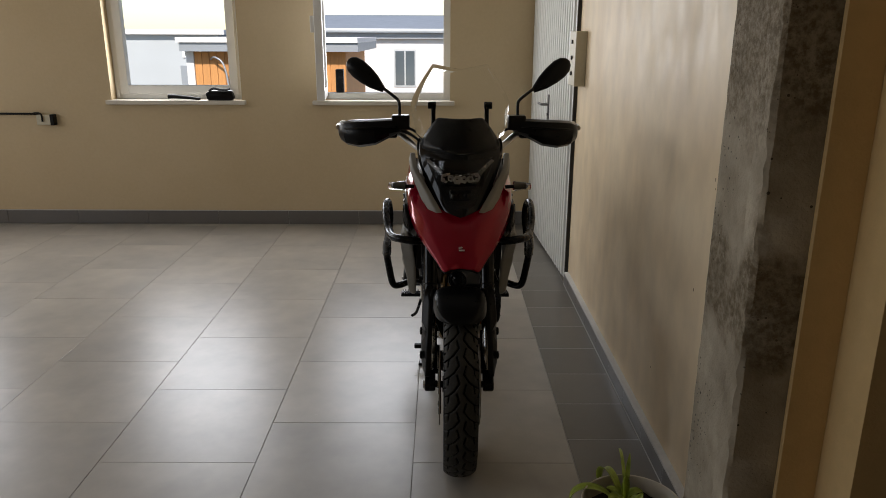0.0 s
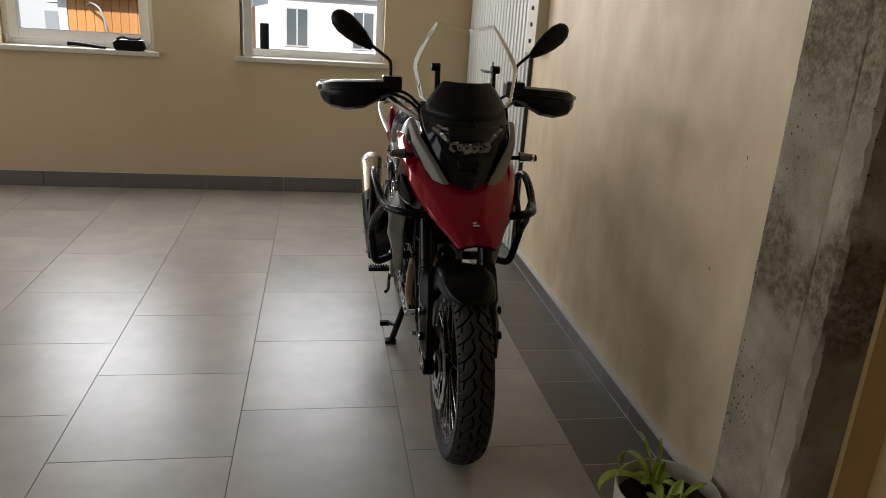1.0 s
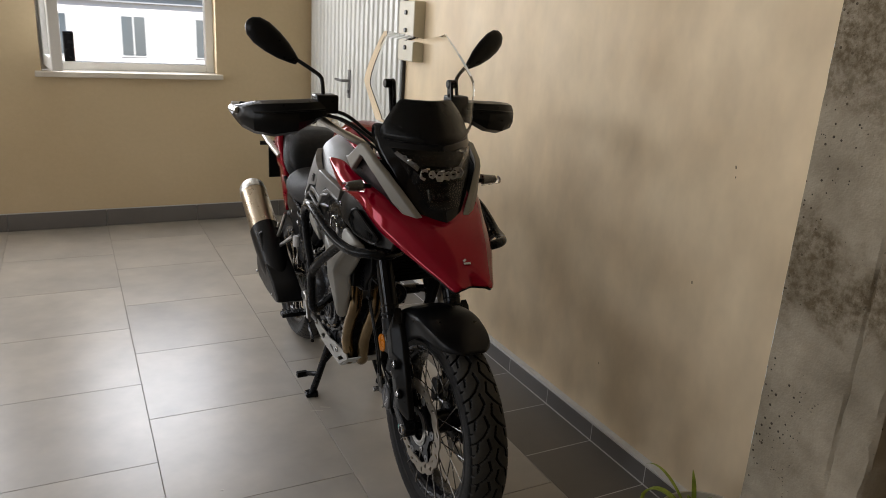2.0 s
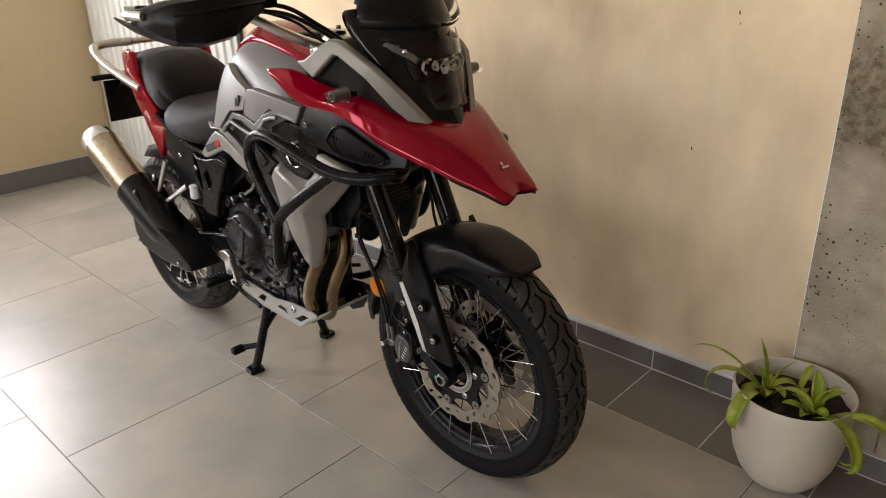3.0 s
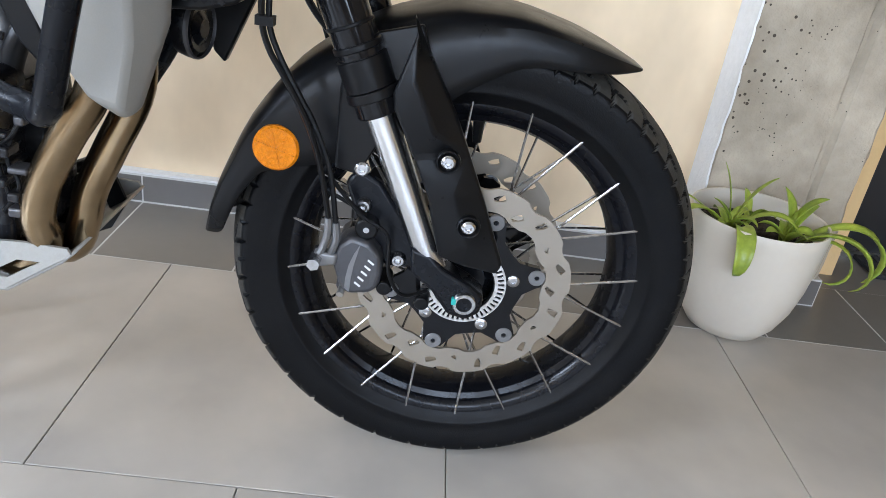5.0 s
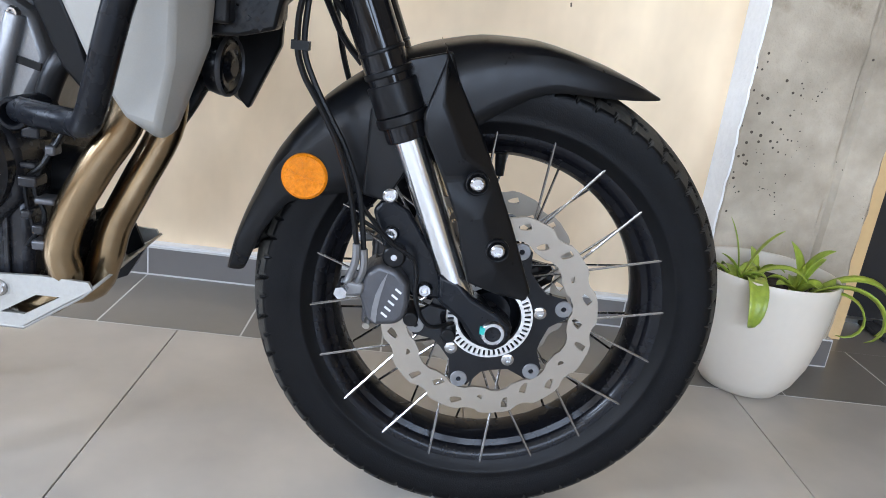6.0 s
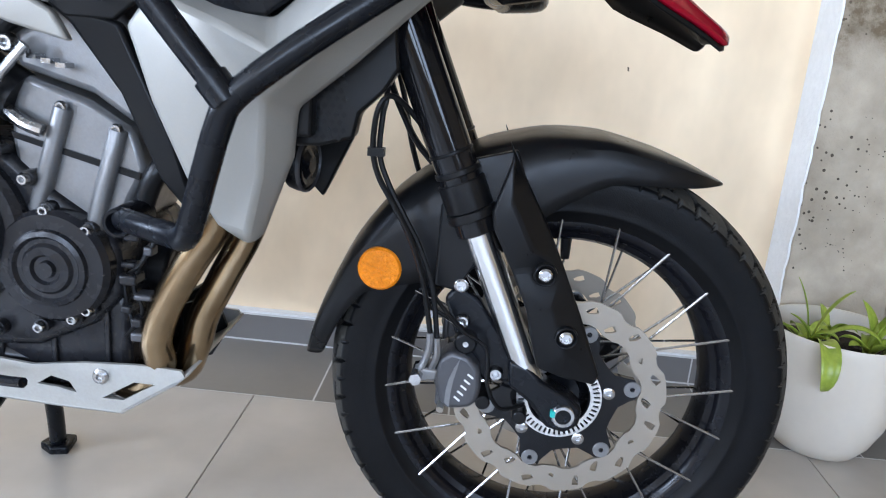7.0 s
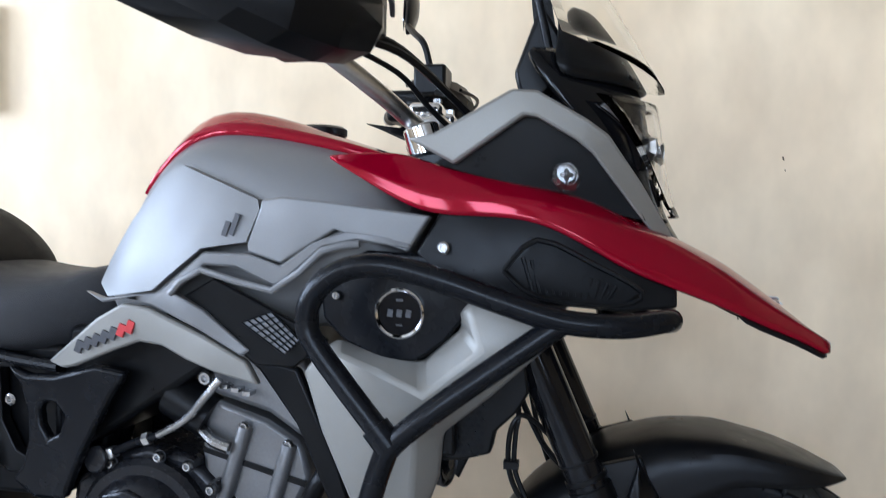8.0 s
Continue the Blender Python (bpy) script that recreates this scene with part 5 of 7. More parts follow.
        # mirror
        stem = part("mirror_stem", tube([(s * -0.235, 0.475, 1.255), (s * -0.235, 0.485, 1.295), (s * -0.240, 0.495, 1.315), (s * -0.265, 0.515, 1.335), (s * -0.305, 0.540, 1.362)], 0.0062, 10, 5), BLACK, bar, "bent black mirror stem")
        c0, c1 = Vector((s * -0.300, 0.540, 1.352)), Vector((s * -0.445, 0.570, 1.468))
        along = (c1 - c0).normalized()
        face = Vector((0.12 * s, 1, 0.05)).normalized()
        wide = along.cross(face).normalized()
        rings = []
        for f, w, t in ((0.0, 0.010, 0.008), (0.10, 0.018, 0.012), (0.28, 0.030, 0.018), (0.5, 0.038, 0.022), (0.72, 0.040, 0.022), (0.88, 0.033, 0.018), (0.97, 0.019, 0.010), (1.0, 0.006, 0.004)):
            c = c0.lerp(c1, f)
            rings.append([tuple(c + wide * w * math.cos(a) + face * (t * math.sin(a) * (1.0 if math.sin(a) < 0 else 0.35))) for a in (2 * math.pi * k / 20 for k in range(20))])
        head = part("mirror_head", loft(rings), BLACK, stem, "teardrop black mirror head", sharp=60)
        rings = []
        for f, w in ((0.14, 0.012), (0.28, 0.025), (0.5, 0.033), (0.72, 0.035), (0.88, 0.026), (0.95, 0.012)):
            c = c0.lerp(c1, f) + face * 0.009
            rings.append([tuple(c + wide * w), tuple(c - wide * w)])
        part("mirror_glass", loft(rings, closed=False), CHROME, head, "mirror glass", thick=0.001)
    for k, pts in enumerate(([(-0.25, 0.50, 1.215), (-0.18, 0.44, 1.205), (-0.13, 0.39, 1.165), (-0.08, 0.345, 1.115), (-0.05, 0.32, 1.04)],
                             [(-0.26, 0.49, 1.20), (-0.19, 0.425, 1.19), (-0.13, 0.375, 1.15), (-0.085, 0.335, 1.105), (-0.04, 0.32, 1.03)],
                             [(-0.22, 0.50, 1.20), (-0.16, 0.435, 1.17), (-0.12, 0.40, 1.13), (-0.075, 0.36, 1.09)],
                             [(0.25, 0.50, 1.215), (0.18, 0.44, 1.205), (0.13, 0.39, 1.165), (0.08, 0.345, 1.115), (0.05, 0.32, 1.04)])):
        part("cable", tube(pts, 0.0055 if k != 2 else 0.004, 8, 5), BLACK, bar, "black control cable")
    return bar


bars()

# ----- tank and side panels -----
def tank():
    secs = [  # along, ridge z, red edge (d, z), crease (d, z), low (d, z), bottom (d, z)
        (0.912, 0.905, (0.060, 0.898), (0.105, 0.885), (0.118, 0.860), (0.10, 0.80)),
        (0.870, 1.020, (0.075, 0.985), (0.112, 0.930), (0.122, 0.868), (0.12, 0.80)),
        (0.828, 1.084, (0.085, 1.044), (0.130, 0.990), (0.140, 0.880), (0.13, 0.80)),
        (0.785, 1.126, (0.092, 1.076), (0.146, 1.034), (0.154, 0.895), (0.14, 0.80)),
        (0.735, 1.143, (0.096, 1.096), (0.160, 1.046), (0.166, 0.915), (0.15, 0.80)),
        (0.660, 1.130, (0.098, 1.094), (0.180, 1.024), (0.178, 0.930), (0.15, 0.80)),
        (0.590, 1.106, (0.100, 1.086), (0.200, 1.000), (0.188, 0.930), (0.16, 0.80)),
        (0.490, 1.071, (0.101, 1.066), (0.206, 0.992), (0.194, 0.925), (0.16, 0.80)),
        (0.400, 1.045, (0.098, 1.035), (0.198, 0.978), (0.190, 0.920), (0.16, 0.82)),
    ]
    rows, top = [], []
    for y, rz, re, cr, lo, bo in secs:
        half = [(0, y, rz), (-re[0] * 0.55, y, rz - (rz - re[1]) * 0.22), (-re[0], y, re[1]), (-(re[0] * 0.45 + cr[0] * 0.55), y, re[1] * 0.5 + cr[1] * 0.5 + 0.008), (-cr[0], y, cr[1]), (-lo[0], y, lo[1]), (-bo[0], y, bo[1])]
        rows.append(half + [(-p[0], p[1], p[2]) for p in half[:0:-1]])
        t = [(0, y, rz + 0.006), (-re[0] * 0.5, y, rz - (rz - re[1]) * 0.16 + 0.009), (-re[0] * 0.62, y, rz - (rz - re[1]) * 0.3 + 0.010), (-re[0] - 0.006, y, re[1] + 0.009)]
        top.append([(-p[0], p[1], p[2]) for p in t[:0:-1]] + t)
    tk = part("fuel_tank", loft(rows), GREY, bike, "satin titanium-grey fuel tank", sharp=50, sub=2)
    part("tank_top", loft(top[1:], closed=False), RED, tk, "glossy red strip along the tank top", thick=0.018, sharp=28, sub=1)
    part("filler_cap", lathe([(0.0, 0.0), (0.0, 0.040), (0.010, 0.040), (0.014, 0.034), (0.014, 0.0)], 32, (0, 0.60, 1.106), "z", closed=False), BLACK, tk, "black filler cap")
    for s in SIDES:
        # bright knee panel and its frame
        knee = panel([(-0.136, 0.890, 0.874), (-0.143, 0.835, 0.962), (-0.156, 0.778, 1.030), (-0.166, 0.742, 1.044), (-0.190, 0.668, 1.018), (-0.206, 0.612, 0.996), (-0.210, 0.608, 0.982), (-0.212, 0.624, 0.939), (-0.208, 0.689, 0.929), (-0.198, 0.766, 0.869), (-0.182, 0.859, 0.854)],
                     [(-0.196, 0.70, 0.982), (-0.184, 0.77, 0.95), (-0.162, 0.85, 0.912)], thick=0.022, side=s)
        # one smooth swell through the rim instead of flat folds
        outer = {}
        for v in knee.verts:
            key = (round(v.co.y, 4), round(v.co.z, 4))
            outer[key] = max(outer.get(key, 0.0), abs(v.co.x))
        rim = [(y, z, d) for (y, z), d in outer.items()]
        form = lambda y, z: (1, y, z, y * y, y * z, z * z)
        fitted = np.linalg.lstsq(np.array([form(y, z) for y, z, _ in rim]), np.array([d for _, _, d in rim]), rcond=None)[0]
        bmesh.ops.subdivide_edges(knee, edges=list(knee.edges), cuts=5, use_grid_fill=True)
        for v in knee.verts:
            d = float(np.dot(form(v.co.y, v.co.z), fitted))
            swell = 0.008 * max(0.0, 1 - ((v.co.y - 0.76) / 0.17) ** 2 - ((v.co.z - 0.955) / 0.11) ** 2)
            v.co.x = -s * (d + swell if abs(v.co.x) > d - 0.009 else d - 0.018)
        part("knee_panel", knee, GREY, tk, "smooth satin silver-grey knee panel", bevel=0.003, segs=3)
        flank = panel([(-0.207, 0.606, 0.9955), (-0.213, 0.574, 1.000), (-0.214, 0.490, 0.992), (-0.209, 0.376, 0.978), (-0.208, 0.404, 0.932), (-0.215, 0.500, 0.958), (-0.216, 0.545, 0.930), (-0.215, 0.575, 0.912), (-0.214, 0.622, 0.926), (-0.213, 0.6235, 0.938), (-0.211, 0.6072, 0.982)], [(-0.219, 0.55, 0.965)], thick=0.022, side=s)
        part("tank_flank", flank, GREY, tk, "satin grey lower tank flank", bevel=0.003, segs=3)
        bm = bmesh.new()
        for y0, z0, a, ln in ((0.640, 0.962, 0.35, 0.030), (0.652, 0.956, 0.35, 0.02)):
            bmesh.ops.create_cube(bm, size=1, matrix=Matrix.LocRotScale((s * -0.2150, y0, z0), Euler((a, 0, 0)), (0.004, 0.007, ln)))
        part("tank_mark", bm, DECAL_DARK, tk, "dark maker's mark")
        # silver swoosh below the tank
        sw = panel([(-0.168, 0.900, 0.860), (-0.182, 0.862, 0.846), (-0.188, 0.825, 0.852), (-0.196, 0.775, 0.847), (-0.204, 0.694, 0.815), (-0.206, 0.634, 0.784), (-0.204, 0.622, 0.792), (-0.208, 0.690, 0.845), (-0.210, 0.735, 0.868), (-0.210, 0.688, 0.906), (-0.212, 0.640, 0.905), (-0.214, 0.585, 0.882), (-0.216, 0.570, 0.888),
                    (-0.218, 0.515, 0.935), (-0.216, 0.470, 0.945), (-0.212, 0.400, 0.935), (-0.206, 0.400, 0.946), (-0.218, 0.490, 0.956), (-0.219, 0.530, 0.940), (-0.217, 0.575, 0.909), (-0.216, 0.622, 0.924), (-0.210, 0.688, 0.925), (-0.198, 0.768, 0.866), (-0.182, 0.860, 0.852)],
                   thick=0.016, side=s)
        part("swoosh_panel", sw, GREY, tk, "satin grey folded panel under the tank", bevel=0.004)
        part("swoosh_edge", tube(mir([(-0.214, 0.735, 0.866), (-0.215, 0.688, 0.900), (-0.217, 0.585, 0.876), (-0.222, 0.515, 0.930), (-0.220, 0.465, 0.940)], s), 0.005, 8, 2), GREY, tk, "folded grey edge line")
        vent = panel([(-0.196, 0.728, 0.860), (-0.204, 0.676, 0.889), (-0.208, 0.572, 0.841), (-0.206, 0.510, 0.812), (-0.200, 0.560, 0.772), (-0.200, 0.615, 0.772), (-0.198, 0.674, 0.813)], thick=0.012, side=s)
        vt = part("vent_panel", vent, BLACK, tk, "black vent panel", bevel=0.003)
        part("vent_mesh", panel([(-0.2095, 0.630, 0.831), (-0.2095, 0.588, 0.847), (-0.2095, 0.548, 0.811), (-0.2095, 0.569, 0.791)], thick=0.004, side=s), MESH_GREY, vt, "grey mesh inlay of the vent")
        for k in range(7):
            f = k / 6
            part("vent_bar", rod((s * -0.2105, 0.630 - 0.061 * f, 0.831 - 0.040 * f), (s * -0.2105, 0.588 - 0.040 * f, 0.847 - 0.036 * f), 0.0011, 5), FRAME, vt)
        for k in range(6):
            f = k / 5
            part("vent_bar", rod((s * -0.2105, 0.630 - 0.042 * f, 0.831 + 0.016 * f), (s * -0.2105, 0.569 - 0.021 * f, 0.791 + 0.020 * f), 0.0011, 5), FRAME, vt)
        # long leg of the frame cover, in front of the engine
        leg = panel([(-0.200, 0.735, 0.862), (-0.200, 0.660, 0.805), (-0.196, 0.612, 0.765), (-0.186, 0.560, 0.690), (-0.178, 0.520, 0.595), (-0.176, 0.495, 0.565), (-0.176, 0.482, 0.572), (-0.186, 0.500, 0.640), (-0.196, 0.556, 0.770), (-0.202, 0.620, 0.785), (-0.205, 0.70, 0.848)], thick=0.018, side=s)
        part("frame_leg", leg, BLACK, tk, "long satin black leg cover", bevel=0.005)
        # silver panel with the dealer's mark
        wp = panel([(-0.174, 0.955, 0.755), (-0.176, 0.927, 0.746), (-0.178, 0.910, 0.750), (-0.187, 0.836, 0.780), (-0.192, 0.797, 0.794), (-0.196, 0.759, 0.791), (-0.199, 0.721, 0.774), (-0.201, 0.679, 0.760), (-0.202, 0.610, 0.745), (-0.204, 0.628, 0.777), (-0.203, 0.694, 0.810), (-0.198, 0.779, 0.843), (-0.193, 0.823, 0.847), (-0.184, 0.871, 0.822)],
                   [(-0.199, 0.790, 0.822), (-0.206, 0.690, 0.787)], thick=0.016, side=s)
        w = part("side_panel", wp, SILVER, tk, "satin silver side panel with a red and dark sticker", bevel=0.004)
        for k in range(7):
            f = k / 6
            q = bmesh.new()
            bmesh.ops.create_cube(q, size=1, matrix=Matrix.LocRotScale((s * (-0.1835 - 0.0125 * f), 0.896 - 0.090 * f, 0.781 + 0.034 * f), Euler((0.36, 0, 0)), (0.004, 0.0108, 0.0175)))
            part("sticker_bar", q, DECAL_RED if k in (5, 6) else DECAL_DARK, w)
        # frame plate behind
        fp = ring_plate([(1.035, 0.742), (1.000, 0.731), (0.955, 0.731), (0.920, 0.741), (0.889, 0.751), (0.833, 0.742), (0.857, 0.708), (0.882, 0.662), (0.906, 0.616), (0.925, 0.570), (0.935, 0.545), (0.987, 0.545), (1.025, 0.570), (1.007, 0.592), (0.996, 0.632), (0.998, 0.673), (1.010, 0.713)],
                        [[(0.977, 0.680), (0.967, 0.692), (0.952, 0.691), (0.935, 0.672), (0.945, 0.644), (0.961, 0.636), (0.974, 0.656)]], s * -0.146, s * -0.166)
        f = part("frame_plate", fp, FRAME, tk, "smooth satin black frame plate with a teardrop opening", bevel=0.007, segs=4, sharp=50)
        bolt(f, (s * -0.158, 1.030, 0.690), 0.009, -s)
        bolt(tk, (s * -0.125, 0.725, 0.735), 0.012, -s, CHROME, depth=0.012)
        # emblem panel and crash-bar side
        ep = panel([(-0.196, 0.530, 0.905), (-0.202, 0.460, 0.932), (-0.206, 0.380, 0.928), (-0.206, 0.325, 0.890), (-0.206, 0.320, 0.862), (-0.204, 0.354, 0.818), (-0.204, 0.392, 0.790), (-0.202, 0.435, 0.790), (-0.200, 0.490, 0.812), (-0.198, 0.520, 0.840)], [(-0.212, 0.420, 0.855)], thick=0.02, side=s)
        e = part("emblem_panel", ep, FRAME, tk, "black panel with a round chromed emblem", bevel=0.004)
        part("emblem_ring", lathe([(s * -0.206, 0.0280), (s * -0.206, 0.0330), (s * -0.2165, 0.0325), (s * -0.2185, 0.0305), (s * -0.2165, 0.0282)], 48, (0, 0.412, 0.853)), CHROME, e, "chromed emblem ring")
        part("emblem_face", lathe([(s * -0.206, 0.0), (s * -0.206, 0.027), (s * -0.215, 0.027), (s * -0.215, 0.0)], 40, (0, 0.412, 0.853), closed=False), BADGE, e)
        bm = bmesh.new()
        for k in range(3):
            bmesh.ops.create_cube(bm, size=1, matrix=Matrix.LocRotScale((s * -0.2155, 0.412 + (1 - k) * 0.0120, 0.853), Euler((0.15, 0, 0)), (0.0010, 0.0070, 0.0095)))
        bmesh.ops.create_cube(bm, size=1, matrix=Matrix.LocRotScale((s * -0.2155, 0.412, 0.870), Euler((0, 0, 0)), (0.0010, 0.009, 0.003)))
        bmesh.ops.create_cube(bm, size=1, matrix=Matrix.LocRotScale((s * -0.2155, 0.412, 0.838), Euler((0, 0, 0)), (0.0010, 0.008, 0.002)))
        part("emblem_mark", bm, CALIPER, e, "pale emblem bars")
        bolt(e, (s * -0.203, 0.500, 0.872), 0.006, -s)
        # black intake under the beak wing
        ip = panel([(-0.206, 0.395, 0.930), (-0.196, 0.362, 0.990), (-0.193, 0.300, 0.992), (-0.187, 0.240, 0.990), (-0.178, 0.180, 0.958), (-0.164, 0.112, 0.915), (-0.150, 0.066, 0.900), (-0.160, 0.066, 0.868), (-0.180, 0.132, 0.862), (-0.205, 0.274, 0.874), (-0.210, 0.350, 0.890)], [(-0.214, 0.29, 0.925), (-0.200, 0.2, 0.90)], thick=0.016, side=s)
        i_ = part("intake_panel", ip, BLACK, tk, "black intake panel under the beak", bevel=0.004)
        part("intake_mesh", panel([(-0.212, 0.278, 0.912), (-0.205, 0.236, 0.952), (-0.195, 0.170, 0.922), (-0.182, 0.112, 0.889), (-0.188, 0.140, 0.872), (-0.208, 0.235, 0.882)], [(-0.212, 0.22, 0.912)], thick=0.006, side=s), RUBBER, i_, "dark intake mesh")
        for k in range(12):
            f = (k + 0.5) / 12
            part("intake_slat", rod((s * (-0.2135 + 0.024 * f), 0.262 - 0.125 * f, 0.930 - 0.036 * f), (s * (-0.2105 + 0.021 * f), 0.248 - 0.100 * f, 0.886 - 0.008 * f), 0.0026, 6), BLACK, i_)
        part("intake_rim", tube(mir([(-0.2135, 0.280, 0.912), (-0.2085, 0.240, 0.951), (-0.197, 0.170, 0.922), (-0.184, 0.112, 0.889), (-0.190, 0.140, 0.871), (-0.2095, 0.236, 0.880), (-0.2135, 0.280, 0.912)], s), 0.0035, 6, 3), BLACK, i_)
        bolt(i_, (s * -0.211, 0.357, 0.938), 0.008, -s, CHROME)
    return tk


tank()


# ----- radiator and its shrouds -----
rad = part("radiator", box((-0.17, 0.345, 0.66), (0.17, 0.400, 0.87)), BLACK, bike, "black radiator core", bevel=0.004)
for k in range(17):
    part("radiator_fin", box((-0.145, 0.341, 0.668 + k * 0.0115), (0.145, 0.3445, 0.671 + k * 0.0115)), BLACK, rad)
part("radiator_guard", prism([(0.285, 0.760), (0.305, 0.720), (0.342, 0.684), (0.344, 0.626), (0.388, 0.528), (0.405, 0.545), (0.41, 0.80), (0.30, 0.82)], 0.125, 0.147), BLACK, rad, bevel=0.004)
part("radiator_guard", prism([(0.250, 0.745), (0.266, 0.718), (0.294, 0.690), (0.300, 0.660), (0.340, 0.648), (0.400, 0.643), (0.40, 0.80), (0.26, 0.82)], -0.145, -0.110), BLACK, rad, bevel=0.004)
bm = bmesh.new()
for i in range(9):
    for j in range(13):
        if 0.312 + 0.0095 * i < 0.302 or 0.632 + 0.0092 * j < 0.655:
            continue
        bmesh.ops.create_cube(bm, size=1, matrix=Matrix.LocRotScale((-0.1465, 0.312 + 0.0095 * i + (0.0048 if j % 2 else 0), 0.632 + 0.0092 * j), Euler((0.78, 0, 0)), (0.003, 0.0050, 0.0050)))
part("guard_mesh", bm, FRAME, rad, "black dotted guard mesh beside the radiator")
horn = part("horn", lathe([(0.030, 0.0), (0.026, 0.020), (0.018, 0.036), (0.006, 0.039), (-0.002, 0.038), (-0.006, 0.030), (-0.004, 0.022), (-0.010, 0.012), (-0.010, 0.0)], 36, axis="y", closed=False), FRAME, rad, "round black horn", sharp=30)
horn.matrix_basis = pose(0.0, 0.388, 0.600, 0, 0, -11)
part("horn_rim", lathe([(-0.001, 0.040), (-0.005, 0.0395), (-0.007, 0.0375), (-0.003, 0.0365)], 36, axis="y"), CALIPER, horn)
part("horn_stay", box((-0.008, 0.030, 0.0), (0.008, 0.036, 0.075)), FRAME, horn)
for s in SIDES:
    sh = panel([(-0.204, 0.545, 0.768), (-0.204, 0.524, 0.797), (-0.200, 0.500, 0.813), (-0.198, 0.447, 0.799), (-0.198, 0.385, 0.789), (-0.200, 0.334, 0.836), (-0.204, 0.338, 0.856), (-0.212, 0.324, 0.870), (-0.213, 0.303, 0.873), (-0.210, 0.254, 0.862), (-0.200, 0.190, 0.846), (-0.192, 0.232, 0.808), (-0.188, 0.296, 0.747), (-0.184, 0.358, 0.694), (-0.180, 0.363, 0.636), (-0.182, 0.396, 0.540), (-0.190, 0.410, 0.529), (-0.196, 0.446, 0.551), (-0.198, 0.482, 0.604), (-0.202, 0.52, 0.69)],
               [(-0.214, 0.215, 0.843), (-0.226, 0.275, 0.806), (-0.228, 0.335, 0.755), (-0.226, 0.384, 0.704), (-0.212, 0.391, 0.622), (-0.204, 0.408, 0.545), (-0.230, 0.424, 0.678), (-0.222, 0.46, 0.72), (-0.220, 0.494, 0.800), (-0.228, 0.438, 0.780), (-0.232, 0.376, 0.754), (-0.230, 0.306, 0.812), (-0.222, 0.318, 0.848)],
               [(10, 20), (20, 21), (21, 22), (22, 23), (23, 24), (24, 25), (25, 16), (23, 26), (26, 24), (1, 28), (28, 29), (29, 30), (30, 31), (31, 32), (32, 7)], thick=0.014, side=s)
    part("radiator_shroud", sh, SILVER, bike, "satin silver radiator shroud", bevel=0.006)
    # crash bars
    cb = part("crash_bar", tube(mir([(-0.10, 0.135, 0.842), (-0.16, 0.085, 0.850), (-0.21, 0.082, 0.858), (-0.248, 0.135, 0.853), (-0.266, 0.205, 0.858), (-0.278, 0.270, 0.877), (-0.286, 0.345, 0.902), (-0.288, 0.412, 0.917), (-0.286, 0.462, 0.911), (-0.284, 0.498, 0.885), (-0.282, 0.510, 0.850), (-0.283, 0.496, 0.815), (-0.290, 0.407, 0.712)], s), 0.0145, 14, 5), FRAME, bike, "powder-coated black crash bar")
    part("crash_bar_brace", tube(mir([(-0.262, 0.205, 0.856), (-0.276, 0.280, 0.802), (-0.287, 0.340, 0.757), (-0.290, 0.396, 0.710), (-0.288, 0.412, 0.680), (-0.282, 0.428, 0.630), (-0.274, 0.445, 0.575), (-0.262, 0.458, 0.552), (-0.238, 0.482, 0.547), (-0.20, 0.535, 0.544), (-0.165, 0.572, 0.540)], s), 0.0145, 14, 4), FRAME, cb, "lower crash bar")
    part("weld_collar", rod((s * -0.290, 0.420, 0.727), (s * -0.290, 0.402, 0.705), 0.018, 14), FRAME, cb)
    part("bar_foot", lathe([(s * -0.105, 0.0), (s * -0.105, 0.0185), (s * -0.174, 0.0185), (s * -0.176, 0.017), (s * -0.176, 0.0135), (s * -0.174, 0.012), (s * -0.130, 0.012), (s * -0.130, 0.0)], 24, (0, 0.576, 0.536), closed=False), FRAME, cb, "open tube end of the crash bar", sharp=40)
part("cross_brace", tube([(-0.10, 0.135, 0.842), (0.0, 0.15, 0.845), (0.10, 0.135, 0.842)], 0.0145, 12, 4), FRAME, bike)
part("down_tube", tube([(0.12, 0.415, 0.68), (0.155, 0.452, 0.585), (0.175, 0.488, 0.520), (0.18, 0.525, 0.460), (0.18, 0.556, 0.383), (0.175, 0.582, 0.344), (0.15, 0.635, 0.318), (0.11, 0.70, 0.31)], 0.0130, 12, 5), FRAME, bike, "black down tube")

# ----- seat, tail -----
def seat_row(y, top, low, w, cr=0.018):
    return [(-w, y, low), (-w * 1.04, y, low + (top - low) * 0.5), (-w * 0.96, y, top - cr), (-w * 0.7, y, top - 0.003), (0, y, top), (w * 0.7, y, top - 0.003), (w * 0.96, y, top - cr), (w * 1.04, y, low + (top - low) * 0.5), (w, y, low)]


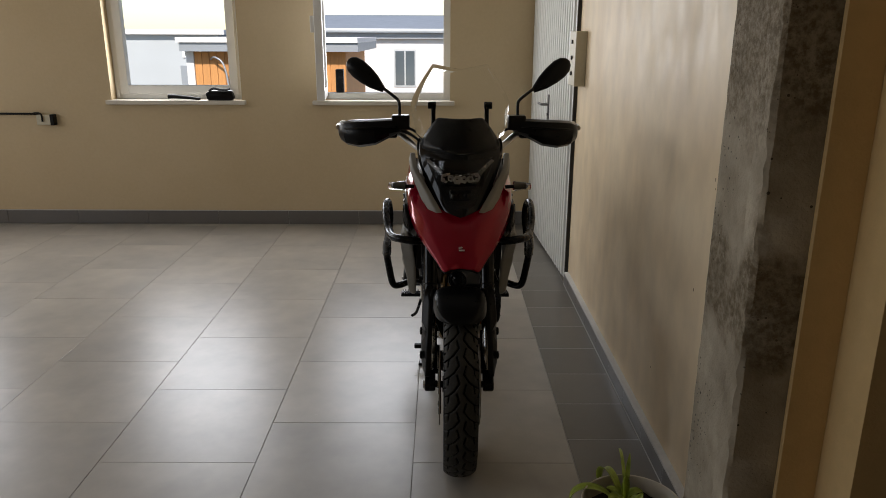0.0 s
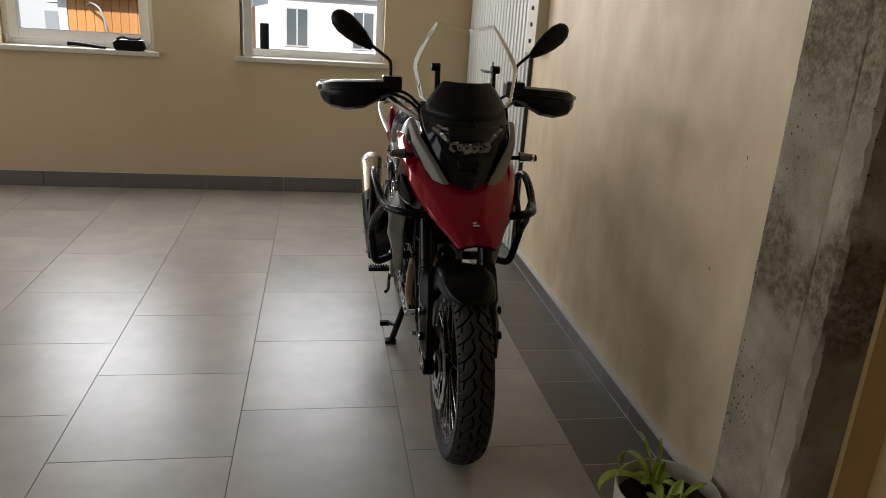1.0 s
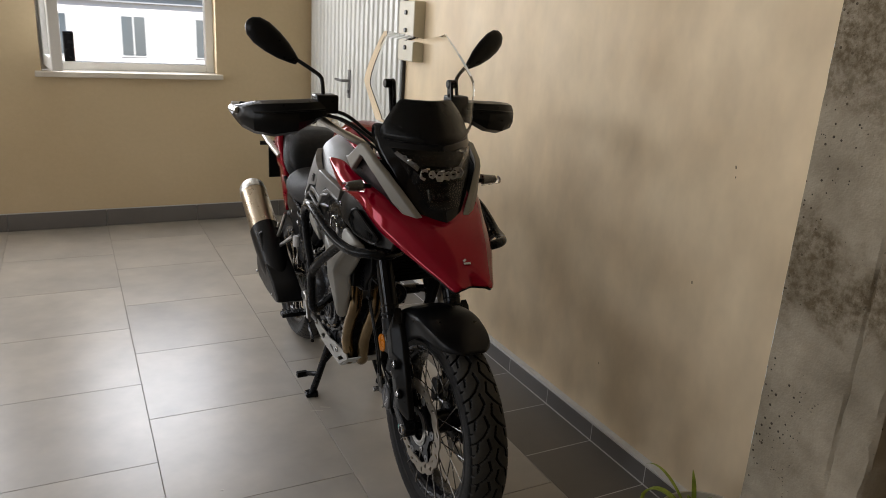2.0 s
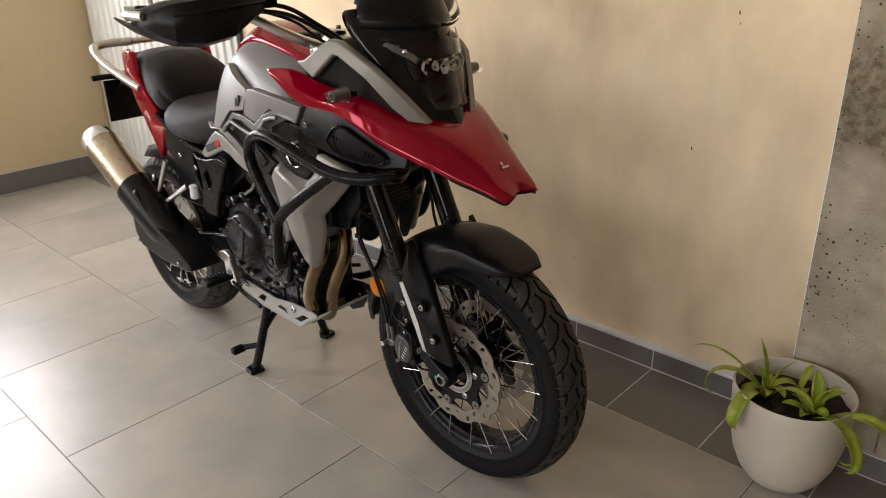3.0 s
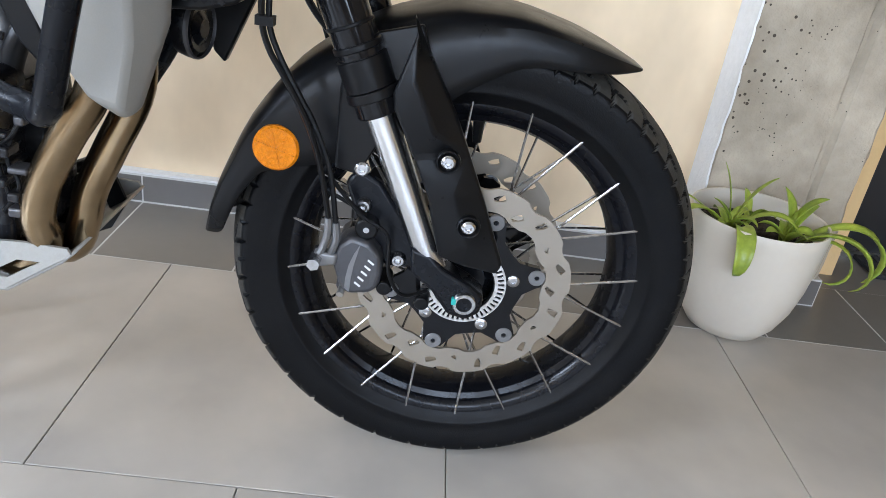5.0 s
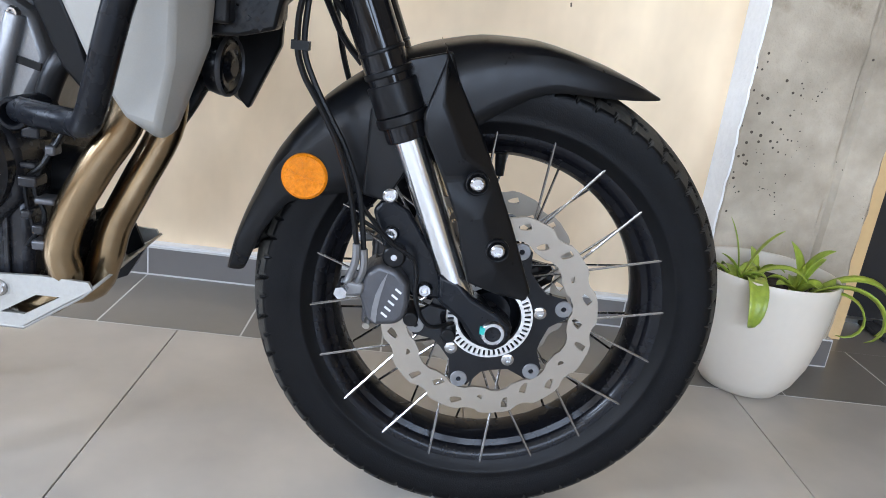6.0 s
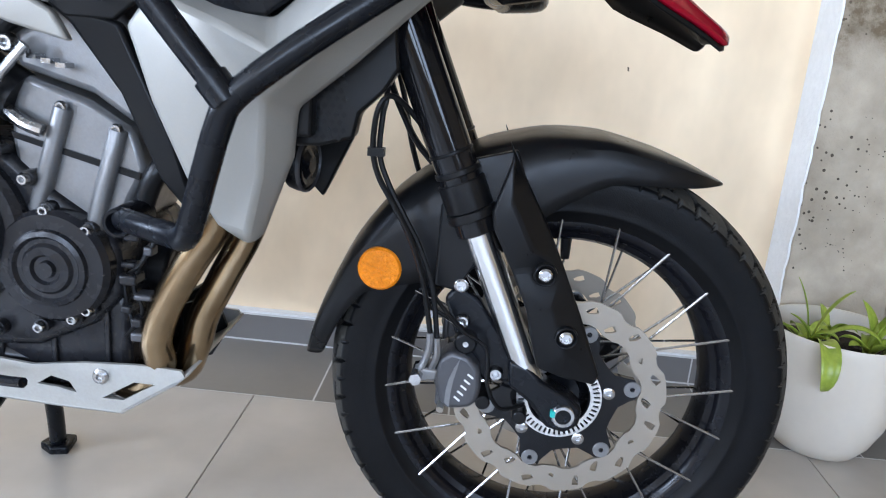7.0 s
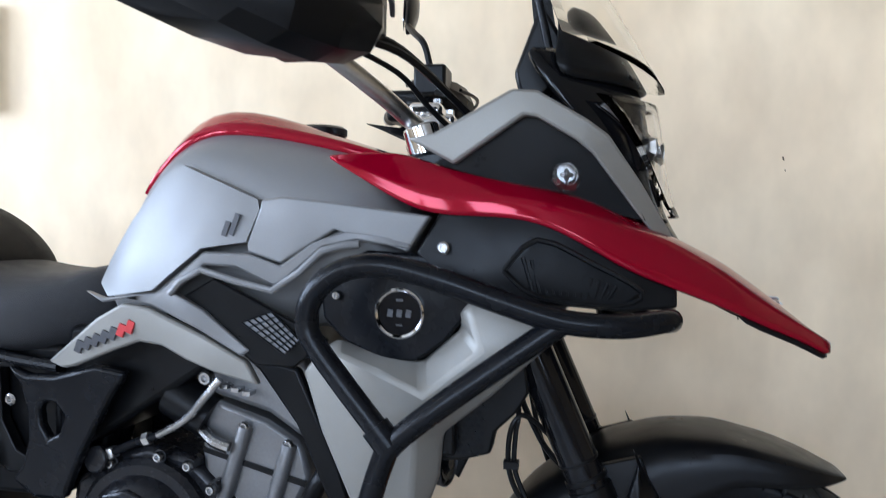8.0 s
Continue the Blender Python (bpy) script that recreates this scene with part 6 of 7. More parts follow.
seat = part("rider_seat", loft([seat_row(*r) for r in ((0.905, 0.865, 0.790, 0.070, 0.03), (0.925, 0.900, 0.775, 0.088, 0.03), (0.965, 0.890, 0.748, 0.122, 0.040), (1.02, 0.880, 0.738, 0.156, 0.042), (1.08, 0.882, 0.742, 0.172, 0.042), (1.14, 0.886, 0.756, 0.174, 0.04), (1.21, 0.904, 0.78, 0.164, 0.04))]), SEAT_GREY, bike, "grey vinyl rider seat", sharp=50, sub=2)
part("seat_step", loft([seat_row(*r) for r in ((1.160, 0.890, 0.850, 0.105, 0.02), (1.185, 0.930, 0.850, 0.128, 0.028), (1.225, 0.966, 0.850, 0.138, 0.03), (1.28, 0.995, 0.86, 0.138, 0.03), (1.34, 1.012, 0.88, 0.130, 0.03), (1.40, 1.022, 0.9, 0.112, 0.03))]), SEAT, seat, "black vinyl front of the pillion seat", sharp=50, sub=2)
part("pillion_seat", loft([seat_row(*r) for r in ((1.21, 0.925, 0.800, 0.142, 0.03), (1.25, 0.958, 0.820, 0.148, 0.03), (1.30, 0.985, 0.845, 0.148, 0.03), (1.34, 1.015, 0.87, 0.132), (1.42, 1.022, 0.90, 0.115), (1.46, 1.015, 0.93, 0.095))]), SEAT_GREY, seat, "grey vinyl pillion seat", sharp=50, sub=2)
tail = part("tail_core", loft([[(-w, y, lo), (-w, y, hi), (w, y, hi), (w, y, lo)] for y, w, lo, hi in ((1.0, 0.10, 0.66, 0.755), (1.15, 0.12, 0.70, 0.80), (1.30, 0.125, 0.78, 0.88), (1.45, 0.11, 0.88, 0.975), (1.53, 0.085, 0.94, 1.0))]), BLACK, bike, "black tail section", bevel=0.008)
for s in SIDES:
    tp = panel([(-0.125, 1.490, 1.005), (-0.136, 1.430, 1.024), (-0.146, 1.375, 1.018), (-0.150, 1.355, 0.950), (-0.152, 1.290, 0.870), (-0.152, 1.215, 0.800), (-0.146, 1.255, 0.720), (-0.142, 1.290, 0.672), (-0.142, 1.320, 0.715), (-0.136, 1.400, 0.820), (-0.128, 1.475, 0.910)], [(-0.160, 1.36, 0.88), (-0.156, 1.42, 0.96)], thick=0.02, side=s)
    part("tail_panel", tp, RED, tail, "glossy red tail panel", bevel=0.006)
    part("side_cover", panel([(-0.146, 0.960, 0.742), (-0.150, 1.020, 0.742), (-0.155, 1.120, 0.768), (-0.155, 1.215, 0.795), (-0.150, 1.230, 0.720), (-0.145, 1.130, 0.630), (-0.142, 1.050, 0.570), (-0.145, 0.985, 0.585), (-0.150, 1.03, 0.61), (-0.150, 1.055, 0.655), (-0.150, 1.06, 0.735)], [(-0.160, 1.14, 0.72)], thick=0.02, side=s), BLACK, tail, "black side cover", bevel=0.005)
    part("seat_rail", tube(mir([(-0.150, 0.955, 0.742), (-0.152, 1.06, 0.755), (-0.154, 1.16, 0.786), (-0.152, 1.25, 0.83)], s), 0.009, 10, 4), FRAME, tail)
    bolt(tail, (s * -0.158, 1.12, 0.715), 0.008, -s)
    part("grab_rail", tube(mir([(-0.150, 1.34, 0.905), (-0.165, 1.42, 0.935), (-0.178, 1.52, 0.975), (-0.176, 1.585, 1.012), (-0.150, 1.60, 1.025), (-0.10, 1.585, 1.030), (-0.05, 1.56, 1.032)], s), 0.014, 12, 4), ALU, tail, "bare aluminium grab rail")
    # pillion foot bracket
    pb = part("pillion_bracket", tube(mir([(-0.155, 1.24, 0.675), (-0.175, 1.275, 0.575), (-0.185, 1.30, 0.52)], s), 0.011, 10, 3, 0.7), ALU, bike, "bare aluminium pillion footrest bracket")
    part("bracket_arm", tube(mir([(-0.155, 1.12, 0.610), (-0.175, 1.22, 0.545), (-0.185, 1.305, 0.505)], s), 0.011, 10, 3, 0.7), ALU, pb)
    part("bracket_arm", tube(mir([(-0.160, 1.33, 0.610), (-0.180, 1.32, 0.55), (-0.185, 1.305, 0.505)], s), 0.009, 10, 3, 0.7), ALU, pb)
    part("pillion_peg", tube(mir([(-0.185, 1.305, 0.510), (-0.195, 1.335, 0.56), (-0.200, 1.345, 0.60)], s), 0.012, 10, 3), BLACK, pb)
    # rider footrest
    fb = part("footrest_bracket", prism([(0.955, 0.425), (0.920, 0.437), (0.893, 0.425), (0.895, 0.400), (0.875, 0.345), (0.865, 0.325), (0.900, 0.318), (0.925, 0.345), (0.930, 0.395), (0.952, 0.400)], s * -0.150, s * -0.168), ALU, bike, "bare aluminium footrest bracket", bevel=0.004)
    pg = part("footrest", box((s * -0.165, 0.885, 0.345), (s * -0.262, 0.925, 0.362)), FRAME, fb, "black toothed footrest", bevel=0.003)
    for k in range(7):
        part("footrest_tooth", box((s * (-0.178 - 0.012 * k), 0.885, 0.362), (s * (-0.183 - 0.012 * k), 0.925, 0.369)), FRAME, pg)
    part("brake_pedal", tube(mir([(-0.165, 0.89, 0.335), (-0.175, 0.82, 0.320), (-0.185, 0.74, 0.318), (-0.20, 0.69, 0.325)], s), 0.007, 8, 4), FRAME, fb)
part("rack_bridge", tube([(-0.05, 1.56, 1.032), (0, 1.555, 1.033), (0.05, 1.56, 1.032)], 0.0115, 10, 3), ALU, tail)
part("rear_fender", loft([[(-w, y, z), (-w * 0.7, y, z + 0.025), (w * 0.7, y, z + 0.025), (w, y, z)] for y, z, w in ((1.40, 0.80, 0.09), (1.55, 0.87, 0.085), (1.66, 0.875, 0.07), (1.735, 0.84, 0.06))], closed=False), BLACK, tail, "black rear mudguard", thick=0.006)
pl = part("plate_holder", box((-0.105, 1.735, 0.725), (0.105, 1.742, 0.880)), BLACK, tail, "black number plate holder without a plate", bevel=0.003)
part("plate_lamp", box((-0.03, 1.70, 0.880), (0.03, 1.76, 0.905)), BLACK, pl, bevel=0.004)
for s in SIDES:
    part("rear_indicator", tube([(s * 0.05, 1.70, 0.895), (s * 0.10, 1.71, 0.898), (s * 0.15, 1.72, 0.896)], 0.011, 10, 3, 0.8), BLACK, tail, "stalked rear indicator")
part("tail_lamp", box((-0.06, 1.52, 0.945), (0.06, 1.545, 0.985)), DECAL_RED, tail, "red tail lamp", bevel=0.005)

# ----- engine -----
case = part("engine", prism([(0.955, 0.560), (0.900, 0.605), (0.830, 0.622), (0.760, 0.612), (0.700, 0.560), (0.640, 0.522), (0.606, 0.490), (0.600, 0.420), (0.640, 0.375), (0.720, 0.335), (0.930, 0.318), (0.975, 0.400)], -0.115, 0.115), ENGINE, bike, "black two-cylinder engine with bright bolts", bevel=0.012, segs=3)
cyl = part("cylinder_block", prism([(0.735, 0.700), (0.640, 0.672), (0.585, 0.640), (0.570, 0.590), (0.615, 0.500), (0.650, 0.495), (0.735, 0.545), (0.745, 0.62)], -0.105, 0.105), CAST, case, "grey cast cylinder block", bevel=0.008)
part("cylinder_head", prism([(0.740, 0.800), (0.620, 0.800), (0.560, 0.740), (0.585, 0.645), (0.640, 0.680), (0.735, 0.705)], -0.10, 0.10), CAST, case, "grey cylinder head", bevel=0.010)
part("head_joint", prism([(0.742, 0.625), (0.740, 0.617), (0.578, 0.577), (0.576, 0.586)], -0.1075, 0.1075), BLACK, cyl)
for s in SIDES:
    for a, b in (((0.672, 0.662), (0.712, 0.525)), ((0.602, 0.640), (0.640, 0.500))):
        t = part("stud_tower", rod((s * -0.108, *a), (s * -0.110, *b), 0.012, 12), CAST, cyl, bevel=0.002)
        bolt(t, (s * -0.112, *a), 0.008, -s, CHROME)
part("throttle_lever", tube([(-0.11, 0.745, 0.655), (-0.125, 0.715, 0.640), (-0.125, 0.69, 0.632)], 0.009, 10, 3), BOLT, cyl)
part("throttle_body", rod((-0.09, 0.80, 0.70), (-0.09, 0.735, 0.665), 0.035, 20), BLACK, case)
cov = part("clutch_cover", lathe([(-0.105, 0.0), (-0.105, 0.108), (-0.128, 0.108), (-0.136, 0.100), (-0.137, 0.086), (-0.150, 0.080), (-0.166, 0.066), (-0.170, 0.050), (-0.170, 0.0)], 56, (0, 0.826, 0.498), closed=False), ENGINE, case, "round black clutch cover", sharp=40)
part("cover_rib", prism([(0.775, 0.535), (0.790, 0.480), (0.800, 0.450), (0.815, 0.455), (0.805, 0.485), (0.792, 0.54)], -0.165, -0.1745), ENGINE, cov, bevel=0.004)
part("cover_rib", prism([(0.87, 0.56), (0.83, 0.572), (0.80, 0.560), (0.81, 0.55), (0.84, 0.558), (0.866, 0.548)], -0.16, -0.171), ENGINE, cov, bevel=0.004)
part("filler_plug", rod((-0.12, 0.896, 0.600), (-0.146, 0.898, 0.604), 0.020, 16), ENGINE, case, bevel=0.003)
part("generator_cover", lathe([(-0.105, 0.0), (-0.105, 0.076), (-0.130, 0.076), (-0.138, 0.070), (-0.140, 0.052), (-0.146, 0.050), (-0.148, 0.044), (-0.143, 0.040), (-0.143, 0.034), (-0.148, 0.030), (-0.149, 0.020), (-0.144, 0.017), (-0.144, 0.012), (-0.150, 0.010), (-0.150, 0.0)], 48, (0, 0.684, 0.458), closed=False), ENGINE, case, "black round generator cover", sharp=30)
for y, z in ((0.800, 0.612), (0.752, 0.602), (0.714, 0.570), (0.690, 0.532), (0.637, 0.511), (0.620, 0.455), (0.640, 0.402), (0.660, 0.388), (0.706, 0.372), (0.766, 0.362), (0.826, 0.374), (0.862, 0.368), (0.900, 0.385), (0.925, 0.44), (0.935, 0.50), (0.880, 0.596)):
    bolt(case, (-0.128, y, z), 0.0084, -1, CHROME, depth=0.010)
    part("bolt_boss", rod((-0.10, y, z), (-0.129, y, z), 0.0105, 12), ENGINE, case)
rr = random.Random(11)
for k in range(9):
    y, z = 0.560 + 0.012 * (k % 3) + rr.uniform(-.004, .004), 0.36 + 0.02 * k
    part("engine_fitting", box((-0.10, y, z), (-0.118 - rr.uniform(0, .012), y + rr.uniform(.012, .03), z + rr.uniform(.008, .018))), ENGINE if k % 3 else CALIPER, case, bevel=0.003)
part("water_hose", tube([(-0.06, 0.52, 0.62), (-0.10, 0.548, 0.60), (-0.105, 0.57, 0.555), (-0.10, 0.585, 0.50)], 0.014, 12, 5), BLACK, case)
part("wire", tube([(-0.110, 0.56, 0.50), (-0.115, 0.585, 0.44), (-0.113, 0.575, 0.40), (-0.11, 0.60, 0.36)], 0.003, 8, 5), BLACK, case)
part("wire", tube([(-0.112, 0.545, 0.52), (-0.117, 0.572, 0.47), (-0.113, 0.598, 0.44), (-0.11, 0.59, 0.38)], 0.003, 8, 5), BLACK, case)
cl = part("clutch_cable", tube([(-0.135, 0.700, 0.735), (-0.138, 0.725, 0.705), (-0.136, 0.755, 0.672), (-0.135, 0.80, 0.645)], 0.0058, 10, 6), BOLT, case, "silver sprung clutch cable")
part("cable_adjuster", tube([(-0.135, 0.80, 0.645), (-0.134, 0.84, 0.630), (-0.132, 0.88, 0.612)], 0.0065, 10, 4), FRAME, cl)
part("cable_nut", rod((-0.135, 0.812, 0.641), (-0.1345, 0.822, 0.637), 0.010, 6), ALU, cl)
part("clutch_lever", prism([(0.905, 0.612), (0.875, 0.622), (0.870, 0.606), (0.90, 0.594)], -0.12, -0.14), ALU, case, bevel=0.003)
for k in range(4):
    part("cooling_fin", box((-0.10, 0.66 + 0.018 * k, 0.71 + 0.004 * k), (-0.122, 0.672 + 0.018 * k, 0.716 + 0.004 * k)), BOLT, case)
part("oil_pan", box((-0.10, 0.600, 0.285), (0.10, 0.95, 0.42)), ENGINE, case, "black oil pan under the engine", bevel=0.012)
part("oil_filter", rod((0.0, 0.640, 0.430), (0.0, 0.575, 0.425), 0.042, 24), BLACK, case, "black oil filter", bevel=0.006)
for k in range(4):
    part("pan_rib", box((-0.106, 0.625 + 0.075 * k, 0.295), (-0.096, 0.633 + 0.075 * k, 0.40)), ENGINE, case, bevel=0.002)
# added dark core, so that the openings of the frame look dark
part("battery_box", box((-0.125, 0.97, 0.53), (0.125, 1.24, 0.77)), BLACK, bike, "black filler box added behind the frame openings", bevel=0.01)
part("airbox", prism([(0.96, 0.80), (0.70, 0.84), (0.68, 0.78), (0.80, 0.70), (0.92, 0.62), (0.98, 0.62)], -0.125, 0.125), BLACK, bike, "black airbox", bevel=0.01)

# ----- exhaust -----
p1 = part("header_pipe", tube([(-0.085, 0.570, 0.700), (-0.095, 0.520, 0.672), (-0.106, 0.482, 0.610), (-0.112, 0.474, 0.540), (-0.115, 0.510, 0.474), (-0.112, 0.543, 0.413), (-0.108, 0.560, 0.358), (-0.10, 0.558, 0.318), (-0.09, 0.59, 0.280), (-0.06, 0.66, 0.275)], 0.0215, 18, 5), HEADER, bike, "heat-stained bronze exhaust header")
part("header_pipe", tube([(-0.025, 0.570, 0.700), (-0.035, 0.505, 0.672), (-0.045, 0.455, 0.610), (-0.052, 0.446, 0.530), (-0.06, 0.482, 0.445), (-0.062, 0.510, 0.385), (-0.06, 0.524, 0.335), (-0.055, 0.55, 0.29), (-0.04, 0.64, 0.275)], 0.0215, 18, 5), HEADER, bike, "heat-stained bronze exhaust header")
part("collector", rod((-0.05, 0.64, 0.278), (-0.10, 0.95, 0.330), 0.035, 18), ENGINE, bike)
AX0, AX1 = Vector((-0.205, 1.24, 0.468)), Vector((-0.212, 1.640, 0.708))
AXD = (AX1 - AX0).normalized()
AXU = Vector((1, 0, 0)).cross(AXD).normalized()


def can_ring(f, w, h):
    c = AX0 + (AX1 - AX0) * f
    return [tuple(c + Vector((w * math.cos(a), 0, 0)) + AXU * h * math.sin(a)) for a in (2 * math.pi * k / 28 for k in range(28))]


mf = part("silencer", loft([can_ring(f, w, h) for f, w, h in ((0.0, 0.060, 0.066), (0.3, 0.062, 0.068), (0.88, 0.060, 0.066))]), STEEL, bike, "brushed steel silencer", sharp=50)
part("silencer_band", loft([can_ring(f, w, h) for f, w, h in ((0.872, 0.0615, 0.0675), (0.888, 0.0615, 0.0675))]), ALU, mf, sharp=40)
part("silencer_cap", loft([can_ring(f, w, h) for f, w, h in ((0.884, 0.0605, 0.0665), (0.965, 0.057, 0.062), (0.990, 0.050, 0.055), (1.0, 0.038, 0.042), (0.96, 0.034, 0.038))]), ALU, mf, "bare metal silencer end cap", sharp=40)
outer = [(1.300, 0.575), (1.352, 0.560), (1.345, 0.420), (1.312, 0.378), (1.170, 0.362), (1.020, 0.362), (0.985, 0.372), (1.000, 0.395), (1.060, 0.425), (1.190, 0.478)]
inner = [(1.330, 0.600), (1.405, 0.570), (1.372, 0.425), (1.335, 0.372), (1.170, 0.356), (1.010, 0.356), (0.975, 0.375), (0.995, 0.404), (1.060, 0.440), (1.200, 0.498)]
part("silencer_cover", loft([[(-0.258, *p) for p in outer], [(-0.235, *[(a + b) / 2 for a, b in zip(p, q)]) for p, q in zip(outer, inner)], [(-0.150, *p) for p in inner]]), BLACK, mf, "satin black silencer heat guard", bevel=0.008, segs=3)
part("guard_sleeve", loft([can_ring(f, w, h) for f, w, h in ((-0.25, 0.050, 0.056), (-0.05, 0.062, 0.068), (0.20, 0.065, 0.071), (0.385, 0.0655, 0.0715), (0.392, 0.061, 0.067))]), BLACK, mf, "satin black sleeve round the silencer", sharp=40)
for y, z in ((1.315, 0.530), (1.315, 0.400), (1.05, 0.385)):
    bolt(mf, (-0.261, y, z), 0.007, -1, CHROME)

# ----- swingarm, stand, skid plate -----
sa = part("swingarm", prism([(0.93, 0.47), (1.05, 0.45), (1.47, 0.345), (1.50, 0.318), (1.47, 0.290), (1.05, 0.360), (0.93, 0.40)], -0.125, -0.090), FRAME, bike, "black swingarm", bevel=0.006)
part("swingarm_blade", prism([(0.93, 0.47), (1.05, 0.45), (1.47, 0.345), (1.50, 0.318), (1.47, 0.290), (1.05, 0.360), (0.93, 0.40)], 0.090, 0.125), FRAME, sa, bevel=0.006)
part("swingarm_bridge", box((-0.10, 0.95, 0.39), (0.10, 1.06, 0.46)), FRAME, sa, bevel=0.006)
part("shock_absorber", rod((0, 1.0, 0.45), (0, 0.95, 0.72), 0.035, 16), FRAME, bike)
part("rear_hugger", loft([[(-0.085, 1.46 + 0.345 * math.cos(a), 0.318 + 0.345 * math.sin(a) - 0.03), (-0.06, 1.46 + 0.35 * math.cos(a), 0.318 + 0.35 * math.sin(a)), (0.06, 1.46 + 0.35 * math.cos(a), 0.318 + 0.35 * math.sin(a)), (0.085, 1.46 + 0.345 * math.cos(a), 0.318 + 0.345 * math.sin(a) - 0.03)] for a in (1.3, 1.6, 1.9, 2.2, 2.5, 2.8)], closed=False), BLACK, sa, "black rear hugger", thick=0.004)
part("brake_reservoir", rod((-0.15, 1.08, 0.575), (-0.15, 1.08, 0.62), 0.016, 16), DECAL_PALE, bike, "pale rear brake fluid pot", bevel=0.002)

st = part("centre_stand", tube([(-0.075, 0.835, 0.270), (-0.095, 0.838, 0.20), (-0.128, 0.850, 0.08), (-0.147, 0.860, 0.012)], 0.0145, 12, 3), FRAME, bike, "black centre stand, lowered")
part("stand_leg", tube([(0.075, 0.835, 0.270), (0.095, 0.838, 0.20), (0.135, 0.853, 0.08), (0.160, 0.866, 0.012)], 0.0145, 12, 3), FRAME, st)
part("stand_brace", tube([(-0.110, 0.842, 0.145), (-0.06, 0.83, 0.205), (0.0, 0.825, 0.225), (0.06, 0.83, 0.205), (0.112, 0.842, 0.145)], 0.010, 10, 4), FRAME, st)
part("stand_foot", prism([(-0.178, 0.840), (-0.130, 0.832), (-0.122, 0.862), (-0.140, 0.890), (-0.175, 0.882)], 0.0, 0.016, 2), FRAME, st, bevel=0.004)
part("stand_foot", prism([(0.190, 0.846), (0.142, 0.838), (0.134, 0.868), (0.152, 0.896), (0.187, 0.888)], 0.0, 0.016, 2), FRAME, st, bevel=0.004)
part("stand_pedal", tube([(-0.125, 0.850, 0.095), (-0.145, 0.885, 0.085), (-0.165, 0.905, 0.080)], 0.010, 10, 3), FRAME, st)
part("pedal_pad", box((-0.20, 0.893, 0.068), (-0.155, 0.918, 0.090)), RUBBER, st, bevel=0.004)

SK_TOP = [(0.930, 0.318), (0.905, 0.332), (0.862, 0.325), (0.724, 0.312), (0.655, 0.322), (0.580, 0.326), (0.520, 0.324)]
SK_LOW = [(0.515, 0.315), (0.560, 0.285), (0.605, 0.254), (0.690, 0.256), (0.800, 0.262), (0.900, 0.290)]
skid = None
for s in SIDES:
    out = [(y, z) for y, z in SK_TOP] + SK_LOW
    slots = [[(0.585, 0.300), (0.555, 0.300), (0.600, 0.272), (0.630, 0.272)], [(0.700, 0.298), (0.675, 0.292), (0.665, 0.276), (0.690, 0.282), (0.720, 0.284)], [(0.80, 0.303), (0.775, 0.301), (0.790, 0.278), (0.825, 0.283)]]
    pl_ = part("skid_plate" if skid is None else "skid_side", ring_plate(out, slots, s * -0.118, s * -0.123), ALU_PAINT, skid or bike, "slotted aluminium skid plate", sharp=30)
    skid = skid or pl_
    bolt(skid, (s * -0.123, 0.630, 0.305), 0.011, -s, CHROME)
    bolt(skid, (s * -0.123, 0.880, 0.312), 0.009, -s, CHROME)
part("skid_bottom", loft([[(-0.120, y, z), (0.120, y, z)] for y, z in ((0.902, 0.289), (0.800, 0.261), (0.690, 0.255), (0.605, 0.253), (0.560, 0.284), (0.530, 0.304), (0.513, 0.320))], closed=False), ALU_PAINT, skid, thick=0.004, sharp=20)

part("skid_wing", ring_plate([(0.583, 0.345), (0.543, 0.349), (0.525, 0.302), (0.551, 0.256), (0.601, 0.232), (0.640, 0.250), (0.620, 0.330)], [[(0.586, 0.288), (0.558, 0.305), (0.552, 0.288), (0.590, 0.262)]], 0.084, 0.090), BLACK, skid, "black inner wing of the skid plate", sharp=30)

# ---------- flower pot ----------
pot = holder("flower_pot", (0.738, 1.748, 0), "round cream ceramic pot with a green spider plant on the floor", "flower pot")
PROF = [(0.004, 0.0), (0.0, 0.070), (0.006, 0.086), (0.035, 0.108), (0.08, 0.127), (0.13, 0.138), (0.19, 0.145), (0.245, 0.148), (0.262, 0.1485), (0.267, 0.146), (0.266, 0.142), (0.255, 0.140), (0.20, 0.136), (0.19, 0.0)]
PROF = [(z * 1.03, r * 0.985) for z, r in PROF]
part("vessel", lathe(PROF, 64, axis="z", closed=False), POT, pot, sharp=60)
soil = bmesh.new()
rng = random.Random(8)
rows = [[(0, 0, 0.228)] * 28]
for r in (0.02, 0.045, 0.07, 0.095, 0.118, 0.139):
    rows.append([(r * math.cos(a), r * math.sin(a), 0.226 + rng.uniform(-0.006, 0.008)) for a in (2 * math.pi * k / 28 for k in range(28))])
part("soil", loft(rows, caps=False, bm=soil), SOIL, pot, "dark crumbly potting soil")


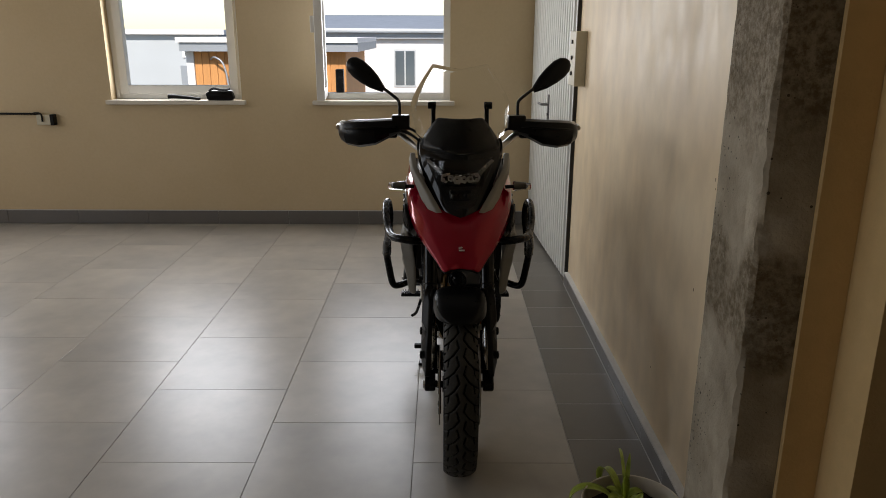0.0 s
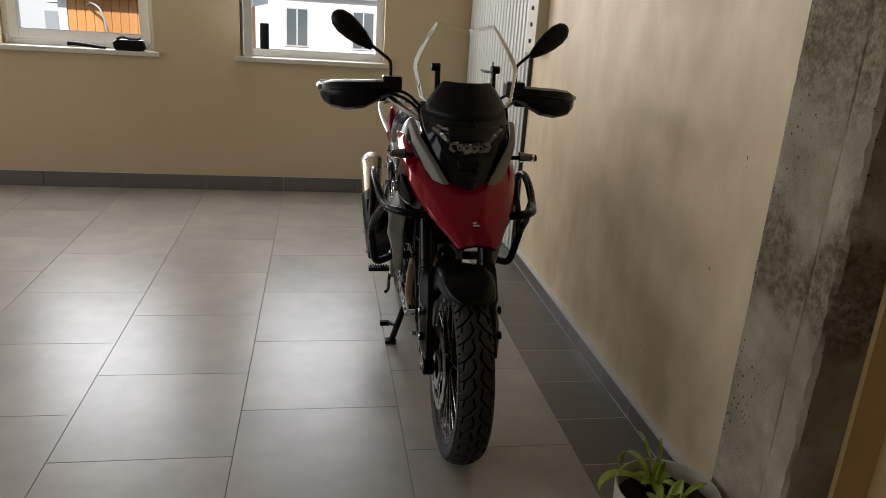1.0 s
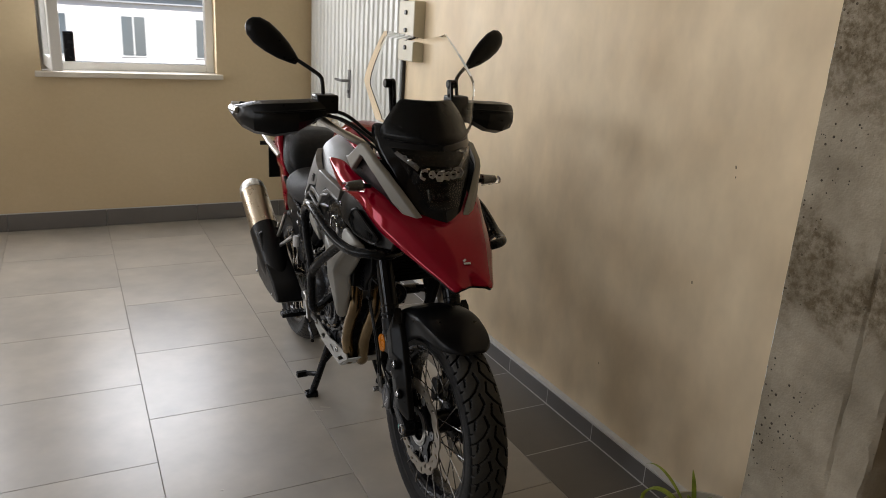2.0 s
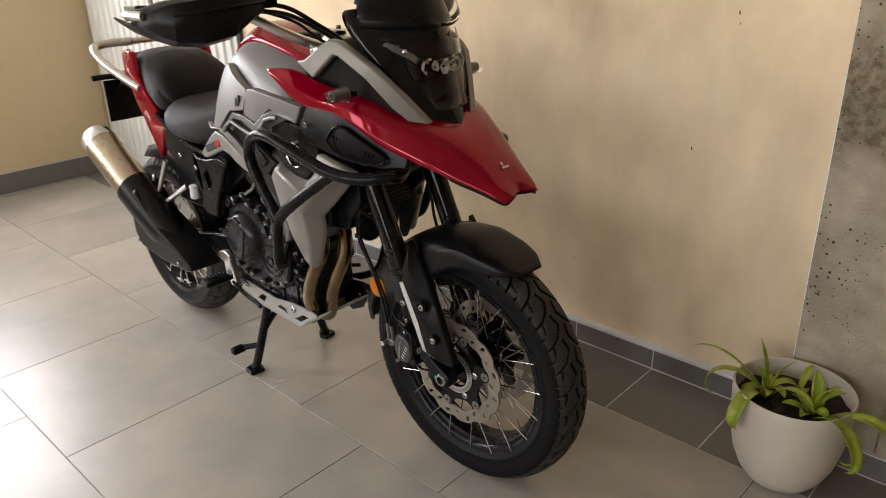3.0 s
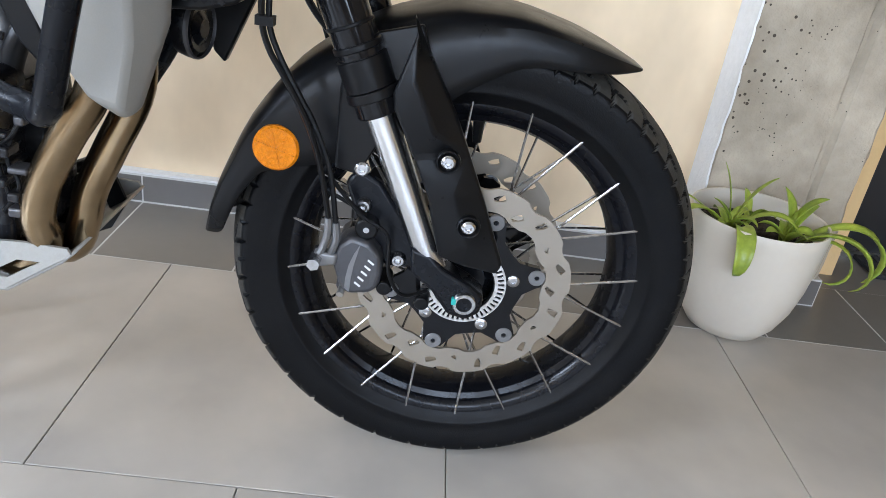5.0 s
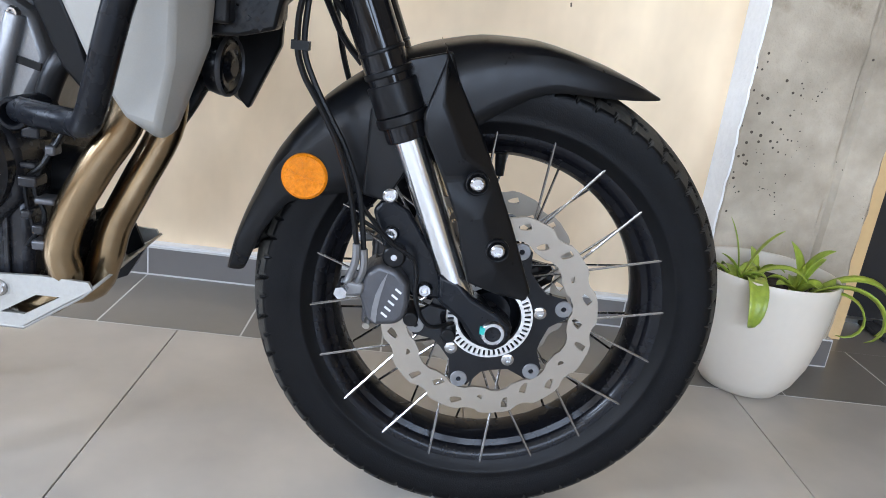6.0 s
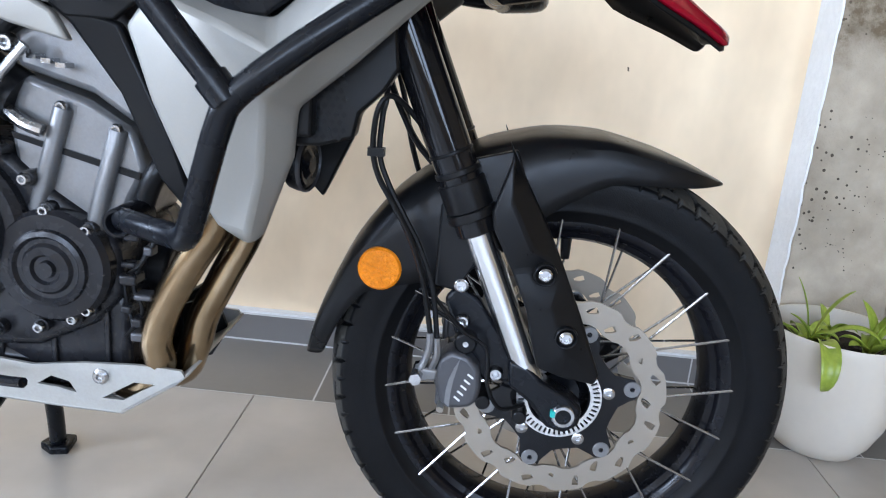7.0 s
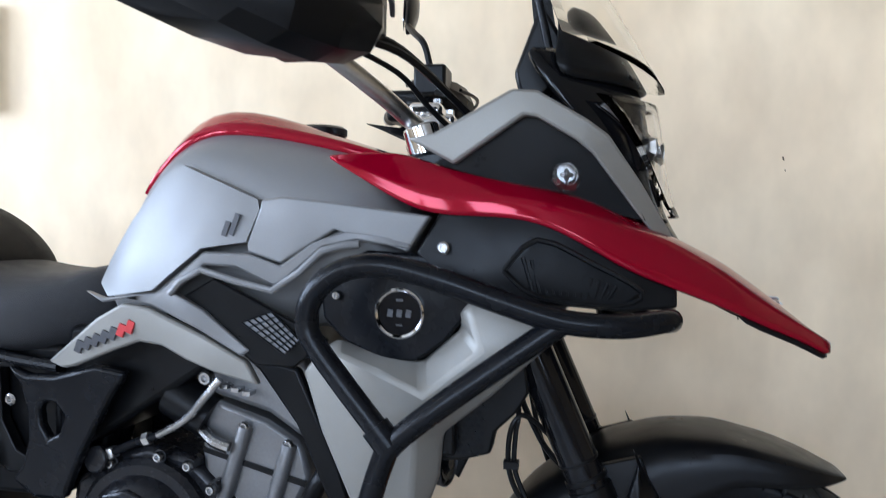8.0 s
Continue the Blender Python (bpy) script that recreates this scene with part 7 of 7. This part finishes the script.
def leaf(root, heading, length, lift, droop, wide, twist=0.0):
    """A strap leaf that rises, arches over and hangs."""
    bm = bmesh.new()
    rows, n = [], 14
    p, ang = Vector(root), lift
    ch, sh = math.cos(heading), math.sin(heading)
    for i in range(n + 1):
        f = i / n
        w = wide * (0.45 + 1.3 * f - 0.2 * f * f) * (1 - f ** 3.5) + 0.0006
        side = Vector((-sh, ch, 0)) * math.cos(twist * f) + Vector((0, 0, 1)) * math.sin(twist * f)
        nrm = Vector((-ch * math.sin(ang), -sh * math.sin(ang), math.cos(ang)))
        rows.append([p - side * w + nrm * w * 0.35, p - side * w * 0.5 + nrm * 0.06 * w, p - nrm * 0.10 * w, p + side * w * 0.5 + nrm * 0.06 * w, p + side * w + nrm * w * 0.35])
        ang -= droop * (0.4 + 1.4 * f) / n
        p = p + Vector((ch * math.cos(ang), sh * math.cos(ang), math.sin(ang))) * (length / n)
    return loft(rows, closed=False, bm=bm)


LEAVES = []
for cx, cy, count, seed in ((-0.005, 0.060, 7, 1), (-0.035, -0.058, 6, 2), (0.05, 0.0, 2, 3)):
    r = random.Random(seed)
    for k in range(count):
        LEAVES.append(((cx + r.uniform(-.008, .008), cy + r.uniform(-.008, .008), 0.228), 2 * math.pi * k / count + r.uniform(-.4, .4), r.uniform(0.07, 0.115), r.uniform(0.8, 1.4), r.uniform(0.9, 2.4), r.uniform(0.009, 0.015), r.uniform(-.6, .6)))
# long leaves that hang over the rim: one broad one in front, two at each side
LEAVES += [((-0.030, 0.060, 0.232), 2.95, 0.225, 0.95, 3.3, 0.0185, 0.1), ((-0.012, 0.075, 0.232), 1.85, 0.235, 1.05, 3.5, 0.0135, 0.2), ((0.0, 0.080, 0.240), 1.45, 0.23, 0.75, 1.3, 0.0045, 0.0),
           ((-0.045, -0.070, 0.232), 4.05, 0.250, 0.9, 3.2, 0.0200, -0.5), ((-0.03, -0.085, 0.232), 4.60, 0.285, 0.85, 3.0, 0.0175, 0.3), ((-0.040, -0.075, 0.232), 4.30, 0.215, 0.7, 3.6, 0.0090, 0.2),
           ((-0.02, -0.06, 0.232), 4.35, 0.125, 1.5, 0.9, 0.0165, 0.3), ((-0.020, -0.065, 0.232), 0.6, 0.115, 1.45, 0.6, 0.0180, 0.2),
           ((-0.005, 0.062, 0.232), 1.2, 0.150, 1.45, 0.4, 0.0065, 0.2), ((-0.005, 0.058, 0.232), 4.4, 0.150, 1.4, 0.6, 0.0085, 0.2), ((-0.010, 0.050, 0.232), 4.35, 0.165, 1.1, 2.2, 0.0110, 0.2)]
for spec in LEAVES:
    part("leaf", leaf(*spec), LEAF, pot, thick=0.0006, sharp=80)

# ---------- floor tiles and skirting ----------
TILE_MESH = {}


def tile_mesh(wide, deep, material, high=0.010):
    """A thin tile with eased edges, its corner at the origin."""
    key = (round(wide, 3), round(deep, 3), round(high, 3), material.name)
    if key not in TILE_MESH:
        e, g = 0.0006, (0.0011 if material is TILE else 0.0018)
        rows = [[(x, y, z) for x, y in ((g + i, g + i), (wide - g - i, g + i), (wide - g - i, deep - g - i), (g + i, deep - g - i))] for z, i in ((-high, 0), (-e, 0), (0, e))]
        bm = loft(rows)
        me = bpy.data.meshes.new("tile")
        bm.to_mesh(me)
        bm.free()
        me.materials.append(material)
        TILE_MESH[key] = me
    return TILE_MESH[key]


def lay(name, x, y, z, wide, deep, material, parent, high=0.010, turn=None):
    ob = new(name, tile_mesh(wide, deep, material, high))
    ob.parent = parent
    ob.matrix_basis = Matrix.Translation((x, y, z)) @ (turn or Matrix())
    return ob


def column_of_tiles(x, start, size=0.6, wide=0.6, material=None, name="tile"):
    y = start
    while y > YF:
        y -= size
    while y < YB:
        a, b = max(y, YF), min(y + size, YB)
        if b - a > 0.02:
            lay(name, x, a, 0, wide, b - a, material, floor)
        y += size


for k in range(10):
    column_of_tiles(-0.52 - 0.6 * 8 + 0.6 * k, 2.385 if k % 2 == 1 else 2.685, wide=0.6 if k < 9 else 0.615, material=TILE)
column_of_tiles(0.695, 2.255, 0.3, 0.297, TILE_STRIP)
structure("grout_bed", box((0.6955, YF, -0.02), (0.9915, YB - 0.03, -0.0004)), GROUT_LIGHT, "light joints of the dark border tiles", "floor")
structure("entrance_strip", box((0.992, 0.25, -0.2), (1.26, 1.8, -0.003)), TILE_STRIP, "dark floor tile at the entrance", "floor")

# skirting of cut dark tiles, with light joints
skirt = structure("baseboard", box((0.9896, 1.813, 0.0), (XW, 4.5, 0.073)), GROUT_LIGHT, "low skirting of cut dark grey tiles", "skirting")
y = 2.255 - 0.6
while y < 4.5:
    a, b = max(y, 1.813), min(y + 0.3, 4.5)
    if b - a > 0.03:
        ob = new("tile", tile_mesh(b - a, 0.070, TILE_DARK))
        ob.parent = skirt
        ob.matrix_basis = Matrix(((0, 0, -1, 0.989), (1, 0, 0, a), (0, 1, 0, 0.001), (0, 0, 0, 1)))
    y += 0.3
part("caulk_line", box((0.992, 1.813, 0.0732), (XW - 0.0002, 4.5, 0.0790)), WHITEWASH, skirt, "white caulk line along the top of the skirting")
part("grout_line", box((0.9855, 1.813, 0.0002), (0.9885, 4.5, 0.0032)), GROUT_LIGHT, skirt, "pale grout line at the foot of the skirting")
skirt_c = structure("baseboard_column", box((0.8756, 1.47, 0.0), (0.905, 1.80, 0.073)), GROUT_LIGHT, "low dark tile skirting on the column", "skirting")
ob = new("tile", tile_mesh(0.33, 0.070, TILE_DARK))
ob.parent = skirt_c
ob.matrix_basis = Matrix(((0, 0, -1, 0.875), (1, 0, 0, 1.47), (0, 1, 0, 0.001), (0, 0, 0, 1)))
skirt_b = structure("baseboard_back", box((XL, YB - 0.012, 0.0), (0.92, YB - 0.001, 0.120)), GROUT_LIGHT, "low skirting of dark grey tiles under the windows", "skirting")
for k in range(11):
    ob = new("tile", tile_mesh(min(0.6, 0.92 - (XL + 0.6 * k)), 0.117, TILE_DARK))
    ob.parent = skirt_b
    ob.matrix_basis = Matrix(((1, 0, 0, XL + 0.6 * k), (0, 0, -1, YB - 0.022), (0, 1, 0, 0.001), (0, 0, 0, 1)))


# small scuffs on the plaster and a scratch on the floor
def scuff(parent, spots, material, across):
    rng = random.Random(len(spots))
    for (x, y, z), long in spots:
        bm = bmesh.new()
        size = (0.0012, long * 0.3, long * 0.8) if across else (long, 0.004, 0.0008)
        bmesh.ops.create_cube(bm, size=1, matrix=Matrix.LocRotScale((x, y, z), Euler((rng.uniform(-.3, .3), 0, 0) if across else (0, 0, rng.uniform(-.6, .9))), size))
        part("scuff", bm, material, parent)


SCUFF = mat("brown_scuff", (0.12, 0.08, 0.05), 0.8, bump=(200, 0.05))
CHALK = mat("pale_scratch", (0.55, 0.52, 0.47), 0.8, bump=(200, 0.05))
scuff(wall_east, [((XW - 0.0002, 2.216, 0.760), 0.012), ((XW - 0.0002, 2.125, 1.146), 0.012), ((XW - 0.0002, 2.120, 1.118), 0.007), ((XW - 0.0002, 2.60, 0.30), 0.008)], SCUFF, True)
scuff(floor, [((0.085, 3.13, 0.0003), 0.05), ((0.125, 3.145, 0.0003), 0.04), ((-0.35, 2.75, 0.0003), 0.012), ((0.02, 2.05, 0.0003), 0.008)], CHALK, False)
